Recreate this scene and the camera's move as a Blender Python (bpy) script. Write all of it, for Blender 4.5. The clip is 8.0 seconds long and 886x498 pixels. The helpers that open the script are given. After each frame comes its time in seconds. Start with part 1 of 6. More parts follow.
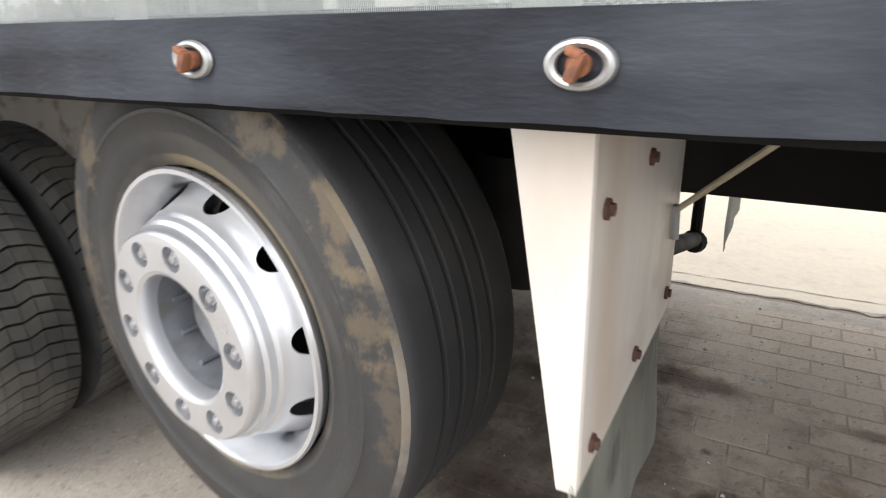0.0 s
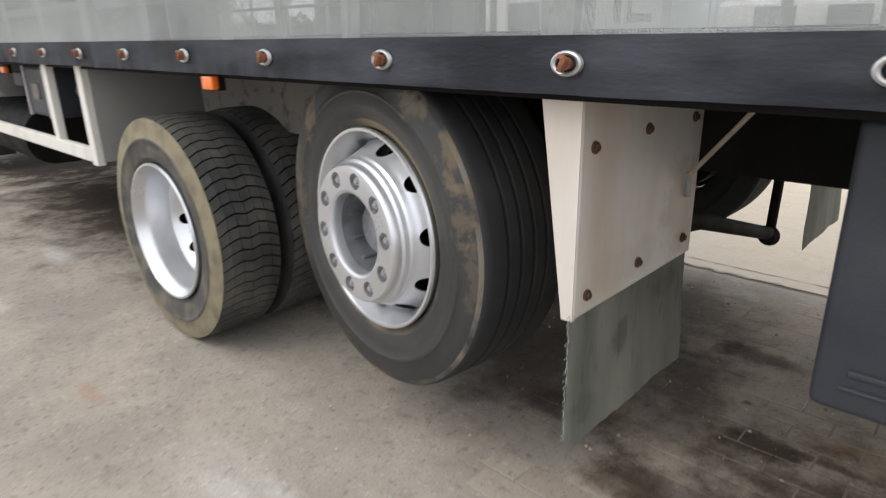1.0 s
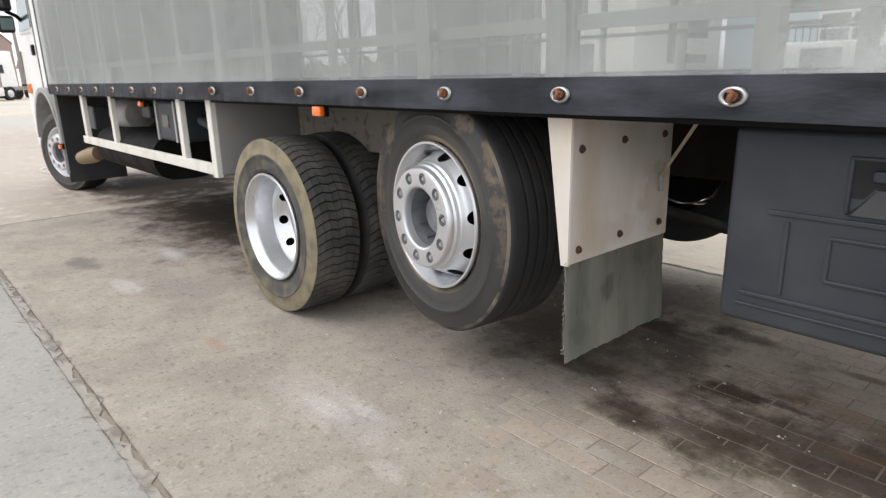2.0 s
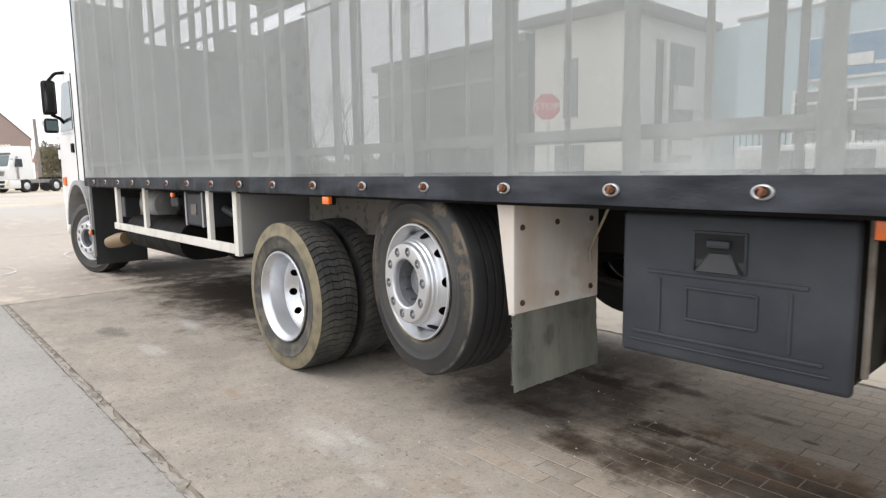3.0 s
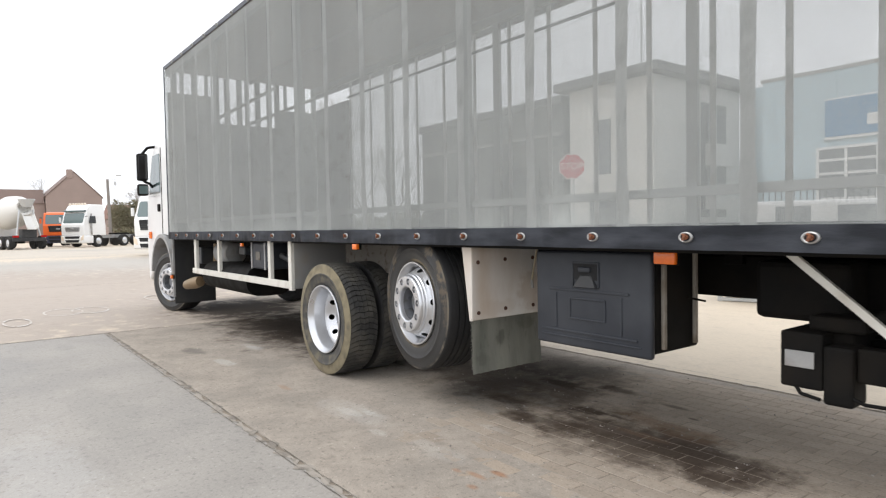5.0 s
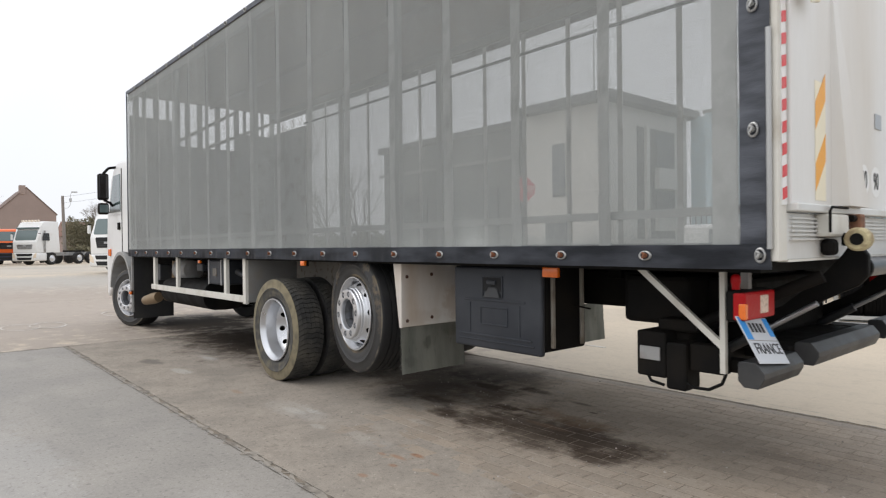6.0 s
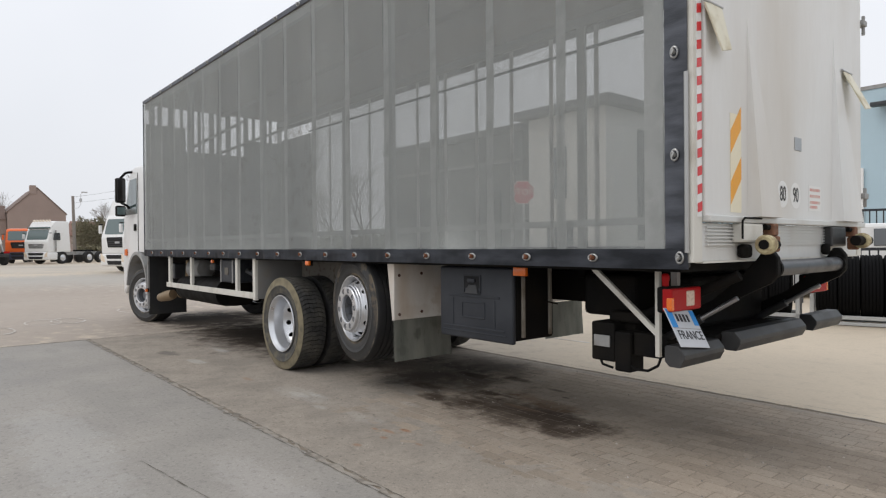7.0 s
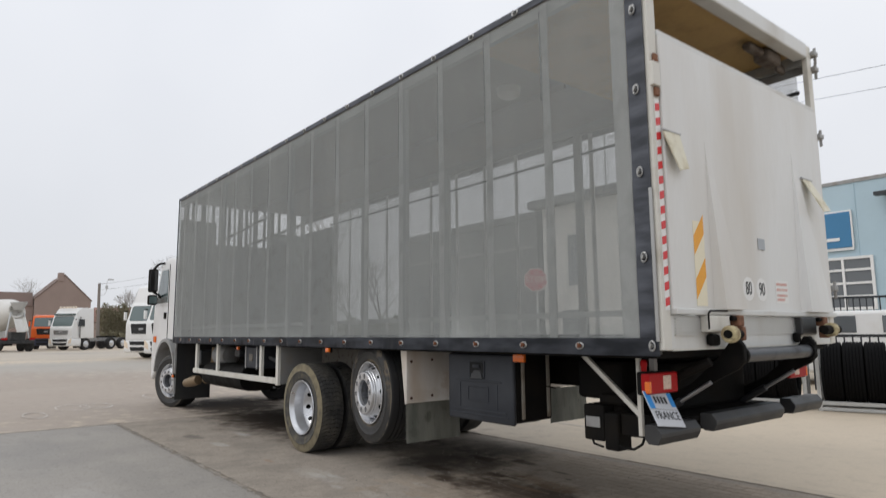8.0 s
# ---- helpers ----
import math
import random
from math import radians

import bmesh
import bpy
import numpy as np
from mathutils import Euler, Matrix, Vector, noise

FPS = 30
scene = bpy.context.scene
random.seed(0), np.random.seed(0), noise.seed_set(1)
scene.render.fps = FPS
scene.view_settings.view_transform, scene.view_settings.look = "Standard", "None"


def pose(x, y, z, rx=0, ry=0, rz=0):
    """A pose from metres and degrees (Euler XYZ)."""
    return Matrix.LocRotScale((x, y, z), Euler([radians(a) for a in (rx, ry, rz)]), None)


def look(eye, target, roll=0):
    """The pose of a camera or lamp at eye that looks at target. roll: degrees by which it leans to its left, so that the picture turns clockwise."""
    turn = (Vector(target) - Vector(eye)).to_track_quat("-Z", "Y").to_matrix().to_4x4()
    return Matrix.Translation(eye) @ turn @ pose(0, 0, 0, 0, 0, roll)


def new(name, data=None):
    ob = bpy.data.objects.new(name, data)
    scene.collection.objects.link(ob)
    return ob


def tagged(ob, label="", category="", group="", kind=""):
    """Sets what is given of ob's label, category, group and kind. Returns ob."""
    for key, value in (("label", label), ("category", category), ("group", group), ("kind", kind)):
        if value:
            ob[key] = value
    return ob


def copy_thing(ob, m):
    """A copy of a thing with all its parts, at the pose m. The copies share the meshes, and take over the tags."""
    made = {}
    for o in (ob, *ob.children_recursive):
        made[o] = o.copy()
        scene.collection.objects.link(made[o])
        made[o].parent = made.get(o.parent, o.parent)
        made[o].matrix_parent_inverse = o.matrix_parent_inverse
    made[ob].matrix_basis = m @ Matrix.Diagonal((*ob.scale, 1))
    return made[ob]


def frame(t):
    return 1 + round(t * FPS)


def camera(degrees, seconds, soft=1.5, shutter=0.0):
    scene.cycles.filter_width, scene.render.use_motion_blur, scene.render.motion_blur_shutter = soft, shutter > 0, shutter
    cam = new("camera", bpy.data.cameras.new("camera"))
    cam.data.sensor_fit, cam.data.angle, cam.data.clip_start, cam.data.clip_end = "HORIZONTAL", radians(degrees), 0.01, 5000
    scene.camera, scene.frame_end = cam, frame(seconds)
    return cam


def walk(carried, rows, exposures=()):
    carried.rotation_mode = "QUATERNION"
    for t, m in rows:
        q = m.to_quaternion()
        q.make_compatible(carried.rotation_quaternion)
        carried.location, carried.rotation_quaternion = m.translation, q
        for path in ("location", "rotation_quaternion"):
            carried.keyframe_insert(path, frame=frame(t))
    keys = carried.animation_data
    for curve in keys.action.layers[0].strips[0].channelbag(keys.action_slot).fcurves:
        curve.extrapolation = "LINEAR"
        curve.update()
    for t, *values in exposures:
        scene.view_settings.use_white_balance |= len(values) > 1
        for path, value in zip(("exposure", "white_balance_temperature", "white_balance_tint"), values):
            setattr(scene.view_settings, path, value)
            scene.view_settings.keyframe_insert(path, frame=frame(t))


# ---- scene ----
cam = camera(70.3, 8.0, soft=1.2, shutter=0.4)
PATH = [
    (0, (-2.309, -0.589, 1.274), (-3.234, 1.031, 0.553), -1.99),
    (0.5, (-2.077, -0.797, 1.288), (-3.202, 0.707, 0.601), -1.75),
    (1, (-1.841, -1.031, 1.280), (-3.145, 0.337, 0.627), -1.22),
    (1.2, (-1.739, -1.139, 1.325), (-3.071, 0.195, 0.658), -1.45),
    (2.3, (-1.156, -1.650, 1.279), (-2.630, -0.378, 0.823), -0.91),
    (2.5, (-1.047, -1.737, 1.306), (-2.525, -0.449, 0.910), -0.87),
    (3, (-0.750, -1.894, 1.296), (-2.234, -0.576, 1.048), -0.82),
    (3.5, (-0.464, -2.034, 1.273), (-1.976, -0.733, 1.125), -0.82),
    (4, (-0.137, -2.188, 1.291), (-1.673, -0.911, 1.202), -0.60),
    (4.2, (-0.006, -2.235, 1.265), (-1.550, -0.967, 1.181), -0.68),
    (5.3, (0.731, -2.565, 1.292), (-0.866, -1.362, 1.229), -0.91),
    (5.5, (0.871, -2.603, 1.251), (-0.699, -1.364, 1.216), -0.31),
    (6, (1.146, -2.684, 1.281), (-0.370, -1.380, 1.269), -0.65),
    (6.5, (1.403, -2.819, 1.304), (-0.112, -1.513, 1.298), -0.63),
    (7, (1.681, -2.955, 1.294), (0.153, -1.665, 1.284), -0.45),
    (7.5, (1.898, -3.111, 1.290), (0.346, -1.853, 1.388), -0.44),
    (8, (2.152, -3.240, 1.316), (0.603, -2.003, 1.577), -0.49),
]
EXPOSURES = [(0.0, 1.40), (0.5, 0.98), (1.0, 0.66), (2.5, 0.76), (4.0, 0.67), (5.5, 0.46), (6.0, 0.16), (6.5, -0.04), (7.0, -0.10), (8.0, -0.23)]
walk(cam, [(t, look(eye, target, roll)) for t, eye, target, roll in PATH], exposures=EXPOSURES)

# ---- world, light, exposure ----
world = bpy.data.worlds.new("world")
scene.world = world
world.use_nodes = True
wn, wl = world.node_tree.nodes, world.node_tree.links
wn.clear()
w_out = wn.new("ShaderNodeOutputWorld")
w_bg = wn.new("ShaderNodeBackground")
w_sky = wn.new("ShaderNodeTexSky")
w_sky.sky_type = "NISHITA"
w_sky.sun_disc = False
w_sky.sun_elevation, w_sky.sun_rotation = radians(48), radians(200)
w_sky.air_density, w_sky.dust_density = 1.0, 4.0
w_scale = wn.new("ShaderNodeVectorMath")
w_scale.operation = "SCALE"
w_scale.inputs["Scale"].default_value = 0.09
w_coord = wn.new("ShaderNodeTexCoord")
w_noise = wn.new("ShaderNodeTexNoise")
w_noise.inputs["Scale"].default_value = 1.6
w_noise.inputs["Detail"].default_value = 4.0
w_ramp = wn.new("ShaderNodeValToRGB")
w_ramp.color_ramp.elements[0].position, w_ramp.color_ramp.elements[0].color = 0.25, (0.795, 0.82, 0.875, 1)
w_ramp.color_ramp.elements[1].position, w_ramp.color_ramp.elements[1].color = 0.75, (0.92, 0.935, 0.972, 1)
w_mix = wn.new("ShaderNodeMix")
w_mix.data_type = "RGBA"
w_mix.inputs[0].default_value = 0.92
wl.new(w_sky.outputs[0], w_scale.inputs[0])
wl.new(w_coord.outputs["Generated"], w_noise.inputs["Vector"])
wl.new(w_noise.outputs["Fac"], w_ramp.inputs[0])
wl.new(w_scale.outputs[0], w_mix.inputs[6])
wl.new(w_ramp.outputs[0], w_mix.inputs[7])
w_sep = wn.new("ShaderNodeSeparateXYZ")
w_up = wn.new("ShaderNodeMapRange")  # an overcast sky is brighter overhead than at the horizon
w_up.inputs["From Min"].default_value, w_up.inputs["From Max"].default_value = 0.0, 1.0
w_up.inputs["To Min"].default_value, w_up.inputs["To Max"].default_value = 1.03, 1.50
wl.new(w_coord.outputs["Generated"], w_sep.inputs[0])
wl.new(w_sep.outputs["Z"], w_up.inputs["Value"])
wl.new(w_mix.outputs[2], w_bg.inputs["Color"])
wl.new(w_up.outputs[0], w_bg.inputs["Strength"])
wl.new(w_bg.outputs[0], w_out.inputs["Surface"])

sun = new("sun", bpy.data.lights.new("sun", "SUN"))
sun.data.energy, sun.data.angle, sun.data.color = 0.55, radians(25), (1.0, 0.97, 0.93)
sun.matrix_world = look((-6, -12, 16), (-3, 0, 0))


# ---- materials ----
def mat(name, base, rough=0.6, metal=0.0, var=0.12, scale=8.0, fine=90.0, bump=0.15, dirt=None, dirt_scale=2.0, dirt_at=(0.5, 0.7), dirt_max=0.8, coat=0.0, random_var=0.0, island=0.0, spec=0.5, stretch=(1, 1, 1), stains=(), stain_scale=3.6, stain_edge=0.45, stain_wob=2.1, specks=()):
    """A surface with variation at two scales, optional patches of dirt, and fine relief."""
    m = bpy.data.materials.new(name)
    m.use_nodes = True
    n, l = m.node_tree.nodes, m.node_tree.links
    p = n["Principled BSDF"]
    p.inputs["Metallic"].default_value = metal
    p.inputs["Coat Weight"].default_value = coat
    p.inputs["Specular IOR Level"].default_value = spec
    co = n.new("ShaderNodeTexCoord")
    mp = n.new("ShaderNodeMapping")
    mp.inputs["Scale"].default_value = stretch
    l.new(co.outputs["Object"], mp.inputs["Vector"])

    def noise_node(s, detail=5.0):
        t = n.new("ShaderNodeTexNoise")
        t.inputs["Scale"].default_value, t.inputs["Detail"].default_value = s, detail
        l.new(mp.outputs[0], t.inputs["Vector"])
        return t.outputs["Fac"]

    def math_node(op, a, b):
        t = n.new("ShaderNodeMath")
        t.operation = op
        for i, v in enumerate((a, b)):
            if isinstance(v, (int, float)):
                t.inputs[i].default_value = v
            else:
                l.new(v, t.inputs[i])
        return t.outputs[0]

    big, small = noise_node(scale), noise_node(fine, 3.0)
    v = math_node("ADD", math_node("MULTIPLY", math_node("SUBTRACT", big, 0.5), 2.2 * var), math_node("MULTIPLY", math_node("SUBTRACT", small, 0.5), 1.2 * var))
    if random_var:
        oi = n.new("ShaderNodeObjectInfo")
        v = math_node("ADD", v, math_node("MULTIPLY", math_node("SUBTRACT", oi.outputs["Random"], 0.5), random_var))
    if island:
        ge = n.new("ShaderNodeNewGeometry")
        v = math_node("ADD", v, math_node("MULTIPLY", math_node("SUBTRACT", ge.outputs["Random Per Island"], 0.5), island))
    f = math_node("ADD", v, 1.0)
    sc = n.new("ShaderNodeVectorMath")
    sc.operation = "SCALE"
    sc.inputs[0].default_value = base
    l.new(f, sc.inputs["Scale"])
    colour = sc.outputs[0]
    rg = math_node("ADD", math_node("MULTIPLY", math_node("SUBTRACT", big, 0.5), 0.35), rough)
    if dirt:
        dn = noise_node(dirt_scale, 8.0)
        rp = n.new("ShaderNodeMapRange")
        rp.inputs["From Min"].default_value, rp.inputs["From Max"].default_value = dirt_at
        rp.inputs["To Max"].default_value = dirt_max
        l.new(dn, rp.inputs["Value"])
        mx = n.new("ShaderNodeMix")
        mx.data_type = "RGBA"
        l.new(rp.outputs[0], mx.inputs[0])
        l.new(colour, mx.inputs[6])
        mx.inputs[7].default_value = (*dirt, 1)
        colour = mx.outputs[2]
        rg = math_node("ADD", rg, math_node("MULTIPLY", rp.outputs[0], 0.25))
    if stains:
        ge2 = n.new("ShaderNodeNewGeometry")
        wob = n.new("ShaderNodeTexNoise")
        wob.inputs["Scale"].default_value, wob.inputs["Detail"].default_value = stain_scale, 10.0
        wob.inputs["Roughness"].default_value = 0.66
        l.new(ge2.outputs["Position"], wob.inputs["Vector"])
        shift = math_node("MULTIPLY", math_node("SUBTRACT", wob.outputs["Fac"], 0.5), stain_wob)
        for sx, sy, rx, ry, strength, tint, *high in stains:
            mp2 = n.new("ShaderNodeMapping")
            mp2.vector_type = "POINT"
            sz, rz = high if high else (0.0, 1e6)
            mp2.inputs["Location"].default_value = (-sx / rx, -sy / ry, -sz / rz)
            mp2.inputs["Scale"].default_value = (1 / rx, 1 / ry, 1 / rz)
            l.new(ge2.outputs["Position"], mp2.inputs["Vector"])
            ln = n.new("ShaderNodeVectorMath")
            ln.operation = "LENGTH"
            l.new(mp2.outputs[0], ln.inputs[0])
            mr = n.new("ShaderNodeMapRange")
            mr.interpolation_type = "SMOOTHSTEP"
            mr.inputs["From Min"].default_value, mr.inputs["From Max"].default_value = 1.0, stain_edge
            mr.inputs["To Max"].default_value = strength
            l.new(math_node("ADD", ln.outputs["Value"], shift), mr.inputs["Value"])
            mx2 = n.new("ShaderNodeMix")
            mx2.data_type = "RGBA"
            l.new(mr.outputs[0], mx2.inputs[0])
            l.new(colour, mx2.inputs[6])
            mx2.inputs[7].default_value = (*tint, 1)
            colour = mx2.outputs[2]
    for s_scale, s_at, s_max, tone in specks:
        sp = n.new("ShaderNodeMapRange")
        sp.inputs["From Min"].default_value, sp.inputs["From Max"].default_value = s_at
        sp.inputs["To Max"].default_value = s_max
        l.new(noise_node(s_scale, 4.0), sp.inputs["Value"])
        shade = n.new("ShaderNodeVectorMath")
        shade.operation = "SCALE"
        l.new(colour, shade.inputs[0])
        shade.inputs["Scale"].default_value = tone
        mx3 = n.new("ShaderNodeMix")
        mx3.data_type = "RGBA"
        l.new(sp.outputs[0], mx3.inputs[0])
        l.new(colour, mx3.inputs[6])
        l.new(shade.outputs[0], mx3.inputs[7])
        colour = mx3.outputs[2]
    l.new(colour, p.inputs["Base Color"])
    l.new(rg, p.inputs["Roughness"])
    if bump:
        b = n.new("ShaderNodeBump")
        b.inputs["Strength"].default_value, b.inputs["Distance"].default_value = bump, 0.004
        l.new(small, b.inputs["Height"])
        l.new(b.outputs[0], p.inputs["Normal"])
    return m


def plain(name, base, rough=0.5, metal=0.0):
    return mat(name, base, rough, metal, var=0.05, bump=0.03)


def mesh_cloth(name, base, period, width, cross, streaks):
    """Woven open curtain cloth: upright and level threads, with open gaps between them."""
    m = bpy.data.materials.new(name)
    m.use_nodes = True
    n, l = m.node_tree.nodes, m.node_tree.links
    p, out = n["Principled BSDF"], n["Material Output"]
    ge = n.new("ShaderNodeNewGeometry")
    se = n.new("ShaderNodeSeparateXYZ")
    l.new(ge.outputs["Position"], se.inputs[0])

    def math_node(op, a, b=0.0):
        t = n.new("ShaderNodeMath")
        t.operation = op
        for i, v in enumerate((a, b)):
            if isinstance(v, (int, float)):
                t.inputs[i].default_value = v
            else:
                l.new(v, t.inputs[i])
        return t.outputs[0]

    fx = math_node("FRACT", math_node("MULTIPLY", se.outputs["X"], 1.0 / period))
    fz = math_node("FRACT", math_node("MULTIPLY", se.outputs["Z"], 1.0 / period))
    thread = math_node("MAXIMUM", math_node("LESS_THAN", fx, width), math_node("LESS_THAN", fz, cross))
    tx = n.new("ShaderNodeTexNoise")
    tx.inputs["Scale"].default_value, tx.inputs["Detail"].default_value = 1.6, 9.0
    tx.inputs["Roughness"].default_value = 0.62
    mp = n.new("ShaderNodeMapping")
    mp.inputs["Scale"].default_value = (1.0, 1.0, 0.35)
    l.new(ge.outputs["Position"], mp.inputs["Vector"])
    l.new(mp.outputs[0], tx.inputs["Vector"])
    # the lower edge holds road dust in its pores
    dust = n.new("ShaderNodeMapRange")
    dust.inputs["From Min"].default_value, dust.inputs["From Max"].default_value = 1.80, 1.26
    dust.inputs["To Max"].default_value = 0.80
    l.new(se.outputs["Z"], dust.inputs["Value"])
    tn = n.new("ShaderNodeTexNoise")
    tn.inputs["Scale"].default_value = 700.0
    l.new(ge.outputs["Position"], tn.inputs["Vector"])
    dusty = math_node("LESS_THAN", math_node("MULTIPLY", tn.outputs["Fac"], 1.0), math_node("MULTIPLY", math_node("MULTIPLY", dust.outputs[0], tx.outputs["Fac"]), 1.05))
    thread = math_node("MAXIMUM", thread, dusty)
    sc = n.new("ShaderNodeVectorMath")
    sc.operation = "SCALE"
    sc.inputs[0].default_value = base
    l.new(math_node("ADD", math_node("MULTIPLY", math_node("SUBTRACT", tx.outputs["Fac"], 0.5), streaks), 1.0), sc.inputs["Scale"])
    l.new(sc.outputs[0], p.inputs["Base Color"])
    p.inputs["Roughness"].default_value = 0.65
    tr = n.new("ShaderNodeBsdfTransparent")
    mx = n.new("ShaderNodeMixShader")
    l.new(thread, mx.inputs[0])
    l.new(tr.outputs[0], mx.inputs[1])
    l.new(p.outputs[0], mx.inputs[2])
    l.new(mx.outputs[0], out.inputs["Surface"])
    return m


def glass_dark(name, tint):
    m = bpy.data.materials.new(name)
    m.use_nodes = True
    p = m.node_tree.nodes["Principled BSDF"]
    p.inputs["Base Color"].default_value = (*tint, 1)
    p.inputs["Roughness"].default_value = 0.06
    p.inputs["Specular IOR Level"].default_value = 0.8
    return m


SIENNA = (0.20, 0.125, 0.075)
SPECKS = ((34.0, (0.58, 0.70), 0.75, 0.62), (41.0, (0.60, 0.72), 0.7, 1.35), (13.0, (0.56, 0.72), 0.6, 0.74), (95.0, (0.55, 0.70), 0.6, 0.66))
# the dark brown serves real oil spots and the shade painted under the lorry
OIL_AND_SHADE, DUST, TARRY, RUSTY = (0.052, 0.035, 0.024), (0.55, 0.53, 0.50), (0.12, 0.11, 0.10), (0.34, 0.17, 0.09)
SLAB_STAINS = ((-6.5, -2.4, 1.5, 0.5, 0.35, (0.25, 0.24, 0.225)), (-4.5, -1.7, 1.2, 0.25, 0.4, (0.26, 0.245, 0.22)), (-7.6, -1.6, 0.4, 0.12, 0.4, (0.24, 0.23, 0.21)), (-3.0, -2.2, 1.6, 0.3, 0.3, (0.47, 0.455, 0.43)), (-1.5, -1.5, 0.9, 0.2, 0.35, (0.46, 0.43, 0.40)), (0.5, -2.6, 1.4, 0.4, 0.3, (0.27, 0.26, 0.24)))
GROUND_STAINS_AND_SHADE = (
    (-1.65, 0.62, 1.00, 0.48, 0.78, OIL_AND_SHADE), (-1.30, 0.68, 0.60, 0.32, 0.70, OIL_AND_SHADE), (-2.25, 0.50, 0.50, 0.20, 0.65, OIL_AND_SHADE), (-2.45, 0.42, 0.30, 0.10, 0.5, OIL_AND_SHADE), (-1.15, 0.45, 0.30, 0.16, 0.5, OIL_AND_SHADE),
    (-2.28, 0.89, 0.17, 0.09, 0.85, OIL_AND_SHADE), (-2.10, 0.93, 0.16, 0.03, 0.7, OIL_AND_SHADE), (-1.94, 1.42, 0.18, 0.05, 0.6, OIL_AND_SHADE), (-2.88, 1.33, 0.30, 0.11, 0.8, OIL_AND_SHADE), (-2.86, 0.65, 0.22, 0.10, 0.6, OIL_AND_SHADE), (-2.45, 1.5, 0.25, 0.10, 0.7, OIL_AND_SHADE),
    # first three: shade under flap and axles painted in; the rest oil spots
    (-2.9, 0.85, 1.1, 0.5, 0.38, OIL_AND_SHADE), (-3.4, 1.1, 1.5, 0.7, 0.60, OIL_AND_SHADE), (-3.3, 1.75, 1.2, 0.45, 0.5, OIL_AND_SHADE), (-2.40, 1.12, 0.04, 0.03, 0.7, OIL_AND_SHADE), (-1.72, 1.26, 0.06, 0.03, 0.7, OIL_AND_SHADE),
    # broad patch at x -7.0: shade under the chassis painted in, with oil
    (-6.4, -0.55, 0.30, 0.13, 0.6, TARRY), (-7.0, 0.95, 2.8, 1.1, 0.9, OIL_AND_SHADE), (-5.6, 0.55, 0.5, 0.25, 0.6, OIL_AND_SHADE), (-1.62, 0.98, 0.40, 0.16, 0.55, SIENNA), (-1.95, 1.05, 0.25, 0.10, 0.45, SIENNA), (-1.75, 0.75, 0.25, 0.06, 0.5, SIENNA),
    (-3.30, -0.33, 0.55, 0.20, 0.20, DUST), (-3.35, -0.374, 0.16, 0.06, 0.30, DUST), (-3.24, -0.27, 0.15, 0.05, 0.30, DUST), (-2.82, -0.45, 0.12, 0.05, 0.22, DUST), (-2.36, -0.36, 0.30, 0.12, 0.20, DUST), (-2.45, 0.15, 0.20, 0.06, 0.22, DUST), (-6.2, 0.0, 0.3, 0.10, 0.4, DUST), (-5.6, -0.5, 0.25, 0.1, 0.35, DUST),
    (-1.86, -0.32, 0.08, 0.035, 0.7, RUSTY), (-1.92, -0.42, 0.10, 0.03, 0.55, RUSTY), (-1.83, -0.53, 0.05, 0.03, 0.55, RUSTY), (-1.81, -0.75, 0.05, 0.03, 0.5, RUSTY), (-2.04, -0.46, 0.05, 0.03, 0.5, RUSTY), (-1.56, -0.44, 0.05, 0.02, 0.45, RUSTY), (-4.3, -0.45, 0.16, 0.04, 0.3, RUSTY), (0.2, 1.2, 1.2, 0.5, 0.25, OIL_AND_SHADE),
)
M_CONC = mat("grey_concrete", (0.322, 0.298, 0.266), 0.7, var=0.22, scale=1.8, fine=45, bump=0.3, dirt=(0.235, 0.225, 0.212), dirt_scale=0.55, dirt_at=(0.48, 0.72), dirt_max=0.6, stains=SLAB_STAINS, specks=SPECKS)
M_BRICK = mat("dusty_brick_paver", (0.345, 0.285, 0.225), 0.88, var=0.18, scale=1.3, fine=70, bump=0.25, dirt=(0.365, 0.320, 0.268), dirt_scale=0.8, dirt_at=(0.40, 0.60), dirt_max=0.7, random_var=0.28, island=0.28, spec=0.2, stain_edge=0.32, stains=GROUND_STAINS_AND_SHADE, specks=SPECKS)
M_GRIT = mat("loose_grit", (0.30, 0.27, 0.24), 0.9, var=0.2, scale=20, bump=0.2, island=1.1)
M_CRACK = mat("dirt_filled_crack", (0.21, 0.185, 0.155), 0.95, var=0.4, scale=14, bump=0.4, dirt=(0.34, 0.305, 0.26), dirt_scale=9, dirt_at=(0.40, 0.55), dirt_max=0.95)
M_DUST = mat("packed_dust", (0.350, 0.306, 0.257), 0.92, var=0.20, scale=9.0, fine=110, bump=0.55, dirt=(0.27, 0.242, 0.208), dirt_scale=2.2, dirt_at=(0.44, 0.66), dirt_max=0.75, spec=0.22, stain_edge=0.32, stains=GROUND_STAINS_AND_SHADE, specks=SPECKS)
M_JOINT = mat("packed_joint_dirt", (0.235, 0.195, 0.15), 0.95, var=0.25, scale=2.0, fine=80, bump=0.3, dirt=(0.14, 0.115, 0.09), dirt_scale=1.6, dirt_at=(0.50, 0.66), dirt_max=0.7)
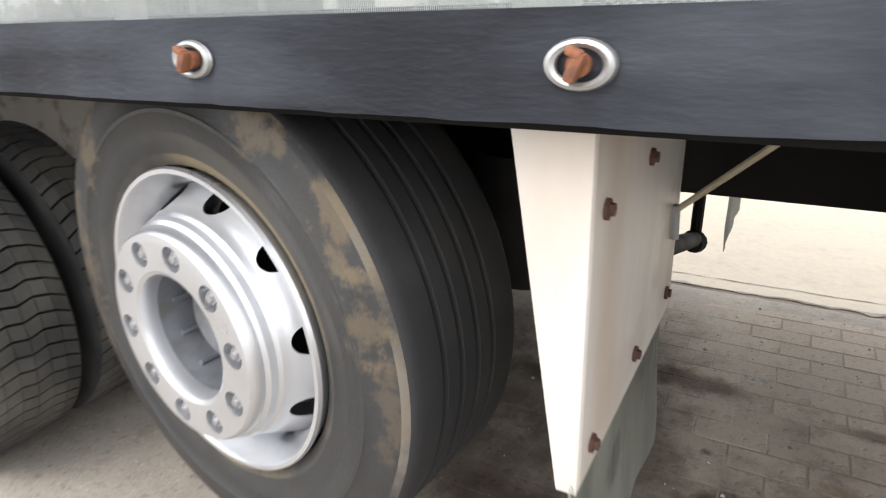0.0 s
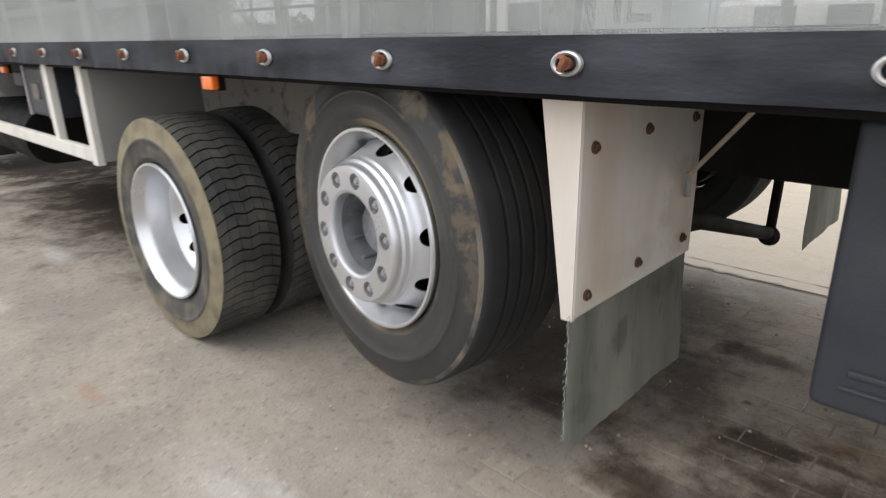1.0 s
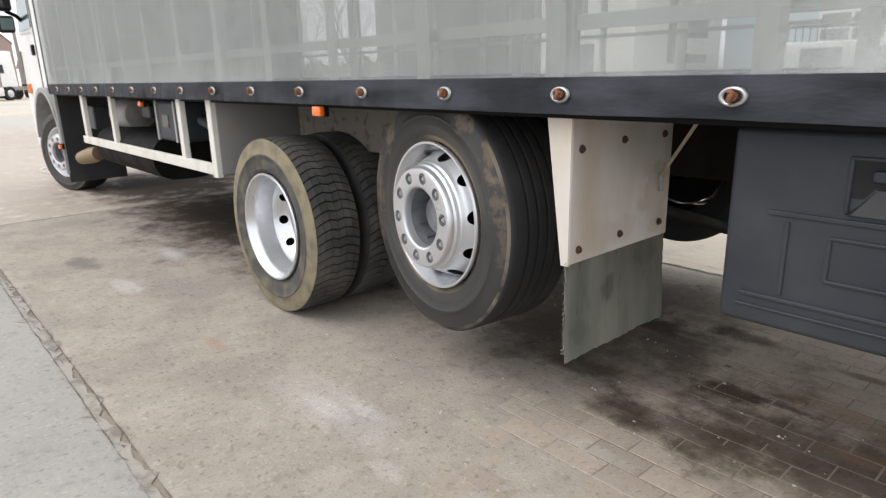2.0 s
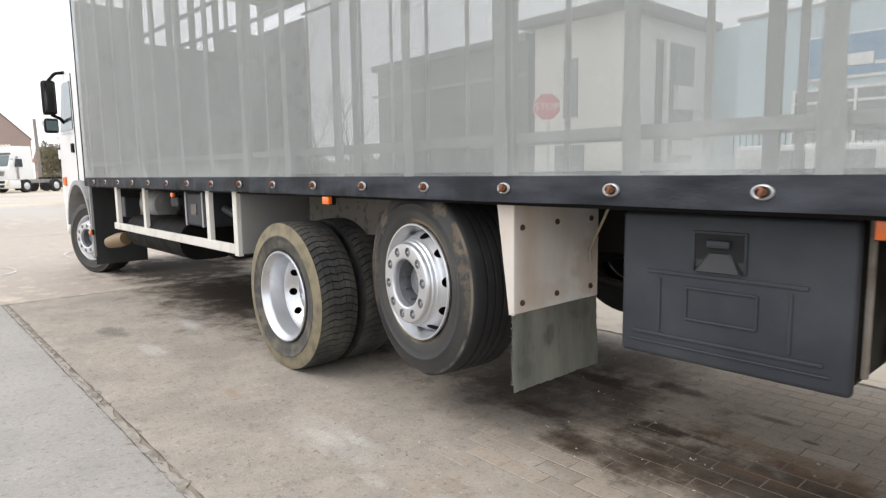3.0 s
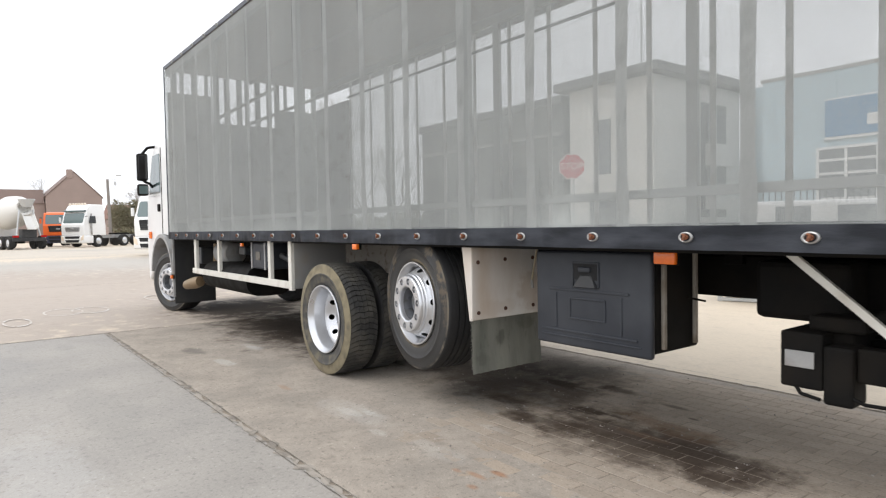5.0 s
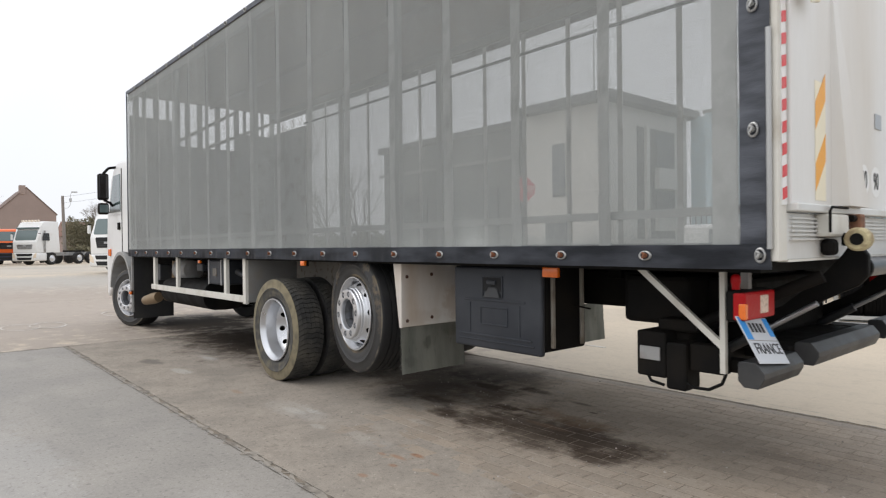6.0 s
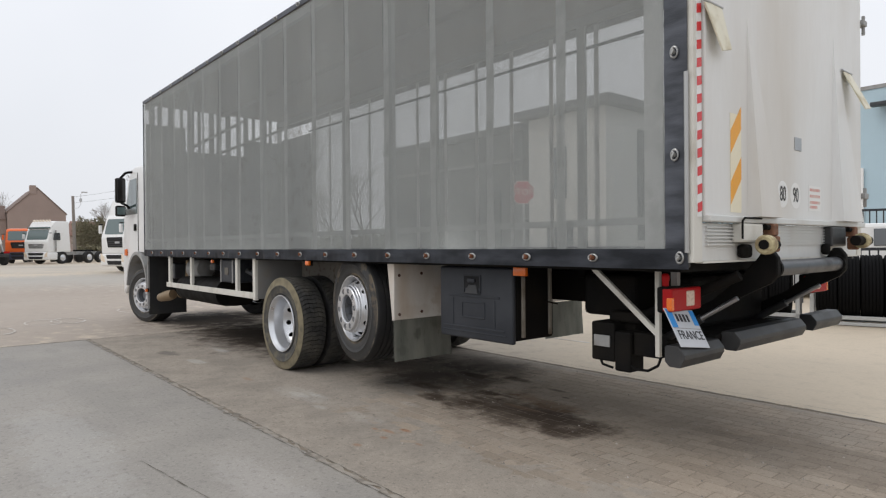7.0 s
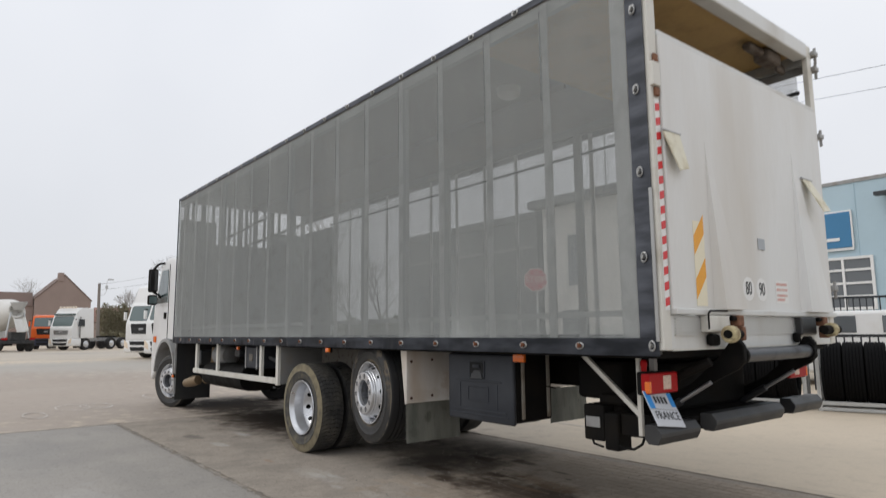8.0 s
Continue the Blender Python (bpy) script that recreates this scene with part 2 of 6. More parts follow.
# patch at x -9.6: shade under the cab put into the concrete colour
M_TAN = mat("tan_concrete", (0.56, 0.475, 0.365), 0.8, var=0.14, scale=0.5, fine=30, bump=0.25, dirt=(0.37, 0.34, 0.30), dirt_scale=0.13, dirt_at=(0.50, 0.68), dirt_max=0.75, stains=((-26, 0, 9, 22, 0.75, (0.34, 0.33, 0.31)), (-46, 2, 13, 30, 0.5, (0.36, 0.345, 0.32)), (0.8, 4.6, 0.8, 0.3, 0.4, (0.22, 0.19, 0.16)), (-11.0, -2.6, 2.0, 0.8, 0.35, (0.36, 0.34, 0.31)), (-15.0, -3.5, 13.5, 11.0, 0.95, (0.362, 0.308, 0.260)), (-9.6, 1.1, 1.5, 1.1, 0.85, OIL_AND_SHADE)), specks=((5.0, (0.52, 0.72), 0.5, 0.84), (17.0, (0.56, 0.72), 0.5, 0.82), (22.0, (0.58, 0.74), 0.5, 1.12), (60.0, (0.56, 0.70), 0.5, 0.78)))
M_PAINT = mat("worn_white_paint", (0.62, 0.60, 0.57), 0.8, var=0.12, scale=6, bump=0.1, dirt=(0.45, 0.40, 0.345), dirt_scale=3.5, dirt_at=(0.36, 0.60), dirt_max=0.95)
M_TREAD = mat("tread_rubber", (0.052, 0.051, 0.049), 0.85, var=0.25, scale=9, fine=150, bump=0.25, dirt=(0.15, 0.138, 0.112), dirt_scale=6, dirt_at=(0.42, 0.75), dirt_max=0.6, spec=0.3, island=0.3)
M_ROLLER = mat("dirty_yellowed_plastic", (0.50, 0.43, 0.25), 0.6, var=0.2, scale=30, bump=0.1, dirt=(0.22, 0.16, 0.09), dirt_scale=25, dirt_at=(0.45, 0.6))
M_ROPE = mat("dirty_cord", (0.36, 0.31, 0.22), 0.8, var=0.2, scale=40, bump=0.3)
M_RUSTBROWN = mat("brown_rusted_steel", (0.22, 0.105, 0.06), 0.8, 0.1, var=0.3, scale=30, bump=0.3, dirt=(0.08, 0.05, 0.035), dirt_scale=25)
M_FADED = mat("faded_red_print", (0.62, 0.33, 0.29), 0.5, var=0.2, scale=40, bump=0.05, dirt=(0.66, 0.60, 0.55), dirt_scale=18, dirt_at=(0.42, 0.6))
M_FLAG = mat("faded_cream_plastic", (0.70, 0.66, 0.52), 0.5, var=0.08, scale=14, bump=0.1, dirt=(0.50, 0.43, 0.28), dirt_scale=9)
M_BOLT = mat("rust_brown_bolt", (0.085, 0.040, 0.028), 0.8, 0.1, var=0.3, scale=60, bump=0.3)
M_TYRE = mat("tyre_rubber", (0.020, 0.020, 0.021), 0.8, spec=0.3, var=0.25, scale=9, fine=150, bump=0.25, dirt=(0.075, 0.07, 0.06), dirt_scale=6, dirt_at=(0.42, 0.75), dirt_max=0.6)
M_TYRE_DUST = mat("dusty_sidewall_rubber", (0.120, 0.105, 0.073), 0.85, var=0.35, scale=9, fine=120, bump=0.3, dirt=(0.225, 0.192, 0.125), dirt_scale=13, dirt_at=(0.26, 0.56), dirt_max=0.95)
M_TYRE_GREY = mat("grey_dusted_rubber", (0.050, 0.048, 0.044), 0.7, var=0.3, scale=9, fine=120, bump=0.25, dirt=(0.15, 0.132, 0.095), dirt_scale=11, dirt_at=(0.46, 0.66), dirt_max=0.8)
CLAY = (0.15, 0.112, 0.066)
CLAY_SPOTS = ((-3.17, 0.1, 0.13, 0.3, 0.6, CLAY, 1.20, 0.045), (-2.95, 0.1, 0.08, 0.3, 0.6, CLAY, 1.125, 0.06), (-2.845, 0.1, 0.045, 0.3, 0.55, CLAY, 1.00, 0.09), (-2.80, 0.1, 0.045, 0.3, 0.45, CLAY, 0.86, 0.09), (-2.77, 0.1, 0.035, 0.3, 0.3, CLAY, 0.72, 0.12), (-3.53, 0.1, 0.06, 0.3, 0.7, CLAY, 1.06, 0.09), (-3.62, 0.1, 0.04, 0.3, 0.45, CLAY, 0.75, 0.25))
M_TYRE_PATCH = mat("rubber_with_clay_patches", (0.024, 0.0237, 0.0235), 0.5, var=0.4, scale=7, fine=120, bump=0.3, dirt=(0.044, 0.041, 0.037), dirt_scale=5, dirt_at=(0.46, 0.70), dirt_max=0.6, stains=CLAY_SPOTS, stain_scale=22.0, stain_edge=0.3, stain_wob=4.5)
M_TYRE_BEAD = mat("clay_rimmed_rubber", (0.045, 0.042, 0.038), 0.85, var=0.3, scale=12, bump=0.2, dirt=(0.24, 0.19, 0.12), dirt_scale=4, dirt_at=(0.44, 0.60), dirt_max=0.8)
M_TYRE_SCUFF = mat("scuffed_shoulder_rubber", (0.030, 0.029, 0.028), 0.8, var=0.3, scale=14, fine=160, bump=0.5, dirt=(0.19, 0.165, 0.13), dirt_scale=7, dirt_at=(0.44, 0.60), dirt_max=0.7, stains=CLAY_SPOTS, stain_scale=22.0, stain_edge=0.3, stain_wob=4.5)
M_TREAD_RIB = mat("dark_ribbed_tread_rubber", (0.024, 0.024, 0.025), 0.75, var=0.25, scale=9, fine=150, bump=0.2, dirt=(0.055, 0.052, 0.046), dirt_scale=6, dirt_at=(0.48, 0.75), dirt_max=0.6, spec=0.35)
M_TYRE_WALL = mat("grey_sidewall_rubber", (0.026, 0.0255, 0.025), 0.5, var=0.4, scale=6, fine=120, bump=0.2, dirt=(0.085, 0.078, 0.066), dirt_scale=4, dirt_at=(0.46, 0.72), dirt_max=0.7)
M_HUB = mat("dull_grey_hub_steel", (0.24, 0.25, 0.27), 0.42, 0.5, var=0.15, scale=12, fine=90, bump=0.1, dirt=(0.14, 0.13, 0.115), dirt_scale=18, dirt_at=(0.48, 0.66), dirt_max=0.6)
M_RIM = mat("silver_painted_steel", (0.66, 0.67, 0.69), 0.32, 0.82, var=0.05, scale=5, fine=120, bump=0.05, dirt=(0.42, 0.41, 0.39), dirt_scale=9, dirt_at=(0.55, 0.85), dirt_max=0.35)
M_NUT = mat("dull_steel_nut", (0.45, 0.45, 0.46), 0.38, 0.8, var=0.12, scale=20, bump=0.05)
# near-black fill; as colour it gives the shade inside recesses and slots
M_DARKFILL = plain("dark_fill", (0.015, 0.015, 0.016), 0.9)
M_WHITE = mat("white_truck_paint", (0.78, 0.78, 0.77), 0.35, var=0.04, scale=3, fine=60, bump=0.03, dirt=(0.56, 0.52, 0.46), dirt_scale=3, dirt_at=(0.52, 0.8), dirt_max=0.35)
M_PANEL = mat("stained_white_panel", (0.66, 0.645, 0.615), 0.42, var=0.05, scale=4, fine=80, bump=0.04, dirt=(0.40, 0.29, 0.19), dirt_scale=3.0, dirt_at=(0.44, 0.74), dirt_max=0.75, stretch=(1, 1, 0.3), stains=((-2.48, 0.55, 0.2, 0.13, 0.40, (0.36, 0.26, 0.17), 0.86, 0.16), (-2.48, 0.25, 0.2, 0.22, 0.22, (0.40, 0.31, 0.22), 0.76, 0.07)), stain_scale=9.0)
M_FLAP = mat("grey_green_rubber_flap", (0.205, 0.212, 0.185), 0.7, var=0.15, scale=6, fine=60, bump=0.3, dirt=(0.36, 0.355, 0.31), dirt_scale=6, dirt_at=(0.42, 0.66), dirt_max=0.8, stretch=(1, 1, 0.25), stains=((-2.49, 0.28, 0.2, 0.05, 0.45, (0.09, 0.088, 0.075), 0.56, 0.06), (-2.49, 0.52, 0.2, 0.10, 0.3, (0.12, 0.115, 0.095), 0.63, 0.05), (-2.49, 0.12, 0.2, 0.08, 0.35, (0.12, 0.115, 0.10), 0.44, 0.05)), stain_scale=16.0, specks=((38.0, (0.58, 0.70), 0.5, 0.6),))
M_STRIP = mat("black_tarpaulin_strip", (0.030, 0.034, 0.043), 0.40, var=0.25, scale=7, fine=70, bump=0.25, dirt=(0.125, 0.135, 0.16), dirt_scale=5, dirt_at=(0.40, 0.66), dirt_max=0.75, stretch=(0.5, 1, 2), spec=0.4)
M_EYE = mat("eyelet_steel", (0.42, 0.42, 0.41), 0.38, 0.8, var=0.1, scale=20, bump=0.05)
M_RUST = mat("rusty_twist_lock", (0.27, 0.105, 0.052), 0.8, 0.1, var=0.3, scale=40, bump=0.4, dirt=(0.12, 0.06, 0.04), dirt_scale=60)
M_BOX = mat("dark_grey_plastic_box", (0.024, 0.0275, 0.035), 0.5, var=0.15, scale=8, fine=220, bump=0.2, spec=0.4, dirt=(0.075, 0.08, 0.088), dirt_scale=3, dirt_at=(0.5, 0.8), dirt_max=0.5)
M_BLACK = mat("black_chassis_paint", (0.008, 0.0077, 0.0074), 0.65, var=0.25, scale=8, fine=60, bump=0.2, dirt=(0.020, 0.017, 0.014), dirt_scale=4, dirt_at=(0.45, 0.7), spec=0.09)
M_DARKPAINT = mat("charcoal_painted_steel", (0.033, 0.036, 0.041), 0.45, var=0.15, scale=5, fine=60, bump=0.1, dirt=(0.085, 0.08, 0.072), dirt_scale=3)
M_ROLLMECH = mat("dusty_brown_mechanism", (0.13, 0.105, 0.085), 0.7, var=0.3, scale=14, bump=0.3, dirt=(0.06, 0.04, 0.03), dirt_scale=10)
M_DUSTYPLATE = mat("dusty_chassis_plate", (0.15, 0.137, 0.118), 0.85, var=0.2, scale=7, fine=80, bump=0.2, dirt=(0.07, 0.05, 0.035), dirt_scale=12, dirt_at=(0.55, 0.66))
M_HANGER = mat("weathered_hanger_steel", (0.30, 0.275, 0.235), 0.6, 0.2, var=0.18, scale=9, fine=80, bump=0.15, dirt=(0.16, 0.12, 0.085), dirt_scale=8, dirt_at=(0.45, 0.65), dirt_max=0.7)
M_BUMPER = mat("weathered_charcoal_steel", (0.020, 0.021, 0.023), 0.45, var=0.22, scale=6, fine=70, bump=0.15, dirt=(0.06, 0.058, 0.054), dirt_scale=5, dirt_at=(0.45, 0.7), dirt_max=0.6, spec=0.55)
M_LIFTTUBE = mat("worn_grey_tube", (0.085, 0.088, 0.095), 0.38, 0.5, var=0.2, scale=7, fine=70, bump=0.12, dirt=(0.03, 0.028, 0.026), dirt_scale=6, dirt_at=(0.5, 0.72), dirt_max=0.6)
M_ALU = mat("ribbed_aluminium", (0.66, 0.66, 0.64), 0.45, 0.25, var=0.06, scale=3, fine=50, bump=0.05, dirt=(0.42, 0.37, 0.30), dirt_scale=2.5, dirt_at=(0.5, 0.75), dirt_max=0.5, stretch=(1, 1, 0.3))
M_RAMP = mat("dusty_aluminium_platform", (0.73, 0.73, 0.715), 0.48, 0.10, var=0.06, scale=2.2, fine=40, bump=0.05, dirt=(0.56, 0.51, 0.44), dirt_scale=1.4, dirt_at=(0.44, 0.72), dirt_max=0.6, stretch=(1, 1, 0.22))
M_AMBER = mat("amber_lens", (0.80, 0.16, 0.012), 0.2, var=0.08, scale=60, bump=0.2, coat=0.5)
M_RED = mat("red_lens", (0.38, 0.006, 0.008), 0.40, var=0.1, scale=60, bump=0.15, spec=0.2)
M_REVERSE = mat("pinkish_clear_lens", (0.66, 0.50, 0.40), 0.3, var=0.1, scale=60, bump=0.15)
M_CLEAR = mat("pale_lens", (0.78, 0.66, 0.52), 0.2, var=0.1, scale=60, bump=0.15, coat=0.5)
M_REDTAPE = mat("red_reflective_tape", (0.66, 0.035, 0.04), 0.35, var=0.1, scale=60, bump=0.05)
M_WHITETAPE = mat("white_reflective_tape", (0.78, 0.77, 0.75), 0.35, var=0.05, scale=60, bump=0.05)
M_ORTAPE = mat("orange_reflective_tape", (0.82, 0.36, 0.02), 0.35, var=0.08, scale=40, bump=0.05)
M_CREAM = mat("cream_reflective_tape", (0.80, 0.73, 0.55), 0.4, var=0.05, scale=40, bump=0.05)
M_ROOF = mat("roof_lining", (0.25, 0.222, 0.20), 0.7, var=0.15, scale=1.2, fine=20, bump=0.1, dirt=(0.30, 0.25, 0.20), dirt_scale=0.8)
M_PLY = mat("yellowed_plywood_lining", (0.50, 0.33, 0.13), 0.6, var=0.15, scale=1.5, fine=25, bump=0.1, dirt=(0.28, 0.19, 0.09), dirt_scale=2.5)
M_MESH = mesh_cloth("grey_mesh_cloth", (0.385, 0.402, 0.388), 0.0024, 0.36, 0.14, 0.55)
M_BAND = mat("grey_webbing_band", (0.53, 0.535, 0.525), 0.6, var=0.18, scale=3, fine=150, bump=0.1, dirt=(0.27, 0.26, 0.25), dirt_scale=4)
M_POST = mat("galvanised_post", (0.34, 0.345, 0.34), 0.5, 0.3, var=0.12, scale=3, bump=0.05)
M_STEELW = mat("off_white_steel", (0.66, 0.64, 0.58), 0.45, var=0.06, scale=5, bump=0.05, dirt=(0.36, 0.31, 0.24), dirt_scale=5, dirt_at=(0.5, 0.75), dirt_max=0.6)
# the big mirror's dark reflection is put into its glass colour
M_MIRROR_DARK = glass_dark("dark_reflection_glass", (0.01, 0.01, 0.011))
M_GLASS = glass_dark("vehicle_glass", (0.10, 0.14, 0.14))
M_WINDOW = glass_dark("building_glass", (0.12, 0.13, 0.14))
M_PLATE = mat("white_plate", (0.50, 0.515, 0.54), 0.4, var=0.04, scale=30, bump=0.03)
M_BLUE = mat("blue_plate_band", (0.03, 0.25, 0.62), 0.4, var=0.05, scale=30, bump=0.03)
M_INK = plain("black_ink", (0.02, 0.02, 0.022), 0.6)
M_EXH = mat("heat_browned_steel", (0.27, 0.20, 0.125), 0.5, 0.5, var=0.25, scale=10, bump=0.1)
M_ARCH = mat("pale_grey_moulding", (0.27, 0.265, 0.255), 0.45, var=0.08, scale=5, bump=0.05, dirt=(0.28, 0.25, 0.21), dirt_scale=4)
M_TANK = mat("grey_tank_paint", (0.30, 0.30, 0.295), 0.45, var=0.12, scale=5, bump=0.05, dirt=(0.18, 0.15, 0.12), dirt_scale=4)


# ---- mesh helpers ----
def placed(ob):
    """Where ob stands in the world, by its own place and its parents'."""
    here = Matrix.Translation(ob.location)
    return here if ob.parent is None else placed(ob.parent) @ ob.matrix_parent_inverse @ here


def again(ob, dx=0.0, dy=0.0, dz=0.0):
    """The same piece once more, shifted; it shares the mesh."""
    o = ob.copy()
    scene.collection.objects.link(o)
    o.location = ob.location + Vector((dx, dy, dz))
    return o


def part(name, bm, material, parent=None, label="", smooth=None):
    me = bpy.data.meshes.new(name)
    bmesh.ops.recalc_face_normals(bm, faces=bm.faces)
    bm.to_mesh(me)
    bm.free()
    for mm in (material if isinstance(material, (list, tuple)) else [material]):
        me.materials.append(mm)
    if smooth:
        me.shade_smooth()
        me.set_sharp_from_angle(angle=radians(smooth))
    ob = new(name, me)
    if parent is not None:
        ob.parent = parent
        ob.matrix_parent_inverse = placed(parent).inverted()
    if label:
        ob["label"] = label
    return ob


def thing(name, at, label, category, group="", kind=""):
    ob = new(name)
    ob.location = at
    ob.empty_display_size = 0.2
    return tagged(ob, label, category, group, kind)


def box(bm, x0, x1, y0, y1, z0, z1, bevel=0.0, seg=2, m=None, mi=0):
    vs = [bm.verts.new((x, y, z)) for x in (x0, x1) for y in (y0, y1) for z in (z0, z1)]
    fs = [bm.faces.new([vs[i] for i in q]) for q in ((0, 1, 3, 2), (4, 6, 7, 5), (0, 4, 5, 1), (2, 3, 7, 6), (0, 2, 6, 4), (1, 5, 7, 3))]
    for f in fs:
        f.material_index = mi
    if m is not None:
        bmesh.ops.transform(bm, matrix=m, verts=vs)
    if bevel:
        es = {e for f in fs for e in f.edges}
        bmesh.ops.bevel(bm, geom=list(es), offset=bevel, segments=seg, profile=0.5, affect="EDGES", material=-1)
    return vs


def boxes(*items, bevel=0.0):
    bm = bmesh.new()
    for it in items:
        box(bm, *it, bevel=bevel)
    return bm


def prism(bm, pts, axis, a, b, mi=0):
    """A closed outline of pairs, pushed along an axis from a to b."""
    def place(p, v):
        return {"x": (v, p[0], p[1]), "y": (p[0], v, p[1]), "z": (p[0], p[1], v)}[axis]
    lo = [bm.verts.new(place(p, a)) for p in pts]
    hi = [bm.verts.new(place(p, b)) for p in pts]
    n = len(pts)
    fs = [bm.faces.new(lo), bm.faces.new(hi[::-1])]
    fs += [bm.faces.new((lo[i], hi[i], hi[(i + 1) % n], lo[(i + 1) % n])) for i in range(n)]
    for f in fs:
        f.material_index = mi
    return lo + hi


def rod(bm, p0, p1, r, seg=10, r1=None, cap=True, mi=0):
    p0, p1 = Vector(p0), Vector(p1)
    q = (p1 - p0).to_track_quat("Z", "Y")
    rings = []
    for p, rr in ((p0, r), (p1, r if r1 is None else r1)):
        rings.append([bm.verts.new(p + q @ Vector((rr * math.cos(2 * math.pi * i / seg), rr * math.sin(2 * math.pi * i / seg), 0))) for i in range(seg)])
    for i in range(seg):
        bm.faces.new((rings[0][i], rings[0][(i + 1) % seg], rings[1][(i + 1) % seg], rings[1][i])).material_index = mi
    if cap:
        bm.faces.new(rings[0][::-1]).material_index = mi
        bm.faces.new(rings[1]).material_index = mi


def tube(bm, pts, r, seg=8):
    for a, b in zip(pts[:-1], pts[1:]):
        rod(bm, a, b, r, seg)


def lathe(bm, profile, seg=64, closed=False, centre=(0, 0, 0), axis="y", mis=None):
    """Turns a profile of (radius, along) round an axis through centre."""
    rings = []
    for r, a in profile:
        ring = []
        for i in range(seg):
            t = 2 * math.pi * i / seg
            c, s = r * math.cos(t), r * math.sin(t)
            p = {"y": (c, a, s), "x": (a, c, s), "z": (c, s, a)}[axis]
            ring.append(bm.verts.new((p[0] + centre[0], p[1] + centre[1], p[2] + centre[2])))
        rings.append(ring)
    pairs = list(zip(rings[:-1], rings[1:])) + ([(rings[-1], rings[0])] if closed else [])
    for k, (ra, rb) in enumerate(pairs):
        for i in range(seg):
            f = bm.faces.new((ra[i], ra[(i + 1) % seg], rb[(i + 1) % seg], rb[i]))
            if mis:
                f.material_index = mis[k]
    return rings


def writing(name, body, size, material, parent, m, label=""):
    """Letters of the built-in font as a thin mesh."""
    cu = bpy.data.curves.new(name, "FONT")
    cu.body, cu.size, cu.extrude = body, size, 0.0008
    cu.align_x, cu.align_y = "CENTER", "CENTER"
    tmp = new(name + "_curve", cu)
    me = bpy.data.meshes.new_from_object(tmp.evaluated_get(bpy.context.evaluated_depsgraph_get()))
    bpy.data.objects.remove(tmp)
    bpy.data.curves.remove(cu)
    me.transform(m)
    me.materials.clear()
    me.materials.append(material)
    ob = new(name, me)
    ob.parent = parent
    ob.matrix_parent_inverse = placed(parent).inverted()
    if label:
        ob["label"] = label
    return ob


# ---- ground ----
X0, Y0, Y1 = -8.42, -0.94, 2.36
bm = bmesh.new()
FAR = 900.0


def sheet(bm, x0, x1, y0, y1, z):
    bm.faces.new([bm.verts.new(p) for p in ((x0, y0, z), (x1, y0, z), (x1, y1, z), (x0, y1, z))])


RISE = ((-FAR, 0.12), (-75.0, 0.10), (-14.0, 0.05), (X0, 0.0))
for (xa, za), (xb, zb) in zip(RISE[:-1], RISE[1:]):
    bm.faces.new([bm.verts.new(p) for p in ((xa, -FAR, za), (xb, -FAR, zb), (xb, FAR, zb), (xa, FAR, za))])
sheet(bm, X0, 30, Y1, FAR, 0)
sheet(bm, 30, FAR, -FAR, FAR, 0)
sheet(bm, X0, 30, -FAR, -16, 0)
sheet(bm, X0, 30, -16, Y1, -0.03)
for q in (((X0, -16), (X0, Y1)), ((X0, Y1), (30, Y1)), ((30, Y1), (30, -16)), ((30, -16), (X0, -16))):
    bm.faces.new([bm.verts.new(p) for p in ((*q[0], -0.03), (*q[1], -0.03), (*q[1], 0), (*q[0], 0))])
bmesh.ops.remove_doubles(bm, verts=bm.verts[:], dist=0.0005)
tagged(part("ground", bm, M_TAN), "dusty tan concrete yard with worn stains and painted shade", "ground", kind="structure")
tagged(part("pavement_slab", boxes((X0 + 0.015, 30, -16, Y0 - 0.125, -0.028, 0.0)), M_CONC), "smooth grey concrete slab beside the brick strip", "pavement", kind="structure")


# ---- the lorry ----
XF, XR, W, ZB, ZT = -9.48, 0.06, 2.46, 1.165, 3.72
truck = thing("box_lorry", (-4.5, 1.23, 0), "white six-wheel lorry with a grey mesh-curtain body and lifted rear axle", "lorry")


def tyre_mesh(R, wide, kind, seg=96):
    bm = bmesh.new()
    side = [(0.290, 0.036), (0.300, 0.012), (0.322, 0.001), (0.36, -0.007), (0.39, -0.010), (0.393, -0.013), (0.40, -0.013), (0.403, -0.010), (R - 0.048, -0.006), (R - 0.020, 0.000), (R - 0.007, 0.006), (R - (0.014 if kind == "block" else 0.001), 0.016)]
    mis = [4, 4, 3, 2, 2, 2, 2, 1, 1, 5, 0]
    crown = R - (0.017 if kind == "block" else 0.0)
    mid = [(crown, 0.030)]
    if kind == "rib":
        for k in range(1, 5):
            y = 0.04 + (wide - 0.08) * k / 5
            mid += [(R - 0.001, y - 0.0075), (R - 0.014, y - 0.005), (R - 0.014, y + 0.005), (R - 0.001, y + 0.0075)]
    mid += [(crown, wide - 0.030)]
    back = [(r, wide - y) for r, y in reversed(side)]
    prof = side + mid + back
    ids = mis + [0] * (len(prof) - 1 - len(mis))
    lathe(bm, prof, seg, mis=ids)
    if kind == "rib":  # clay clings to one stretch of the shoulder only
        for f in bm.faces:
            c = f.calc_center_median()
            if f.material_index == 1 and c.y > 0.15:
                f.material_index = 2
    return bm


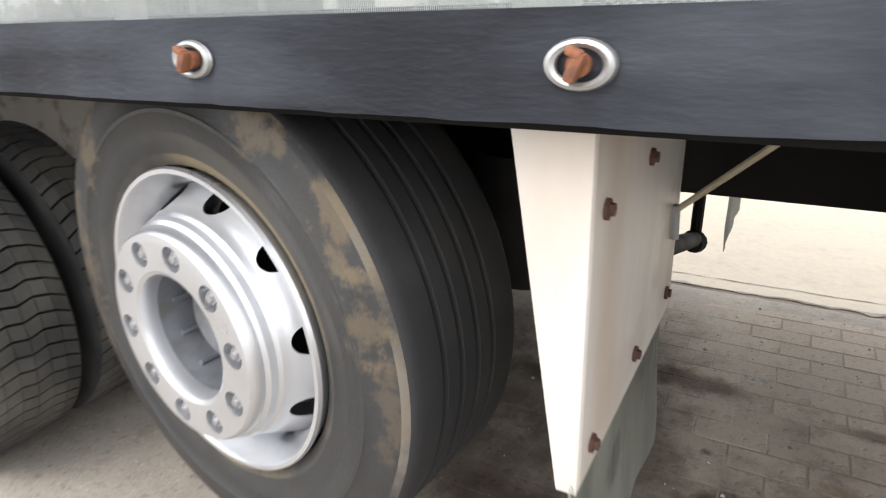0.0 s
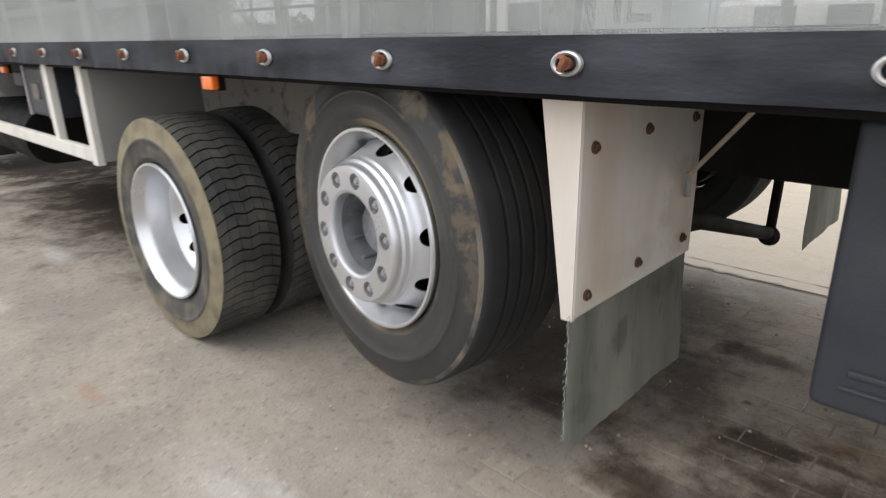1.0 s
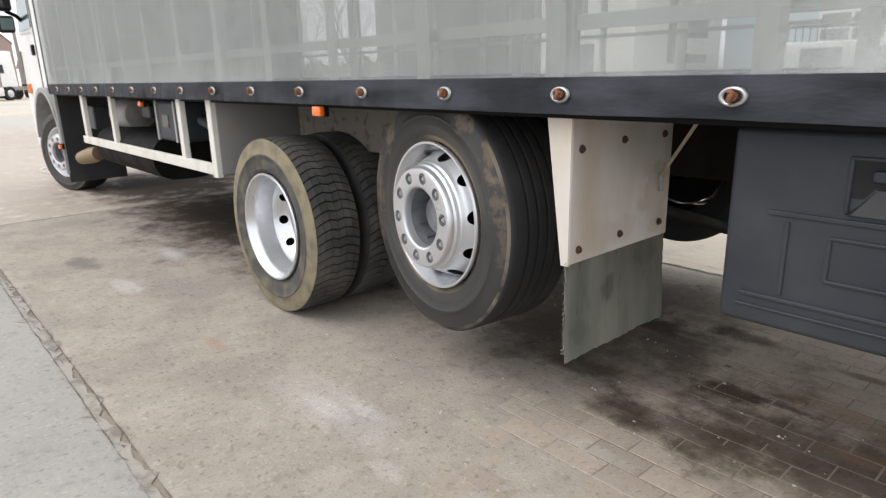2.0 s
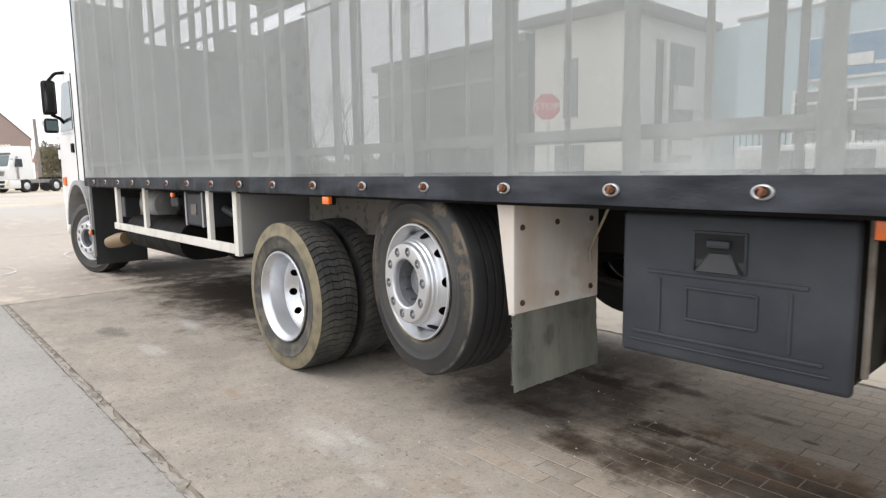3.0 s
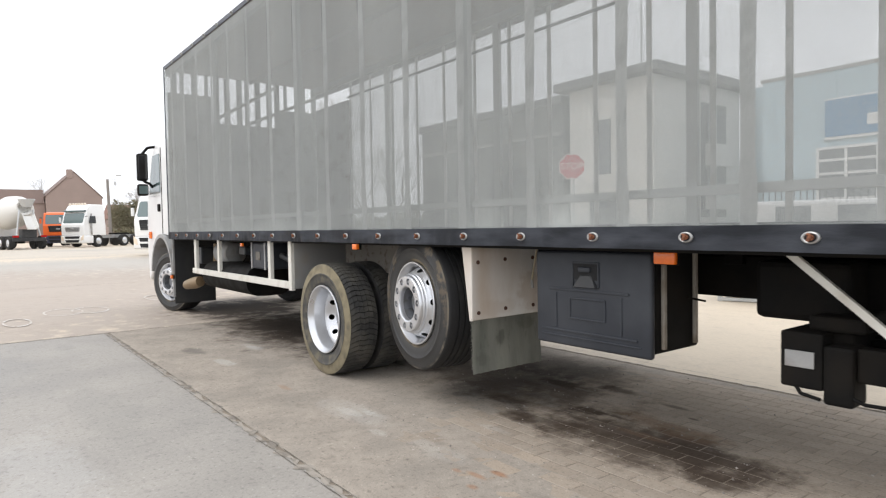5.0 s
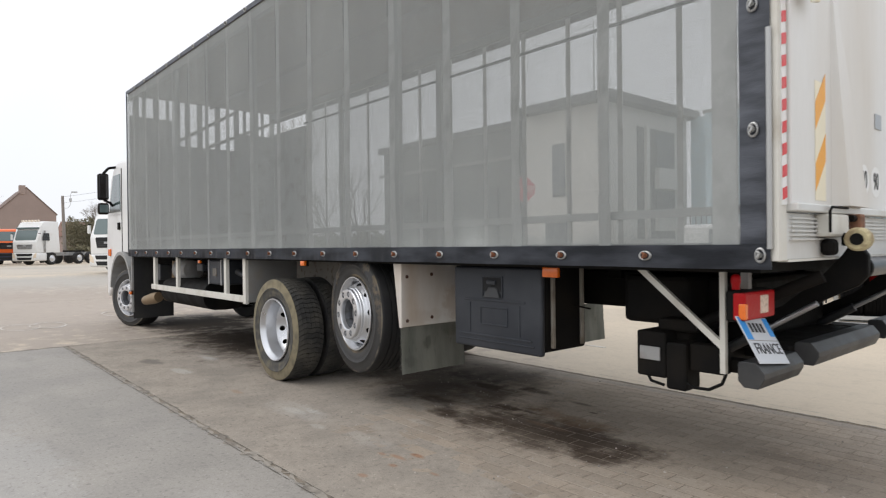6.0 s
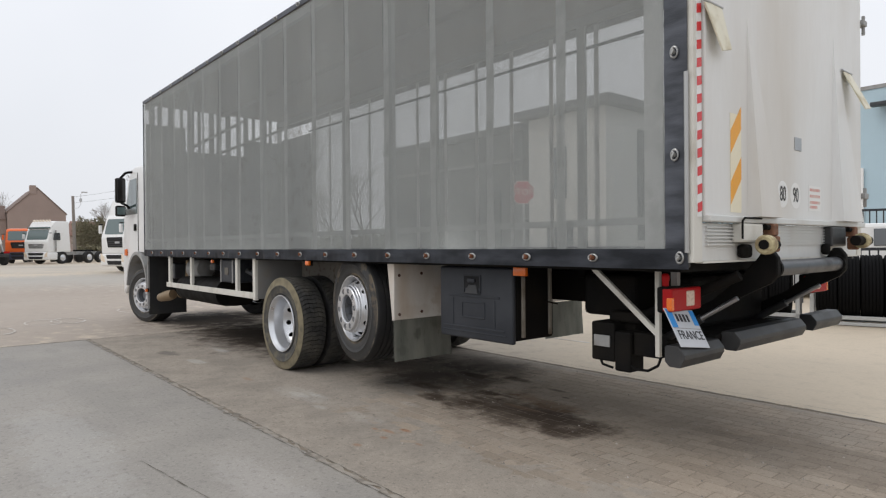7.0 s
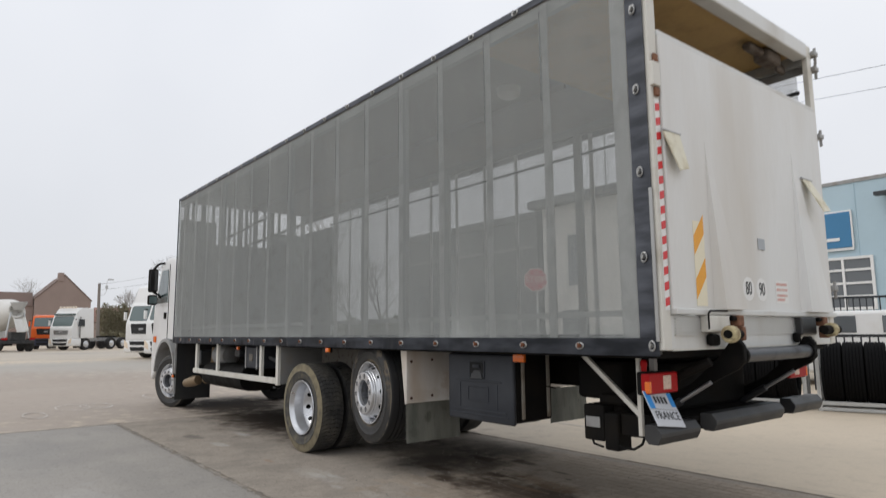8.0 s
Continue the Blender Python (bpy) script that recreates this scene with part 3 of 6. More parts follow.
def tread_mesh(R, wide):
    """Tread blocks in a gentle wave that stand proud of the tyre's crown."""
    bm = bmesh.new()
    cols, n = 6, 64
    wave = (0.0, 0.42, 0.62, 0.42, 0.62, 0.42, 0.0)
    w0 = (wide - 0.016) / cols
    for c in range(cols):
        y0, y1 = 0.008 + c * w0 + 0.0013, 0.008 + (c + 1) * w0 - 0.0013
        for i in range(n):
            a = 2 * math.pi * (i + 0.5 * (wave[c] + wave[c + 1])) / n
            da = 2 * math.pi / n * 0.42
            skew = 2 * math.pi / n * (wave[c + 1] - wave[c])
            lo, hi = [], []
            for y, s in ((y0, -1), (y1, 1)):
                for q in (-1, 1):
                    t = a + q * da + s * skew * 0.5
                    edge = 0.005 if (c == 0 and s < 0) or (c == cols - 1 and s > 0) else 0.0
                    for rr, store in ((R - 0.020 - edge, lo), (R - edge, hi)):
                        store.append(bm.verts.new((rr * math.cos(t), y, rr * math.sin(t))))
            bm.faces.new((hi[0], hi[1], hi[3], hi[2]))
            for p, q in ((0, 1), (1, 3), (3, 2), (2, 0)):
                bm.faces.new((lo[p], lo[q], hi[q], hi[p]))
    return bm


def disc_with_holes(bm, bands, holes, r0, r1, share):
    """A turned surface through the rings in bands, with oval openings between the radii r0 and r1."""
    seg_per = 22
    seg = seg_per * holes
    fine = []
    for (ra, ya), (rb, yb) in zip(bands[:-1], bands[1:]):
        fine += [(ra + (rb - ra) * k / 3, ya + (yb - ya) * k / 3) for k in range(3)]
    fine.append(bands[-1])
    rs, ys = [p[0] for p in fine][::-1], [p[1] for p in fine][::-1]
    rm, rh = (r0 + r1) / 2, abs(r1 - r0) / 2
    rings = [[bm.verts.new((r * math.cos(2 * math.pi * i / seg), y, r * math.sin(2 * math.pi * i / seg))) for i in range(seg)] for r, y in fine]
    gone = set()
    for k in range(len(fine) - 1):
        v = ((fine[k][0] + fine[k + 1][0]) / 2 - rm) / rh
        for i in range(seg):
            u = (i % seg_per + 0.5 - seg_per / 2) / (seg_per / 2 * share)
            if u * u + v * v < 1:
                gone.add((k, i))
            else:
                bm.faces.new((rings[k][i], rings[k][(i + 1) % seg], rings[k + 1][(i + 1) % seg], rings[k + 1][i]))
    for k in range(1, len(fine) - 1):
        for i in range(seg):
            near = [(a, b % seg) in gone for a in (k - 1, k) for b in (i - 1, i)]
            if any(near) and not all(near):
                hole = i // seg_per
                u = (i % seg_per - seg_per / 2) / (seg_per / 2 * share)
                v = (fine[k][0] - rm) / rh
                s = 1 / max(math.hypot(u, v), 0.01)
                a = 2 * math.pi * (hole * seg_per + seg_per / 2 + u * s * seg_per / 2 * share) / seg
                r = rm + v * s * rh
                rings[k][i].co = (r * math.cos(a), float(np.interp(r, rs, ys)), r * math.sin(a))


def rim_mesh(kind):
    bm = bmesh.new()
    lip = [(0.284, 0.045), (0.290, 0.02), (0.297, 0.006), (0.300, -0.003), (0.297, -0.010), (0.289, -0.010), (0.284, -0.002), (0.280, 0.015), (0.268, 0.028)]
    if kind == "tag":
        lathe(bm, lip + [(0.262, 0.05), (0.260, 0.10), (0.259, 0.22)], 96)
        cone = [(0.268, 0.085), (0.263, 0.072), (0.257, 0.060), (0.251, 0.048), (0.245, 0.036), (0.239, 0.024), (0.233, 0.012), (0.226, 0.000), (0.221, -0.014)]
        disc_with_holes(bm, cone, 10, 0.228, 0.262, 0.36)
        lathe(bm, [(0.221, -0.014), (0.215, -0.020), (0.213, -0.034), (0.206, -0.040), (0.204, -0.056), (0.201, -0.062), (0.197, -0.066)], 96)
        disc_with_holes(bm, [(0.197, -0.066), (0.190, -0.0665), (0.183, -0.067), (0.176, -0.067), (0.169, -0.067), (0.162, -0.067), (0.155, -0.067), (0.148, -0.0668), (0.141, -0.0665), (0.130, -0.066)], 10, 0.140, 0.187, 0.46)
        lathe(bm, [(0.130, -0.066), (0.122, -0.062), (0.119, -0.052), (0.118, -0.03)], 96)
        lathe(bm, [(0.199, -0.034), (0.121, -0.034)], 64)
    else:
        lathe(bm, lip + [(0.264, 0.05), (0.261, 0.145)], 96)
        cone = [(0.260, 0.145), (0.254, 0.158), (0.247, 0.170), (0.240, 0.181), (0.232, 0.191), (0.224, 0.201), (0.216, 0.211), (0.207, 0.220), (0.199, 0.229)]
        disc_with_holes(bm, cone, 10, 0.209, 0.244, 0.36)
        lathe(bm, [(0.199, 0.229), (0.196, 0.240), (0.193, 0.246), (0.190, 0.249), (0.120, 0.250), (0.112, 0.246), (0.098, 0.200), (0.085, 0.190), (0.050, 0.188), (0.000, 0.188)], 72)
    return bm


def wheel(cx, cy, cz, R, kind, tread, wide=0.30, inner_side=False, turn=0.0, label=""):
    """A wheel whose outer side faces -y (or +y for the far side); kind: tag or drive."""
    m = Matrix.Translation((cx, cy, cz)) @ Matrix.Rotation(radians(180 if inner_side else 0) + turn, 4, "Z") @ Matrix.Rotation(0.2, 4, "Y")
    bm = rim_mesh("tag" if kind != "drive" else "drive")
    bm.transform(m)
    w = part("wheel", bm, M_RIM, truck, label, smooth=35)
    bm = tyre_mesh(R, wide, tread)
    bm.transform(m)
    dusty = [M_TYRE, M_TYRE_DUST, M_TYRE_GREY, M_TYRE_GREY, M_TYRE_WALL, M_TYRE_DUST] if kind == "drive" else [M_TREAD_RIB, M_TYRE_PATCH, M_TYRE_PATCH, M_TYRE_WALL, M_TYRE_BEAD, M_TYRE_SCUFF]
    part("tyre", bm, dusty, w, "worn black rubber tyre with dusty sidewall", smooth=40)
    if tread == "block":
        bm = tread_mesh(R, wide)
        bm.transform(m)
        part("tread", bm, M_TREAD, w)["kind"] = "stuff"
    bm = bmesh.new()
    yd = 0.20 if kind != "drive" else 0.285
    lathe(bm, [(0.255, yd), (0.0, yd)], 32)
    lathe(bm, [(0.10, 0.085 if kind != "drive" else yd), (0.10, wide)], 24)
    bm.transform(m)
    part("brake_drum", bm, M_BLACK, w)
    r, y0, y1 = (0.1635, -0.034, -0.060) if kind != "drive" else (0.160, 0.250, 0.222)
    for k in range(10):
        a = 2 * math.pi * (k + 0.5) / 10
        bm = bmesh.new()
        c = (r * math.cos(a), 0, r * math.sin(a))
        if kind == "drive":
            # dark disc round the nut paints the shade of its recess
            rod(bm, (c[0], y0 + 0.001, c[2]), (c[0], y0 - 0.0012, c[2]), 0.026, 16, mi=1)
        else:
            seat = bmesh.new()
            rod(seat, (c[0], -0.0665, c[2]), (c[0], -0.033, c[2]), 0.0238, 18, cap=False)
            seat.transform(m)
            part("nut_seat", seat, M_RIM, w, smooth=40)
        rod(bm, (c[0], y0 + 0.001, c[2]), (c[0], y0 - 0.004, c[2]), 0.017, 14)
        rod(bm, (c[0], y0 - 0.005, c[2]), (c[0], y1, c[2]), 0.0135, 6)
        rod(bm, (c[0], y1, c[2]), (c[0], y1 - 0.006, c[2]), 0.009, 8, 0.007)
        bm.transform(m)
        part("wheel_nut", bm, [M_NUT, M_DARKFILL], w)
    if kind != "drive":
        bm = bmesh.new()
        lathe(bm, [(0.118, -0.03), (0.116, 0.07), (0.085, 0.072), (0.080, 0.030), (0.074, 0.016), (0.055, 0.010), (0.0, 0.008)], 64)
        bm.transform(m)
        hub = part("hub", bm, M_HUB, w, "dull steel hub deep in the wheel's bore", smooth=40)
        for k in range(10):
            a = 2 * math.pi * k / 10
            bm = bmesh.new()
            rod(bm, (0.114 * math.cos(a), 0.000, 0.114 * math.sin(a)), (0.111 * math.cos(a), 0.070, 0.111 * math.sin(a)), 0.006, 6)
            bm.transform(m)
            part("hub_rib", bm, M_HUB, hub)
    return w


TAGX, TAGY, TAGZ, TAGR = -3.21, 0.103, 0.734, 0.482
DRX, DRY, DRZ, DRR = -4.495, 0.018, 0.489, 0.489
wheel(TAGX, TAGY, TAGZ, TAGR, "tag", "rib", 0.31, turn=radians(-7), label="silver wheel lifted off the ground, with ten nuts")
wheel(DRX, DRY, DRZ, DRR, "drive", "block", 0.27, label="deep silver twin wheel standing on the ground")
bm = tyre_mesh(DRR, 0.27, "block")
bm.transform(Matrix.Translation((DRX, DRY + 0.32, DRZ)))
part("inner_tyre", bm, [M_TYRE] * 6, truck, "inner tyre of the twin wheel", smooth=40)
bm = tread_mesh(DRR, 0.27)
bm.transform(Matrix.Translation((DRX, DRY + 0.32, DRZ)))
part("inner_tread", bm, M_TREAD, truck)["kind"] = "stuff"
wheel(-10.02, 0.13, 0.48, 0.466, "front", "rib", 0.31, turn=radians(20), label="silver front wheel with a ring of nuts")
wheel(TAGX, W - TAGY, TAGZ, TAGR, "tag", "rib", 0.31, inner_side=True)
wheel(DRX, W - DRY, DRZ, DRR, "drive", "block", 0.27, inner_side=True)
wheel(-10.02, W - 0.12, 0.48, 0.466, "front", "rib", 0.31, inner_side=True, turn=radians(18))
bm = tyre_mesh(DRR, 0.27, "block")
bm.transform(Matrix.Translation((DRX, W - DRY - 0.59, DRZ)))
part("inner_tyre", bm, [M_TYRE] * 6, truck, smooth=40)

# chassis
for y in (0.82, 1.56):
    part("chassis_rail", boxes((-11.3, -0.35, y, y + 0.08, 0.875, 1.10), bevel=0.008), M_BLACK, truck)
for x in (TAGX, DRX, -10.02):
    z = TAGZ if x == TAGX else 0.49
    bm = bmesh.new()
    rod(bm, (x, 0.35, z), (x, W - 0.35, z), 0.075, 14)
    if x == DRX:
        lathe(bm, [(0.0, -0.22), (0.16, -0.18), (0.22, 0), (0.16, 0.18), (0, 0.22)], 24, centre=(x, 1.23, z), axis="x")
    part("axle", bm, M_BLACK, truck, smooth=40)
for x in (-8.2, -6.4, -5.4, -3.87, -2.3, -1.2, -0.45):
    part("cross_member", boxes((x - 0.05, x + 0.05, 0.78, W - 0.12, 1.055, 1.15), bevel=0.006), M_BLACK, truck)
for x in (-3.87, -5.2):
    bm = boxes((x - 0.05, x + 0.05, 0.66, 0.82, 0.55, 1.05), bevel=0.01)
    part("suspension_bracket", bm, M_BLACK, truck)
for x in (TAGX + 0.38, DRX - 0.36, DRX + 0.42):
    bm = bmesh.new()
    lathe(bm, [(0.0, 0.62), (0.11, 0.62), (0.13, 0.66), (0.12, 0.71), (0.13, 0.76), (0.12, 0.81), (0.13, 0.86), (0.11, 0.92), (0.0, 0.92)], 20, centre=(x, 0.72, 0.05), axis="z")
    part("air_bag", bm, M_TYRE, truck, smooth=50)
part("under_floor", boxes((XF + 0.02, XR - 0.04, 0.03, W - 0.03, 1.15, 1.20)), M_BLACK, truck, "black underside of the load floor")
part("load_floor", boxes((XF + 0.03, XR - 0.04, 0.05, W - 0.05, 1.20, 1.235)), mat("worn_floor_boards", (0.20, 0.16, 0.12), 0.7, scale=3, stretch=(0.3, 1, 1)), truck)
bm = boxes((XF, XR, 0.012, 0.05, 1.175, 1.275), bevel=0.004)
part("side_rail", bm, M_DARKPAINT, truck)
part("side_rail", boxes((XF, XR, W - 0.05, W - 0.012, 1.175, 1.275), bevel=0.004), M_DARKPAINT, truck)

# roof
part("roof", boxes((XF, XR, 0.012, W - 0.012, 3.665, 3.715), bevel=0.004), M_ROOF, truck, "brownish grey roof lining seen through the mesh")
part("roof_rail", boxes((XF, XR, 0.02, 0.07, 3.58, 3.664), bevel=0.004), M_POST, truck)
part("roof_rail", boxes((XF, XR, W - 0.07, W - 0.02, 3.56, 3.664), bevel=0.004), M_POST, truck)
part("roof_centre_rail", boxes((XF + 0.05, -1.62, 1.27, 1.31, 3.61, 3.663)), M_ROOF, truck)
part("roller_motor", boxes((-0.16, -0.02, 1.95, 2.2, 3.53, 3.64), (-0.13, -0.05, 1.70, 1.96, 3.56, 3.63), (-0.10, -0.06, 2.2, 2.36, 3.50, 3.58), bevel=0.03), M_ROLLMECH, truck, "dusty brown roller mechanism under the header")
part("far_hanging_rail", boxes((-8.3, XR - 0.05, W - 0.055, W - 0.04, 3.315, 3.345)), M_DARKPAINT, truck)
bm = bmesh.new()
lathe(bm, [(0.0, 3.565), (0.08, 3.575), (0.11, 3.60), (0.12, 3.664)], 20, centre=(-2.04, 0.94, 0), axis="z")
part("ceiling_lamp", bm, M_WHITE, truck, "round white lamp under the roof", smooth=40)

# near curtain, with its sewn webbing bands
bm = bmesh.new()
for y in (-0.0020, -0.0017):
    bm.faces.new([bm.verts.new(p) for p in ((XF + 0.004, y, 1.262), (-0.04, y, 1.262), (-0.04, y, 3.66), (XF + 0.004, y, 3.66))])
curtain = part("side_curtain", bm, M_MESH, truck, "grey open-mesh curtain, dusty along its foot")
def ribbon(x0, half, y, seed):
    """A crumpled strip of webbing that hangs down the curtain's inner side."""
    bm = bmesh.new()
    n = 70
    cols_ = (-1.0, -0.5, 0.0, 0.5, 1.0)
    grid_ = []
    for j in range(n + 1):
        z = 1.24 + 2.42 * j / n
        mid_ = 0.008 * noise.noise((z * 1.6, seed, 0.3))
        wide_ = half * (1 + 0.22 * noise.noise((z * 3.1, seed, 7.7)))
        grid_.append([bm.verts.new((x0 + mid_ + c * wide_, y + 0.004 + 0.006 * noise.noise((c * 1.7, z * 6.0, seed)) + 0.0035 * noise.noise((c * 2.0, z * 19.0, seed)), z)) for c in cols_])
    for a, b in zip(grid_[:-1], grid_[1:]):
        for k in range(4):
            bm.faces.new((a[k], a[k + 1], b[k + 1], b[k]))
    bmesh.ops.solidify(bm, geom=bm.faces[:], thickness=0.002)
    return bm


bm = ribbon(-0.73, 0.033, 0.004, 2.0)
band = part("webbing_band", bm, M_BAND, curtain, "pale grey webbing band")
for k in range(1, 15):
    again(band, dx=-0.6 * k)
part("webbing_band", boxes((-0.17, -0.06, 0.004, 0.009, 1.26, 3.66)), M_BAND, curtain)
# thin dark upright bar beside the upper part of each band
bm = boxes((-0.006, 0.006, 0.010, 0.022, 2.95, 3.62))
bm.transform(Matrix.Translation((-0.73 - 0.05, 0, 0)))
slit = part("lath", bm, M_BLACK, curtain, "thin dark bar behind the webbing")
for k in range(1, 11):
    again(slit, dx=-0.6 * k)
for x in (-2.53, -4.96, -7.3):
    part("near_post", boxes((x - 0.045, x + 0.045, 0.03, 0.07, 1.235, 3.60), bevel=0.006), M_POST, truck)

# far curtain and posts
bm = bmesh.new()
for y in (W + 0.0020, W + 0.0017):
    bm.faces.new([bm.verts.new(p) for p in ((-8.3, y, 1.262), (-0.02, y, 1.262), (-0.02, y, 3.50), (-8.3, y, 3.50))])
far_curtain = part("side_curtain", bm, M_MESH, truck)
bm = boxes((-0.028, 0.028, W - 0.012, W - 0.006, 1.24, 3.56))
bm.transform(Matrix.Translation((-0.45, 0, 0)))
band = part("webbing_band", bm, M_BAND, far_curtain)
for k in range(1, 14):
    again(band, dx=-0.6 * k)
for x in (-2.4, -4.8, -7.1):
    part("far_post", boxes((x - 0.05, x + 0.05, W - 0.08, W - 0.035, 1.235, 3.56), bevel=0.006), M_POST, truck)
part("far_side_panel", boxes((XF + 0.04, -8.3, W - 0.03, W, 1.275, 3.30)), M_TANK, truck)
part("far_header", boxes((XF, XR - 0.02, W - 0.006, W + 0.006, 3.50, 3.66)), M_TANK, truck)

part("side_board_rail", boxes((-8.3, XR - 0.05, W - 0.06, W - 0.04, 1.50, 1.525)), M_POST, truck)
part("side_board_rail", boxes((XF + 0.05, XR - 0.1, 0.05, 0.065, 1.40, 1.44)), M_POST, truck)

# front wall: closed below, open slots between upright laths above
part("front_wall", boxes((XF, XF + 0.035, 0.03, W - 0.03, 1.20, 2.95), (XF, XF + 0.035, 0.03, 0.66, 2.95, 3.35), (XF, XF + 0.035, 1.72, W - 0.03, 2.95, 3.25)), M_TANK, truck)
for k in range(15):
    y = 0.05 + k * 0.165 + (0.03 if k % 3 == 0 else 0)
    part("front_lath", boxes((XF, XF + 0.03, y, y + (0.05 if k % 2 else 0.085), 2.95, 3.664)), M_POST, truck)
bm = bmesh.new()
rod(bm, (XF + 0.06, 0.72, 3.0), (XF + 0.06, 1.7, 3.6), 0.028, 8)
rod(bm, (XF + 0.06, 1.2, 2.95), (XF + 0.06, 2.4, 3.5), 0.028, 8)
part("front_brace", bm, M_POST, truck, smooth=40)

# black tarpaulin edge strips with eyelets and twist locks
bm = bmesh.new()
n = 420
rows_ = []
for i in range(n + 1):
    x = XF - 0.005 + (XR + 0.024 - XF) * i / n
    wob = 0.010 * noise.noise((x * 2.3, 1.7, 0)) + 0.010 * noise.noise((x * 7.0, 4.1, 0)) + 0.006 * noise.noise((x * 19.0, 2.1, 0))
    low = 0.004 * noise.noise((x * 1.7, 9.0, 0))
    rows_.append([bm.verts.new((x, -0.016 + wob * k, z)) for z, k in ((1.166 + low, 1.6), (1.19, 1.2), (1.215, 0.7), (1.24, 0.5), (1.262, 0.2), (1.270, 0.0))])
for a, b in zip(rows_[:-1], rows_[1:]):
    for k in range(5):
        bm.faces.new((a[k], b[k], b[k + 1], a[k + 1]))
bmesh.ops.solidify(bm, geom=bm.faces[:], thickness=0.004)
strip = part("edge_strip", bm, M_STRIP, truck, "black tarpaulin edge strip, scuffed and wavy", smooth=50)
bm = boxes((-0.045, XR + 0.020, -0.012, -0.006, 1.27, 3.72), bevel=0.002)
bmesh.ops.subdivide_edges(bm, edges=[e for e in bm.edges if abs(e.verts[0].co.z - e.verts[1].co.z) > 1], cuts=60)
for v in bm.verts:
    v.co.y += 0.004 * noise.noise((v.co.x * 8, v.co.z * 5, 2.0))
rear_strip = part("edge_strip", bm, M_STRIP, truck, "upright black tarpaulin strip at the rear corner", smooth=40)
top_strip = part("edge_strip", boxes((XF, -0.045, -0.010, -0.004, 3.672, 3.725), bevel=0.002), M_STRIP, truck)
part("front_strip", boxes((XF - 0.012, XF + 0.02, -0.012, -0.003, 1.27, 3.72), bevel=0.002), M_STRIP, truck)


def eyelet_at(parent, x, z, rusty=True, upright=False):
    bm = bmesh.new()
    lathe(bm, [(0.018, -0.002), (0.019, -0.005), (0.023, -0.007), (0.027, -0.005), (0.029, 0.0)], 24)
    bm.transform(Matrix.Translation((x, -0.021, z)) @ Matrix.Diagonal((0.8, 1, 1.15, 1) if upright else (1.2, 1, 0.82, 1)))
    a = part("eyelet", bm, M_EYE, parent, "oval steel eyelet", smooth=40)
    bm = bmesh.new()
    rod(bm, (x, -0.018, z), (x, -0.030, z), 0.011, 12)
    lean = Matrix.Translation((x, -0.034, z)) @ Matrix.Rotation(radians(24), 4, "Y")
    box(bm, -0.0055, 0.0055, -0.009, 0.006, -0.015, 0.013, bevel=0.003, m=lean)
    box(bm, -0.013, 0.003, -0.010, 0.002, 0.006, 0.015, bevel=0.003, m=lean)
    b = part("twist_lock", bm, M_RUST if rusty else M_EYE, parent, "rusty twist lock" if rusty else "steel twist lock", smooth=40)
    return a, b


a, b = eyelet_at(strip, -0.486, 1.221)
for k in range(1, 18):
    again(a, dx=-0.5 * k)
    again(b, dx=-0.5 * k)
eyelet_at(strip, 0.040, 1.225, rusty=False, upright=True)
a, b = eyelet_at(rear_strip, 0.016, 1.742, rusty=False, upright=True)
for k in range(1, 4):
    again(a, dz=0.515 * k)
    again(b, dz=0.515 * k)
a, b = eyelet_at(top_strip, -0.5, 3.698, rusty=False)
for k in range(1, 18):
    again(a, dx=-0.5 * k, dy=0.01)
    again(b, dx=-0.5 * k, dy=0.01)

part("wheel_housing", boxes((-4.95, -3.30, 0.50, 0.515, 0.88, 1.16), bevel=0.003), M_DUSTYPLATE, truck, "dusty grey inner plate with rust specks")

# mudguard panel and flap behind the lifted wheel
bm = bmesh.new()
box(bm, -2.503, -2.483, 0.040, 0.635, 0.690, 1.165, bevel=0.005)
prism(bm, [(-2.580, 1.165), (-2.485, 1.165), (-2.485, 0.687), (-2.512, 0.687)], "y", 0.038, 0.050)
guard = part("mudguard_panel", bm, M_PANEL, truck, "white sheet-metal mudguard with rust-streaked bolts")
for y in (0.088, 0.32, 0.573):
    for z in (1.055, 0.735):
        bm = bmesh.new()
        zz = z + (0.01 if y > 0.3 else 0)
        rod(bm, (-2.484, y, zz), (-2.478, y, zz), 0.013, 12)
        rod(bm, (-2.480, y, zz), (-2.472, y, zz), 0.008, 6)
        part("bolt", bm, M_BOLT, guard)
bm = bmesh.new()
cols, rws = 30, 14
grid = [[bm.verts.new((-2.498 + 0.012 * noise.noise((i * 0.16, j * 0.1, 3)) + 0.012 * (j / rws) ** 2, 0.040 + 0.61 * i / cols + (0.008 * noise.noise((j * 0.9, 5, 5)) if i in (0, cols) else 0), 0.71 - 0.36 * j / rws + (0.006 * noise.noise((i * 0.8, 7, 7)) if j == rws else 0))) for i in range(cols + 1)] for j in range(rws + 1)]
for j in range(rws):
    for i in range(cols):
        bm.faces.new((grid[j][i], grid[j][i + 1], grid[j + 1][i + 1], grid[j + 1][i]))
bmesh.ops.solidify(bm, geom=bm.faces[:], thickness=0.008)
flap = part("mud_flap", bm, M_FLAP, truck, "worn grey rubber mud flap with frayed edge", smooth=40)
again(flap, dy=1.86)
part("far_mudguard", boxes((-2.52, -2.50, 1.80, 2.42, 0.715, 1.15), bevel=0.004), M_PANEL, truck)
bm = bmesh.new()
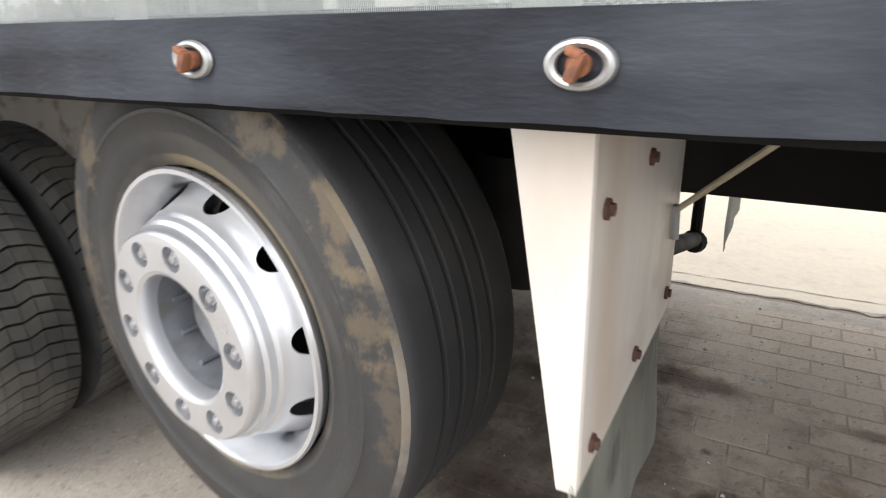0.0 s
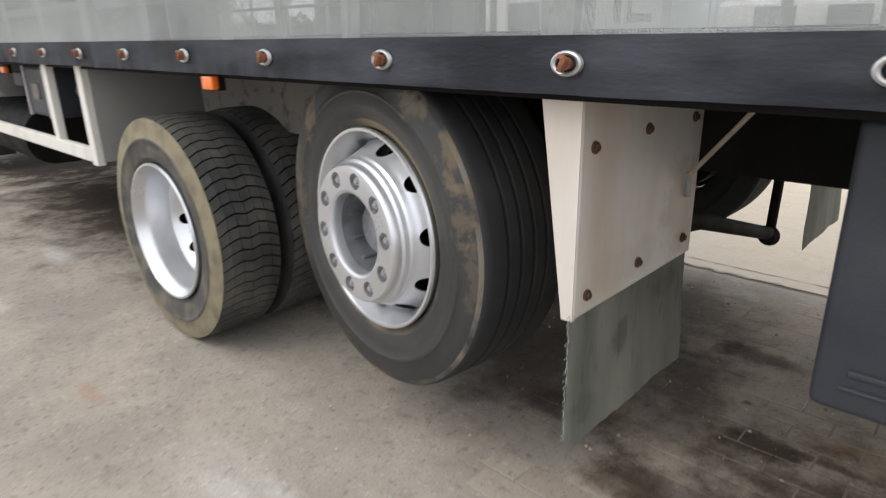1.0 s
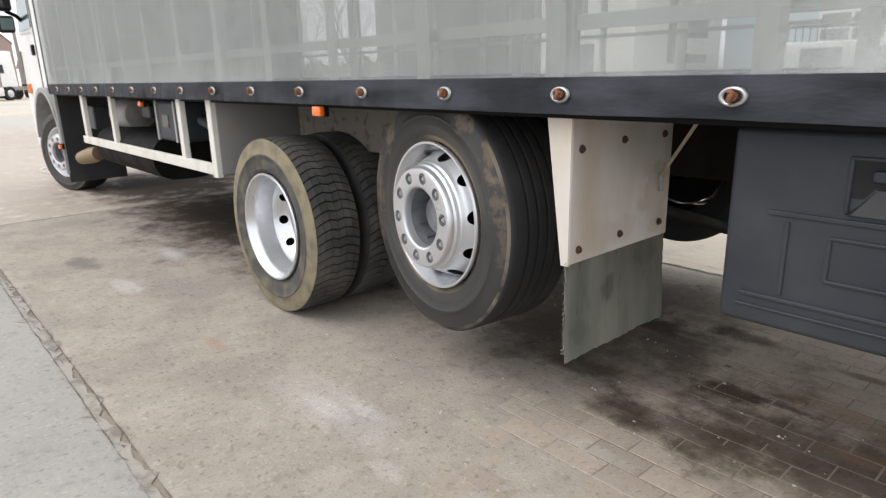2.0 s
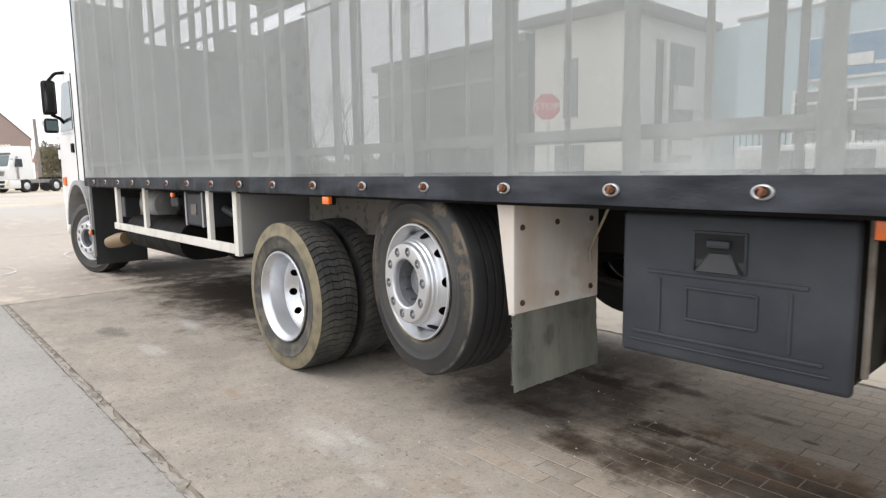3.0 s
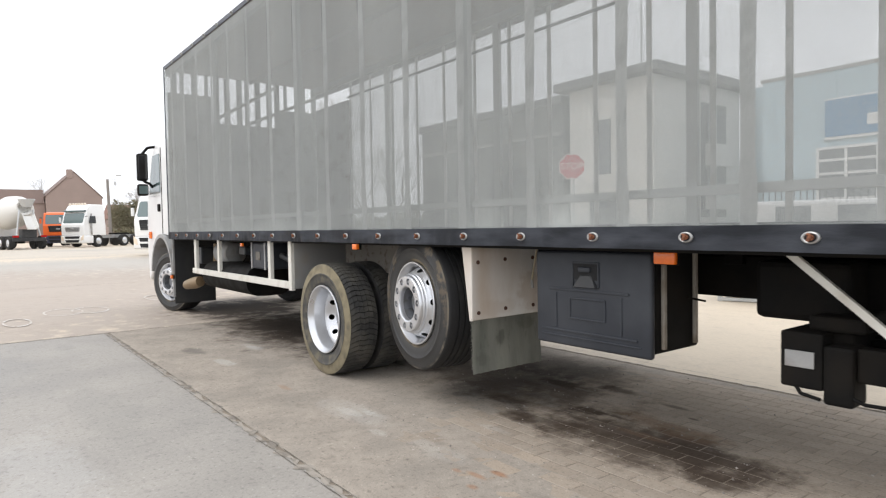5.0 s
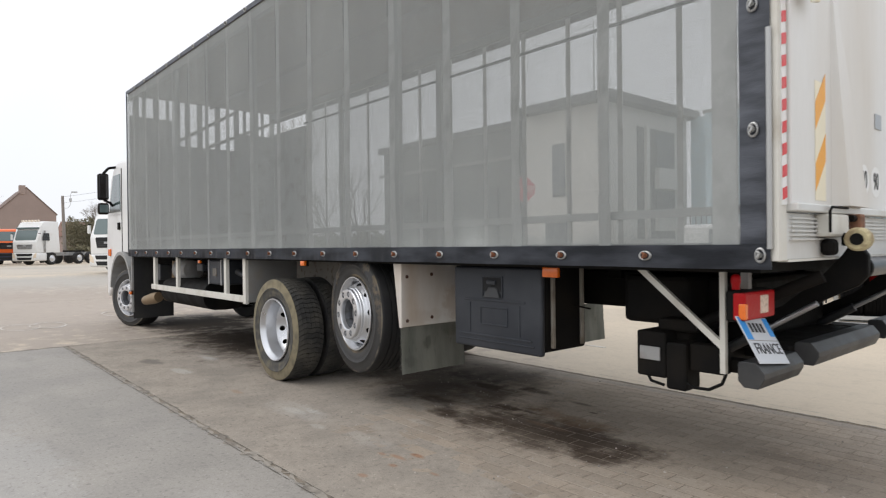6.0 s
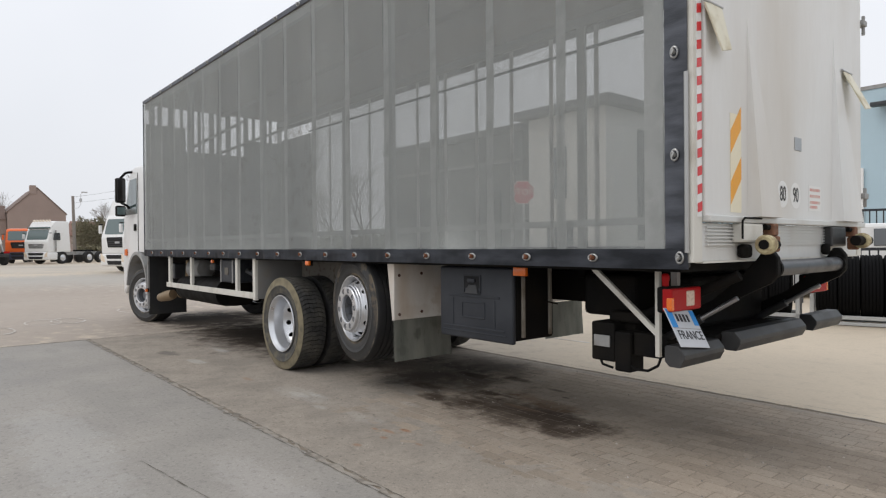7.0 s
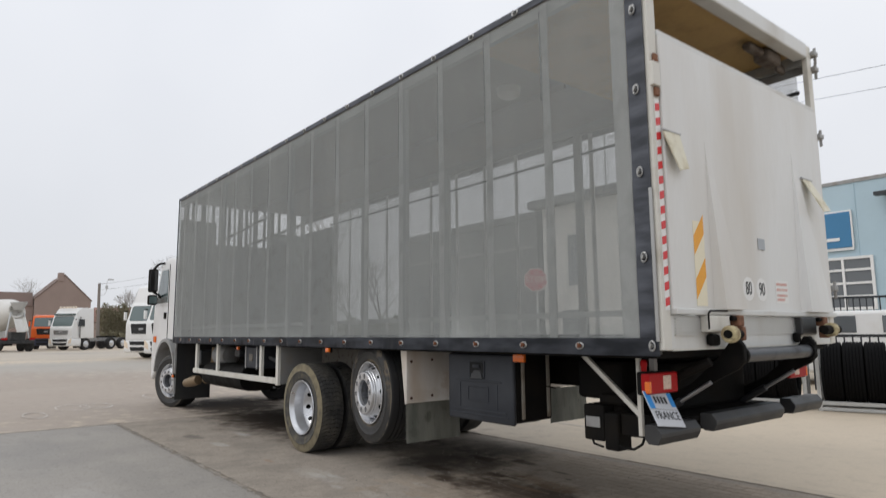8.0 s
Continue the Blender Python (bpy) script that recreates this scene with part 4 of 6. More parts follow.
for k in range(80):
    z = 0.70 - 0.32 * k / 80
    rod(bm, (-2.493, 0.040, z), (-2.490 + random.uniform(-0.006, 0.006), 0.038 - random.uniform(0.002, 0.011), z - random.uniform(-0.003, 0.006)), 0.0008, 4)
part("frayed_cord", bm, M_FLAP, flap)
bm = bmesh.new()
rod(bm, (-2.478, 0.560, 0.915), (-2.24, 0.375, 1.165), 0.006, 8)
part("stay_rope", bm, M_ROPE, truck, "thin pale stay cord to the mudguard")

bm = bmesh.new()
rod(bm, (-2.478, 0.560, 0.925), (-2.476, 0.565, 0.86), 0.009, 6)
part("rope_knot", bm, M_TANK, truck)

bm = bmesh.new()
rod(bm, (-2.57, 0.70, 0.76), (-2.57, 1.70, 0.46), 0.028, 10)
rod(bm, (-2.57, 1.70, 0.46), (-2.57, 1.73, 0.80), 0.020, 8)
lathe(bm, [(0.0, -0.045), (0.032, -0.032), (0.045, 0), (0.032, 0.032), (0, 0.045)], 14, centre=(-2.57, 1.69, 0.455), axis="y")
part("stabiliser_bar", bm, M_BLACK, truck, "black stabiliser bar with a ball end", smooth=40)

# unseen, added to block light: engine, gearbox, shaft along the middle, far-side block
bm = boxes((-11.0, -9.5, 0.92, 1.54, 0.42, 1.15), (-9.5, -8.7, 1.0, 1.46, 0.5, 1.0), bevel=0.05)
part("engine_block", bm, M_BLACK, truck, "unseen black engine and gearbox under the cab, added to block light")
bm = bmesh.new()
rod(bm, (-8.7, 1.23, 0.72), (-4.8, 1.23, 0.52), 0.06, 12)
part("drive_shaft", bm, M_BLACK, truck, smooth=40)
part("far_tank", boxes((-8.6, -5.4, 1.82, 2.36, 0.42, 1.10), bevel=0.06), M_BLACK, truck, "unseen black block on the far side, added to stop light")

# grey panel ahead of the driven wheels, and arched guard
part("front_mudguard_panel", boxes((-5.17, -5.15, 0.05, 0.80, 0.705, 1.165), bevel=0.004), M_ARCH, truck, "grey flat mudguard panel")
# tool box with moulded door
tb = boxes((-2.06, -1.29, 0.205, 0.60, 0.63, 1.145), bevel=0.02)
tool = part("tool_box", tb, M_BLACK, truck, "dark grey moulded plastic tool box")
bm = bmesh.new()
box(bm, -2.055, -1.285, 0.165, 0.207, 0.61, 1.14, bevel=0.018, seg=3)
part("tool_box_door", bm, M_BOX, tool, smooth=40)
for q in ((-1.95, -1.41, 0.918, 0.932), (-1.80, -1.56, 0.875, 0.885), (-1.80, -1.56, 0.765, 0.775), (-2.00, -1.36, 0.690, 0.702), (-2.01, -1.34, 0.660, 0.668)):
    part("moulded_rib", boxes((q[0], q[1], 0.159, 0.168, q[2], q[3]), bevel=0.003), M_BOX, tool)
for q in ((-1.905, -1.893, 0.71, 0.905), (-1.465, -1.453, 0.71, 0.905), (-1.805, -1.793, 0.768, 0.882), (-1.567, -1.555, 0.768, 0.882)):
    part("moulded_rib", boxes((q[0], q[1], 0.160, 0.168, q[2], q[3]), bevel=0.003), M_BOX, tool)
bm = bmesh.new()
box(bm, -1.780, -1.595, 0.158, 0.170, 1.072, 1.082, bevel=0.004)
box(bm, -1.780, -1.769, 0.158, 0.170, 0.945, 1.077, bevel=0.004)
box(bm, -1.606, -1.595, 0.158, 0.170, 0.945, 1.077, bevel=0.004)
part("latch_frame", bm, M_BOX, tool, smooth=40)
# flat dark plate paints the shade inside the latch recess
part("latch_recess", boxes((-1.769, -1.606, 0.1615, 0.166, 0.985, 1.072)), M_DARKFILL, tool)
part("latch_handle", boxes((-1.728, -1.648, 0.146, 0.164, 1.026, 1.054), bevel=0.008), M_BOX, tool, smooth=40)
bm = bmesh.new()
vs = [bm.verts.new(p) for p in ((-1.725, 0.1635, 1.012), (-1.650, 0.1635, 1.012), (-1.600, 0.1635, 0.942), (-1.775, 0.1635, 0.942), (-1.715, 0.158, 1.008), (-1.660, 0.158, 1.008), (-1.615, 0.148, 0.946), (-1.760, 0.148, 0.946))]
for q in ((4, 5, 6, 7), (0, 1, 5, 4), (1, 2, 6, 5), (2, 3, 7, 6), (3, 0, 4, 7)):
    bm.faces.new([vs[i] for i in q])
part("latch_ramp", bm, M_BUMPER, tool)
for y, mm in ((0.265, M_HANGER), (0.545, M_HANGER)):
    part("bracket", boxes((-1.288, -1.270, y - 0.013, y + 0.013, 0.655, 1.165), bevel=0.003), mm, truck, "steel hanger bracket")
bm = bmesh.new()
rod(bm, (-1.27, 0.46, 0.90), (-1.255, 0.60, 0.87), 0.006, 6)
part("hook", bm, M_BLACK, truck)
part("marker_hanger", boxes((-1.23, -1.17, 0.14, 0.17, 1.10, 1.17)), M_BLACK, truck)
part("rear_tank", boxes((-0.95, -0.55, 0.5, 0.80, 0.83, 1.10), bevel=0.03), M_BLACK, truck)

# marker lamps
for x, y, z, s in ((-3.88, 0.02, 1.135, 0.028), (-1.19, 0.155, 1.125, 0.045), (-6.52, 0.05, 1.115, 0.024), (-9.36, -0.005, 0.60, 0.03)):
    bm = boxes((x - s * 1.25, x + s * 1.25, y - 0.028, y, z - s * 0.8, z + s * 0.8), bevel=0.006)
    lamp = part("marker_lamp", bm, M_AMBER, truck, "amber side marker lamp", smooth=40)
    part("lamp_base", boxes((x - s * 1.35, x + s * 1.35, y, y + 0.02, z - s * 0.9, z + s * 1.2)), M_BLACK, lamp)

# side guard
for x, w0, z0 in ((-8.27, 0.085, 0.77), (-7.31, 0.07, 0.77), (-5.70, 0.065, 0.77), (-5.19, 0.07, 0.69)):
    part("guard_post", boxes((x - w0 / 2, x + w0 / 2, 0.02, 0.06, z0, 1.17), bevel=0.004), M_STEELW, truck, "white steel side-guard post")
part("guard_rail", boxes((-8.40, -5.215, 0.016, 0.05, 0.705, 0.775), bevel=0.005), M_STEELW, truck, "white steel side-guard rail")

# behind the guard
bm = bmesh.new()
lathe(bm, [(0.0, -8.15), (0.13, -8.13), (0.16, -8.08), (0.16, -7.72), (0.13, -7.67), (0, -7.65)], 28, centre=(0, 0.36, 0.98), axis="x")
part("air_tank", bm, M_TANK, truck, "round grey air tank", smooth=40)
bm = bmesh.new()
prism(bm, [(0.30 + 0.30 * math.cos(t) * (abs(math.cos(t)) ** -0.5 if abs(math.cos(t)) > 0.1 else 1) * 0.9, 0.70 + 0.175 * math.sin(t)) for t in [2 * math.pi * k / 24 for k in range(24)]], "x", -8.0, -6.4)
part("fuel_tank", bm, M_BLACK, truck, "long black fuel tank under the chassis", smooth=50)
bm = boxes((-6.45, -5.95, 0.10, 0.55, 0.85, 1.14), bevel=0.02)
bat = part("battery_box", bm, M_BOX, truck, "dark battery box with a cream label")
part("label_plate", boxes((-6.26, -6.14, 0.094, 0.101, 0.95, 1.04)), M_DUSTYPLATE, bat)
for x in (-6.38, -6.0):
    part("strap", boxes((x - 0.015, x + 0.015, 0.092, 0.102, 0.85, 1.14)), M_TANK, bat)
bm = bmesh.new()
rod(bm, (-7.2, 0.35, 1.05), (-6.1, 0.25, 0.87), 0.035, 10)
rod(bm, (-7.25, 0.5, 0.93), (-5.3, 0.45, 0.93), 0.03, 10)
rod(bm, (-5.9, 0.25, 1.0), (-5.3, 0.2, 0.92), 0.035, 10)
part("pipe", bm, M_DARKPAINT, truck, smooth=40)
part("valve_block", boxes((-7.15, -6.95, 0.22, 0.40, 0.98, 1.08), bevel=0.015), M_DARKPAINT, truck)
part("valve_block", boxes((-8.75, -8.45, 0.15, 0.45, 0.82, 1.05), bevel=0.015), M_DARKPAINT, truck)
bm = bmesh.new()
lathe(bm, [(0.052, 0.03), (0.062, 0.0), (0.068, 0.02), (0.085, 0.20), (0.075, 0.32), (0.0, 0.32)], 20, axis="x")
bm.transform(Matrix.Translation((-8.95, 0.08, 0.50)) @ Matrix.Rotation(radians(-12), 4, "Y") @ Matrix.Rotation(radians(20), 4, "Z"))
part("exhaust_outlet", bm, M_EXH, truck, "heat-browned exhaust outlet", smooth=40)
bm = bmesh.new()
rod(bm, (-8.6, 0.3, 0.55), (-8.35, 0.34, 0.8), 0.07, 14)
rod(bm, (-8.35, 0.34, 0.8), (-8.3, 0.34, 1.1), 0.06, 14)
part("exhaust_pipe", bm, M_EXH, truck, smooth=40)

# front flap and cab
part("front_mud_flap", boxes((-9.36, -9.345, 0.02, 0.62, 0.20, 1.16), bevel=0.004), M_TREAD_RIB, truck, "black front mud flap")
part("flap_edge", boxes((-9.375, -9.34, 0.0, 0.03, 0.30, 1.16), bevel=0.004), M_TANK, truck)
cab_side = [(-9.72, 1.20), (-9.72, 2.60), (-9.95, 2.72), (-10.3, 2.74), (-10.60, 2.70), (-10.84, 2.48), (-11.12, 1.9), (-11.18, 1.1), (-11.16, 0.5), (-11.1, 0.45), (-10.85, 0.62), (-10.72, 0.95), (-10.45, 1.2), (-10.12, 1.29), (-9.80, 1.22)]
bm = bmesh.new()
prism(bm, cab_side, "y", 0.07, W - 0.07)
bmesh.ops.bevel(bm, geom=[e for e in bm.edges if abs(e.verts[0].co.y - e.verts[1].co.y) < 0.01], offset=0.05, segments=3, profile=0.6, affect="EDGES")
cab = part("cab", bm, M_WHITE, truck, "white driver's cab", smooth=40)
bm = bmesh.new()
prism(bm, [(-10.22, 1.90), (-10.22, 2.52), (-10.64, 2.52), (-10.86, 2.10), (-10.94, 1.90)], "y", 0.058, 0.075)
part("door_window", bm, M_GLASS, cab)
bm = bmesh.new()
for q in (((-10.14, 1.2), (-10.14, 2.60)), ((-10.22, 1.86), (-10.97, 1.86))):
    prism(bm, [(q[0][0] - 0.008, q[0][1] - 0.008), (q[1][0] - 0.008, q[1][1] + 0.008), (q[1][0] + 0.008, q[1][1] + 0.008), (q[0][0] + 0.008, q[0][1] - 0.008)], "y", 0.062, 0.072)
part("door_seam", bm, M_BLACK, cab)
part("door_handle", boxes((-10.36, -10.25, 0.045, 0.072, 1.60, 1.72), bevel=0.01), M_BLACK, cab, "black door handle")
arc = [radians(4 + 172 * k / 18) for k in range(19)]
bm = bmesh.new()
prism(bm, [(-10.12 + 0.60 * math.cos(q), 0.58 + 0.60 * math.sin(q)) for q in arc] + [(-10.12 + 0.655 * math.cos(q), 0.58 + 0.655 * math.sin(q)) for q in reversed(arc)], "y", 0.02, 0.50)
part("wheel_arch", bm, M_TANK, cab, "pale grey front wheel arch")
for z0, z1 in ((2.10, 2.54), (1.86, 2.05)):
    bm = boxes((-10.60, -10.48, -0.20, -0.04, z0, z1), bevel=0.03)
    mir = part("mirror", bm, M_BLACK, cab, "black side mirror housing", smooth=50)
    part("mirror_glass", boxes((-10.483, -10.475, -0.185, -0.055, z0 + 0.03, z1 - 0.03), bevel=0.003), M_MIRROR_DARK if z0 > 2.07 else M_GLASS, mir)
bm = bmesh.new()
tube(bm, [(-10.5, 0.09, 2.66), (-10.55, -0.03, 2.64), (-10.56, -0.11, 2.54)], 0.022, 8)
part("mirror_arm", bm, M_BLACK, cab, smooth=40)
bm = bmesh.new()
tube(bm, [(-10.75, 0.09, 2.0), (-10.6, 0.0, 2.06), (-10.56, -0.10, 2.1)], 0.022, 8)
part("mirror_arm", bm, M_BLACK, cab, smooth=40)
part("indicator", boxes((-10.98, -10.86, 0.04, 0.07, 1.16, 1.28), bevel=0.01), M_AMBER, cab)
part("rear_cab_trim", boxes((-9.725, -9.70, 0.09, 0.16, 1.25, 2.58)), M_STRIP, cab)

# rear frame
part("rear_post", boxes((0.062, 0.105, 0.0, 0.085, 1.20, 3.72), bevel=0.004), M_STEELW, truck, "off-white rear corner post")
part("rear_post", boxes((0.062, 0.105, W - 0.085, W, 1.20, 3.72), bevel=0.004), M_STEELW, truck)
part("rear_header", boxes((0.0, 0.11, 0.086, W - 0.086, 3.60, 3.73), bevel=0.01), M_ALU, truck, "aluminium rear header beam")
part("rear_lining", boxes((-1.6, 0.0, 0.09, W - 0.09, 3.648, 3.662)), M_PLY, truck, "yellowed plywood lining over the rear opening")
hinge = part("hinge_block", boxes((0.10, 0.132, -0.004, 0.072, 2.775, 2.925), bevel=0.006), M_STEELW, truck, "off-white hinge block with rusty ends")
for z0, z1 in ((2.715, 2.772), (2.928, 2.985)):
    part("hinge_end", boxes((0.10, 0.126, 0.028, 0.070, z0, z1), bevel=0.008), M_RUSTBROWN, hinge)
for y, z in ((W - 0.02, 3.50), (W - 0.01, 3.64), (W - 0.04, 2.9), (W - 0.02, 1.62)):
    bm = bmesh.new()
    box(bm, 0.08, 0.14, y, y + 0.08, z, z + 0.04, bevel=0.005)
    rod(bm, (0.12, y + 0.06, z - 0.06), (0.12, y + 0.06, z + 0.08), 0.012, 8)
    part("latch", bm, M_TANK, truck)
bm = boxes((0.105, 0.109, 0.028, 0.075, 1.43, 2.70))
tape = part("tape_strip", bm, M_WHITETAPE, truck, "red and white reflective tape")
for k in range(14):
    z = 1.45 + 0.09 * k
    bm = bmesh.new()
    prism(bm, [(0.030, z), (0.073, z + 0.012), (0.073, z + 0.058), (0.030, z + 0.046)], "x", 0.1095, 0.1115)
    part("tape_mark", bm, M_REDTAPE, tape)
bm = bmesh.new()
rod(bm, (0.075, -0.012, 1.25), (0.075, -0.012, 2.15), 0.012, 10)
part("lashing_bar", bm, M_EYE, truck, smooth=40)

# tail lift: folded platform, arms, rollers
ramp = part("lift_platform", boxes((0.108, 0.150, 0.135, 2.46, 1.425, 3.12), bevel=0.008), M_RAMP, truck, "dusty aluminium tail-lift platform folded upright")
part("platform_top_rim", boxes((0.106, 0.14, 0.135, 2.46, 3.12, 3.16), bevel=0.01), M_ALU, ramp)
part("platform_foot", boxes((0.108, 0.175, 0.135, 2.46, 1.405, 1.44), bevel=0.006), M_ALU, ramp)
for ya, yb, yt, zt in ((0.60, 0.93, 0.60, 2.55), (1.86, 2.32, 1.90, 2.72)):
    bm = bmesh.new()
    vs = [bm.verts.new(p) for p in ((0.149, ya, 1.44), (0.149, yb, 1.44), (0.149, yt + 0.015, zt), (0.149, yt, zt), (0.215, ya + 0.03, 1.44), (0.215, yb - 0.03, 1.44))]
    for q in ((0, 1, 5, 4), (0, 4, 3), (1, 2, 5), (4, 5, 2, 3)):
        bm.faces.new([vs[i] for i in q])
    part("wedge_rib", bm, M_RAMP, ramp, "tapering folded wedge")
hz = part("hazard_sticker", boxes((0.1505, 0.152, 0.395, 0.52, 1.46, 1.985)), M_CREAM, ramp, "cream and orange striped warning sticker")
for z in (1.50, 1.77):
    bm = bmesh.new()
    prism(bm, [(0.397, z), (0.518, z + 0.14), (0.518, z + 0.26), (0.397, z + 0.12)][:4], "x", 0.1522, 0.1532)
    part("sticker_stripe", bm, M_ORTAPE, hz)
for y, tx in ((1.06, "80"), (1.25, "90")):
    bm = bmesh.new()
    lathe(bm, [(0.0, 0.1512), (0.078, 0.1512), (0.08, 0.1505)], 32, centre=(0, y, 1.585), axis="x")
    st = part("speed_sticker", bm, M_WHITETAPE, ramp, "round white speed sticker")
    writing("number", tx, 0.115, M_INK, st, Matrix.Translation((0.1525, y, 1.585)) @ Matrix.Rotation(radians(90), 4, "Z") @ Matrix.Rotation(radians(90), 4, "X") @ Matrix.Diagonal((0.75, 1.1, 1, 1)))
bm = boxes((0.1503, 0.1515, 1.46, 1.66, 1.50, 1.66))
st = part("maker_sticker", bm, M_WHITETAPE, ramp, "faded red and white sticker")
for z in (1.515, 1.545, 1.585, 1.625):
    part("printed_bar", boxes((0.1516, 0.1522, 1.475, 1.645 if z > 1.53 else 1.6, z, z + 0.018)), M_FADED, st)
part("lock_plate", boxes((0.150, 0.156, 1.235, 1.335, 1.865, 1.945), bevel=0.002), M_NUT, ramp, "small steel lock plate")
for y, z, d in ((0.20, 2.505, -1), (2.13, 2.49, 1)):
    bm = bmesh.new()
    prism(bm, [(-0.09, 0.0), (0.09, 0.0), (0.075, -0.235), (-0.03, -0.25)] if d < 0 else [(-0.075, 0.0), (0.075, 0.0), (0.085, -0.29), (-0.065, -0.30)], "x", -0.004, 0.004)
    bm.transform(Matrix.Translation((0.158, y, z)) @ Matrix.Rotation(radians(-12 if d < 0 else -24), 4, "Y") @ Matrix.Rotation(radians(6), 4, "X"))
    fl = part("warning_flag", bm, M_FLAG, ramp, "cream folding warning flag")
    bm = bmesh.new()
    rod(bm, (0.16, y - 0.10, z + 0.004), (0.16, y + 0.10, z + 0.004), 0.007, 8)
    part("flag_hinge", bm, M_NUT, fl)
for ob in (ramp, *ramp.children_recursive):
    ob.data.transform(Matrix.Translation((-0.028, -0.047, 0.0)))
sill = part("ribbed_sill", boxes((0.062, 0.100, 0.09, 2.37, 1.205, 1.40), bevel=0.003), M_ALU, truck, "ribbed aluminium sill panel")
for k in range(6):
    z = 1.285 + 0.018 * k
    part("sill_rib", boxes((0.100, 0.113, 0.12, 2.34, z, z + 0.008)), M_ALU, sill)
part("sill_skirt", boxes((0.066, 0.108, 0.085, 2.375, 1.195, 1.205)), M_STEELW, sill)
for y, yr, zr in ((0.40, 0.485, 1.287), (1.71, 1.99, 1.308)):
    near = y < 1
    br = part("lift_bracket", boxes((0.10, 0.160, y, y + 0.262, 1.300 if near else 1.27, 1.402), bevel=0.012), M_STEELW if near else M_BUMPER, truck, "off-white tail-lift bracket" if near else "dark tail-lift bracket")
    if near:
        bm = bmesh.new()
        tube(bm, [(0.166, 0.392, 1.318), (0.166, 0.392, 1.412), (0.166, 0.42, 1.430), (0.166, 0.62, 1.430)], 0.006, 6)
        part("edge_seal", bm, M_BLACK, br)
    yh = yr + 0.235 if near else yr + 0.05
    hp = part("hinge_plate", boxes((0.125, 0.190, yh, yh + 0.07, 1.335, 1.405), bevel=0.01), M_RUSTBROWN, br, "rusty hinge knuckle")
    part("hinge_leaf", boxes((0.135, 0.205, yh + 0.012, yh + 0.058, 1.245, 1.335), bevel=0.012), M_RUSTBROWN, hp)
    bm = bmesh.new()
    rod(bm, (0.16, yh - 0.045, 1.385), (0.16, yh - 0.001, 1.385), 0.017, 10)
    part("hinge_pin", bm, M_BLACK, hp, smooth=40)
    bm = bmesh.new()
    lathe(bm, [(0.026, -0.03), (0.042, -0.03), (0.052, -0.020), (0.052, 0.020), (0.042, 0.03), (0.026, 0.03)], 24, closed=True, centre=(0.248, yr, zr))
    part("roller", bm, M_ROLLER, truck, "dirty cream plastic roller", smooth=40)
    bm = bmesh.new()
    rod(bm, (0.248, yr - (0.038 if near else 0.13), zr), (0.248, yr + 0.12, zr), 0.026 if near else 0.034, 12)
    box(bm, 0.15, 0.26, yr + 0.09, yr + 0.115, zr - 0.03, zr + 0.03, bevel=0.008)
    part("roller_pin", bm, M_BLACK, truck, smooth=40)
bm = bmesh.new()
rod(bm, (0.18, 0.70, 1.152), (0.18, 1.712, 1.156), 0.046, 20)
part("lift_tube", bm, M_LIFTTUBE, truck, "grey steel tail-lift cross tube", smooth=40)
for y in (0.655, 1.712):
    bm = bmesh.new()
    prism(bm, [(0.20, 1.262), (0.235, 1.215), (0.235, 1.12), (0.195, 1.072), (0.055, 1.0), (-0.163, 0.868), (-0.56, 0.665), (-0.60, 0.735), (-0.13, 0.955), (0.038, 1.098), (0.12, 1.20), (0.16, 1.262)], "y", y, y + 0.045)
    bmesh.ops.bevel(bm, geom=bm.edges[:], offset=0.006, segments=1, affect="EDGES")
    part("lift_arm", bm, M_BLACK, truck, "black tail-lift arm")
    bm = bmesh.new()
    lathe(bm, [(0.0, -0.006), (0.060, -0.004), (0.060, 0.02), (0.0, 0.022)], 22, centre=(0.18, y + 0.055 if y < 1 else y - 0.01, 1.154))
    part("pivot_plate", bm, M_BLACK, truck, smooth=40)
    part("pivot_lug", boxes((0.10, 0.155, y - 0.20 if y < 1 else y - 0.05, y - 0.105 if y < 1 else y - 0.002, 1.215, 1.29), bevel=0.02), M_BLACK, truck)
    yc, shift = (0.595, 0.0) if y < 1 else (1.655, 0.058)
    bm = bmesh.new()
    rod(bm, (0.044 + shift, yc, 0.986 + 0.5 * shift), (-0.17 + shift, yc, 0.854 + 0.5 * shift), 0.014, 10)
    rod(bm, (-0.17 + shift, yc, 0.854 + 0.5 * shift), (-0.40 + shift, yc, 0.712 + 0.5 * shift), 0.026, 12, mi=1)
    part("lift_cylinder", bm, [M_NUT, M_BUMPER], truck, "slim lift cylinder with a bright rod", smooth=40)
bm = bmesh.new()
rod(bm, (0.10, 0.50, 1.12), (-0.45, 0.42, 0.86), 0.03, 10)
part("lift_ram", bm, M_BLACK, truck, smooth=40)
# plain black box that closes the gap between the arms
part("lift_housing", boxes((-0.62, -0.30, 0.72, 1.74, 0.76, 1.09), bevel=0.03), M_BLACK, truck, "black box filling the gap between the lift arms")
part("lift_beam", boxes((-0.66, -0.50, 0.42, 2.16, 0.66, 0.82), bevel=0.02), M_BLACK, truck, "black cross beam of the tail lift")
pw = part("power_pack", boxes((-0.745, -0.575, 0.31, 0.70, 0.575, 0.815), bevel=0.012), M_BLACK, truck, "black hydraulic power pack with a pale sticker")
part("sticker", boxes((-0.722, -0.605, 0.303, 0.311, 0.665, 0.735), bevel=0.002), M_TANK, pw)
part("pack_arm", boxes((-0.459, -0.28, 0.335, 0.415, 0.63, 0.77), bevel=0.01), M_BLACK, pw)
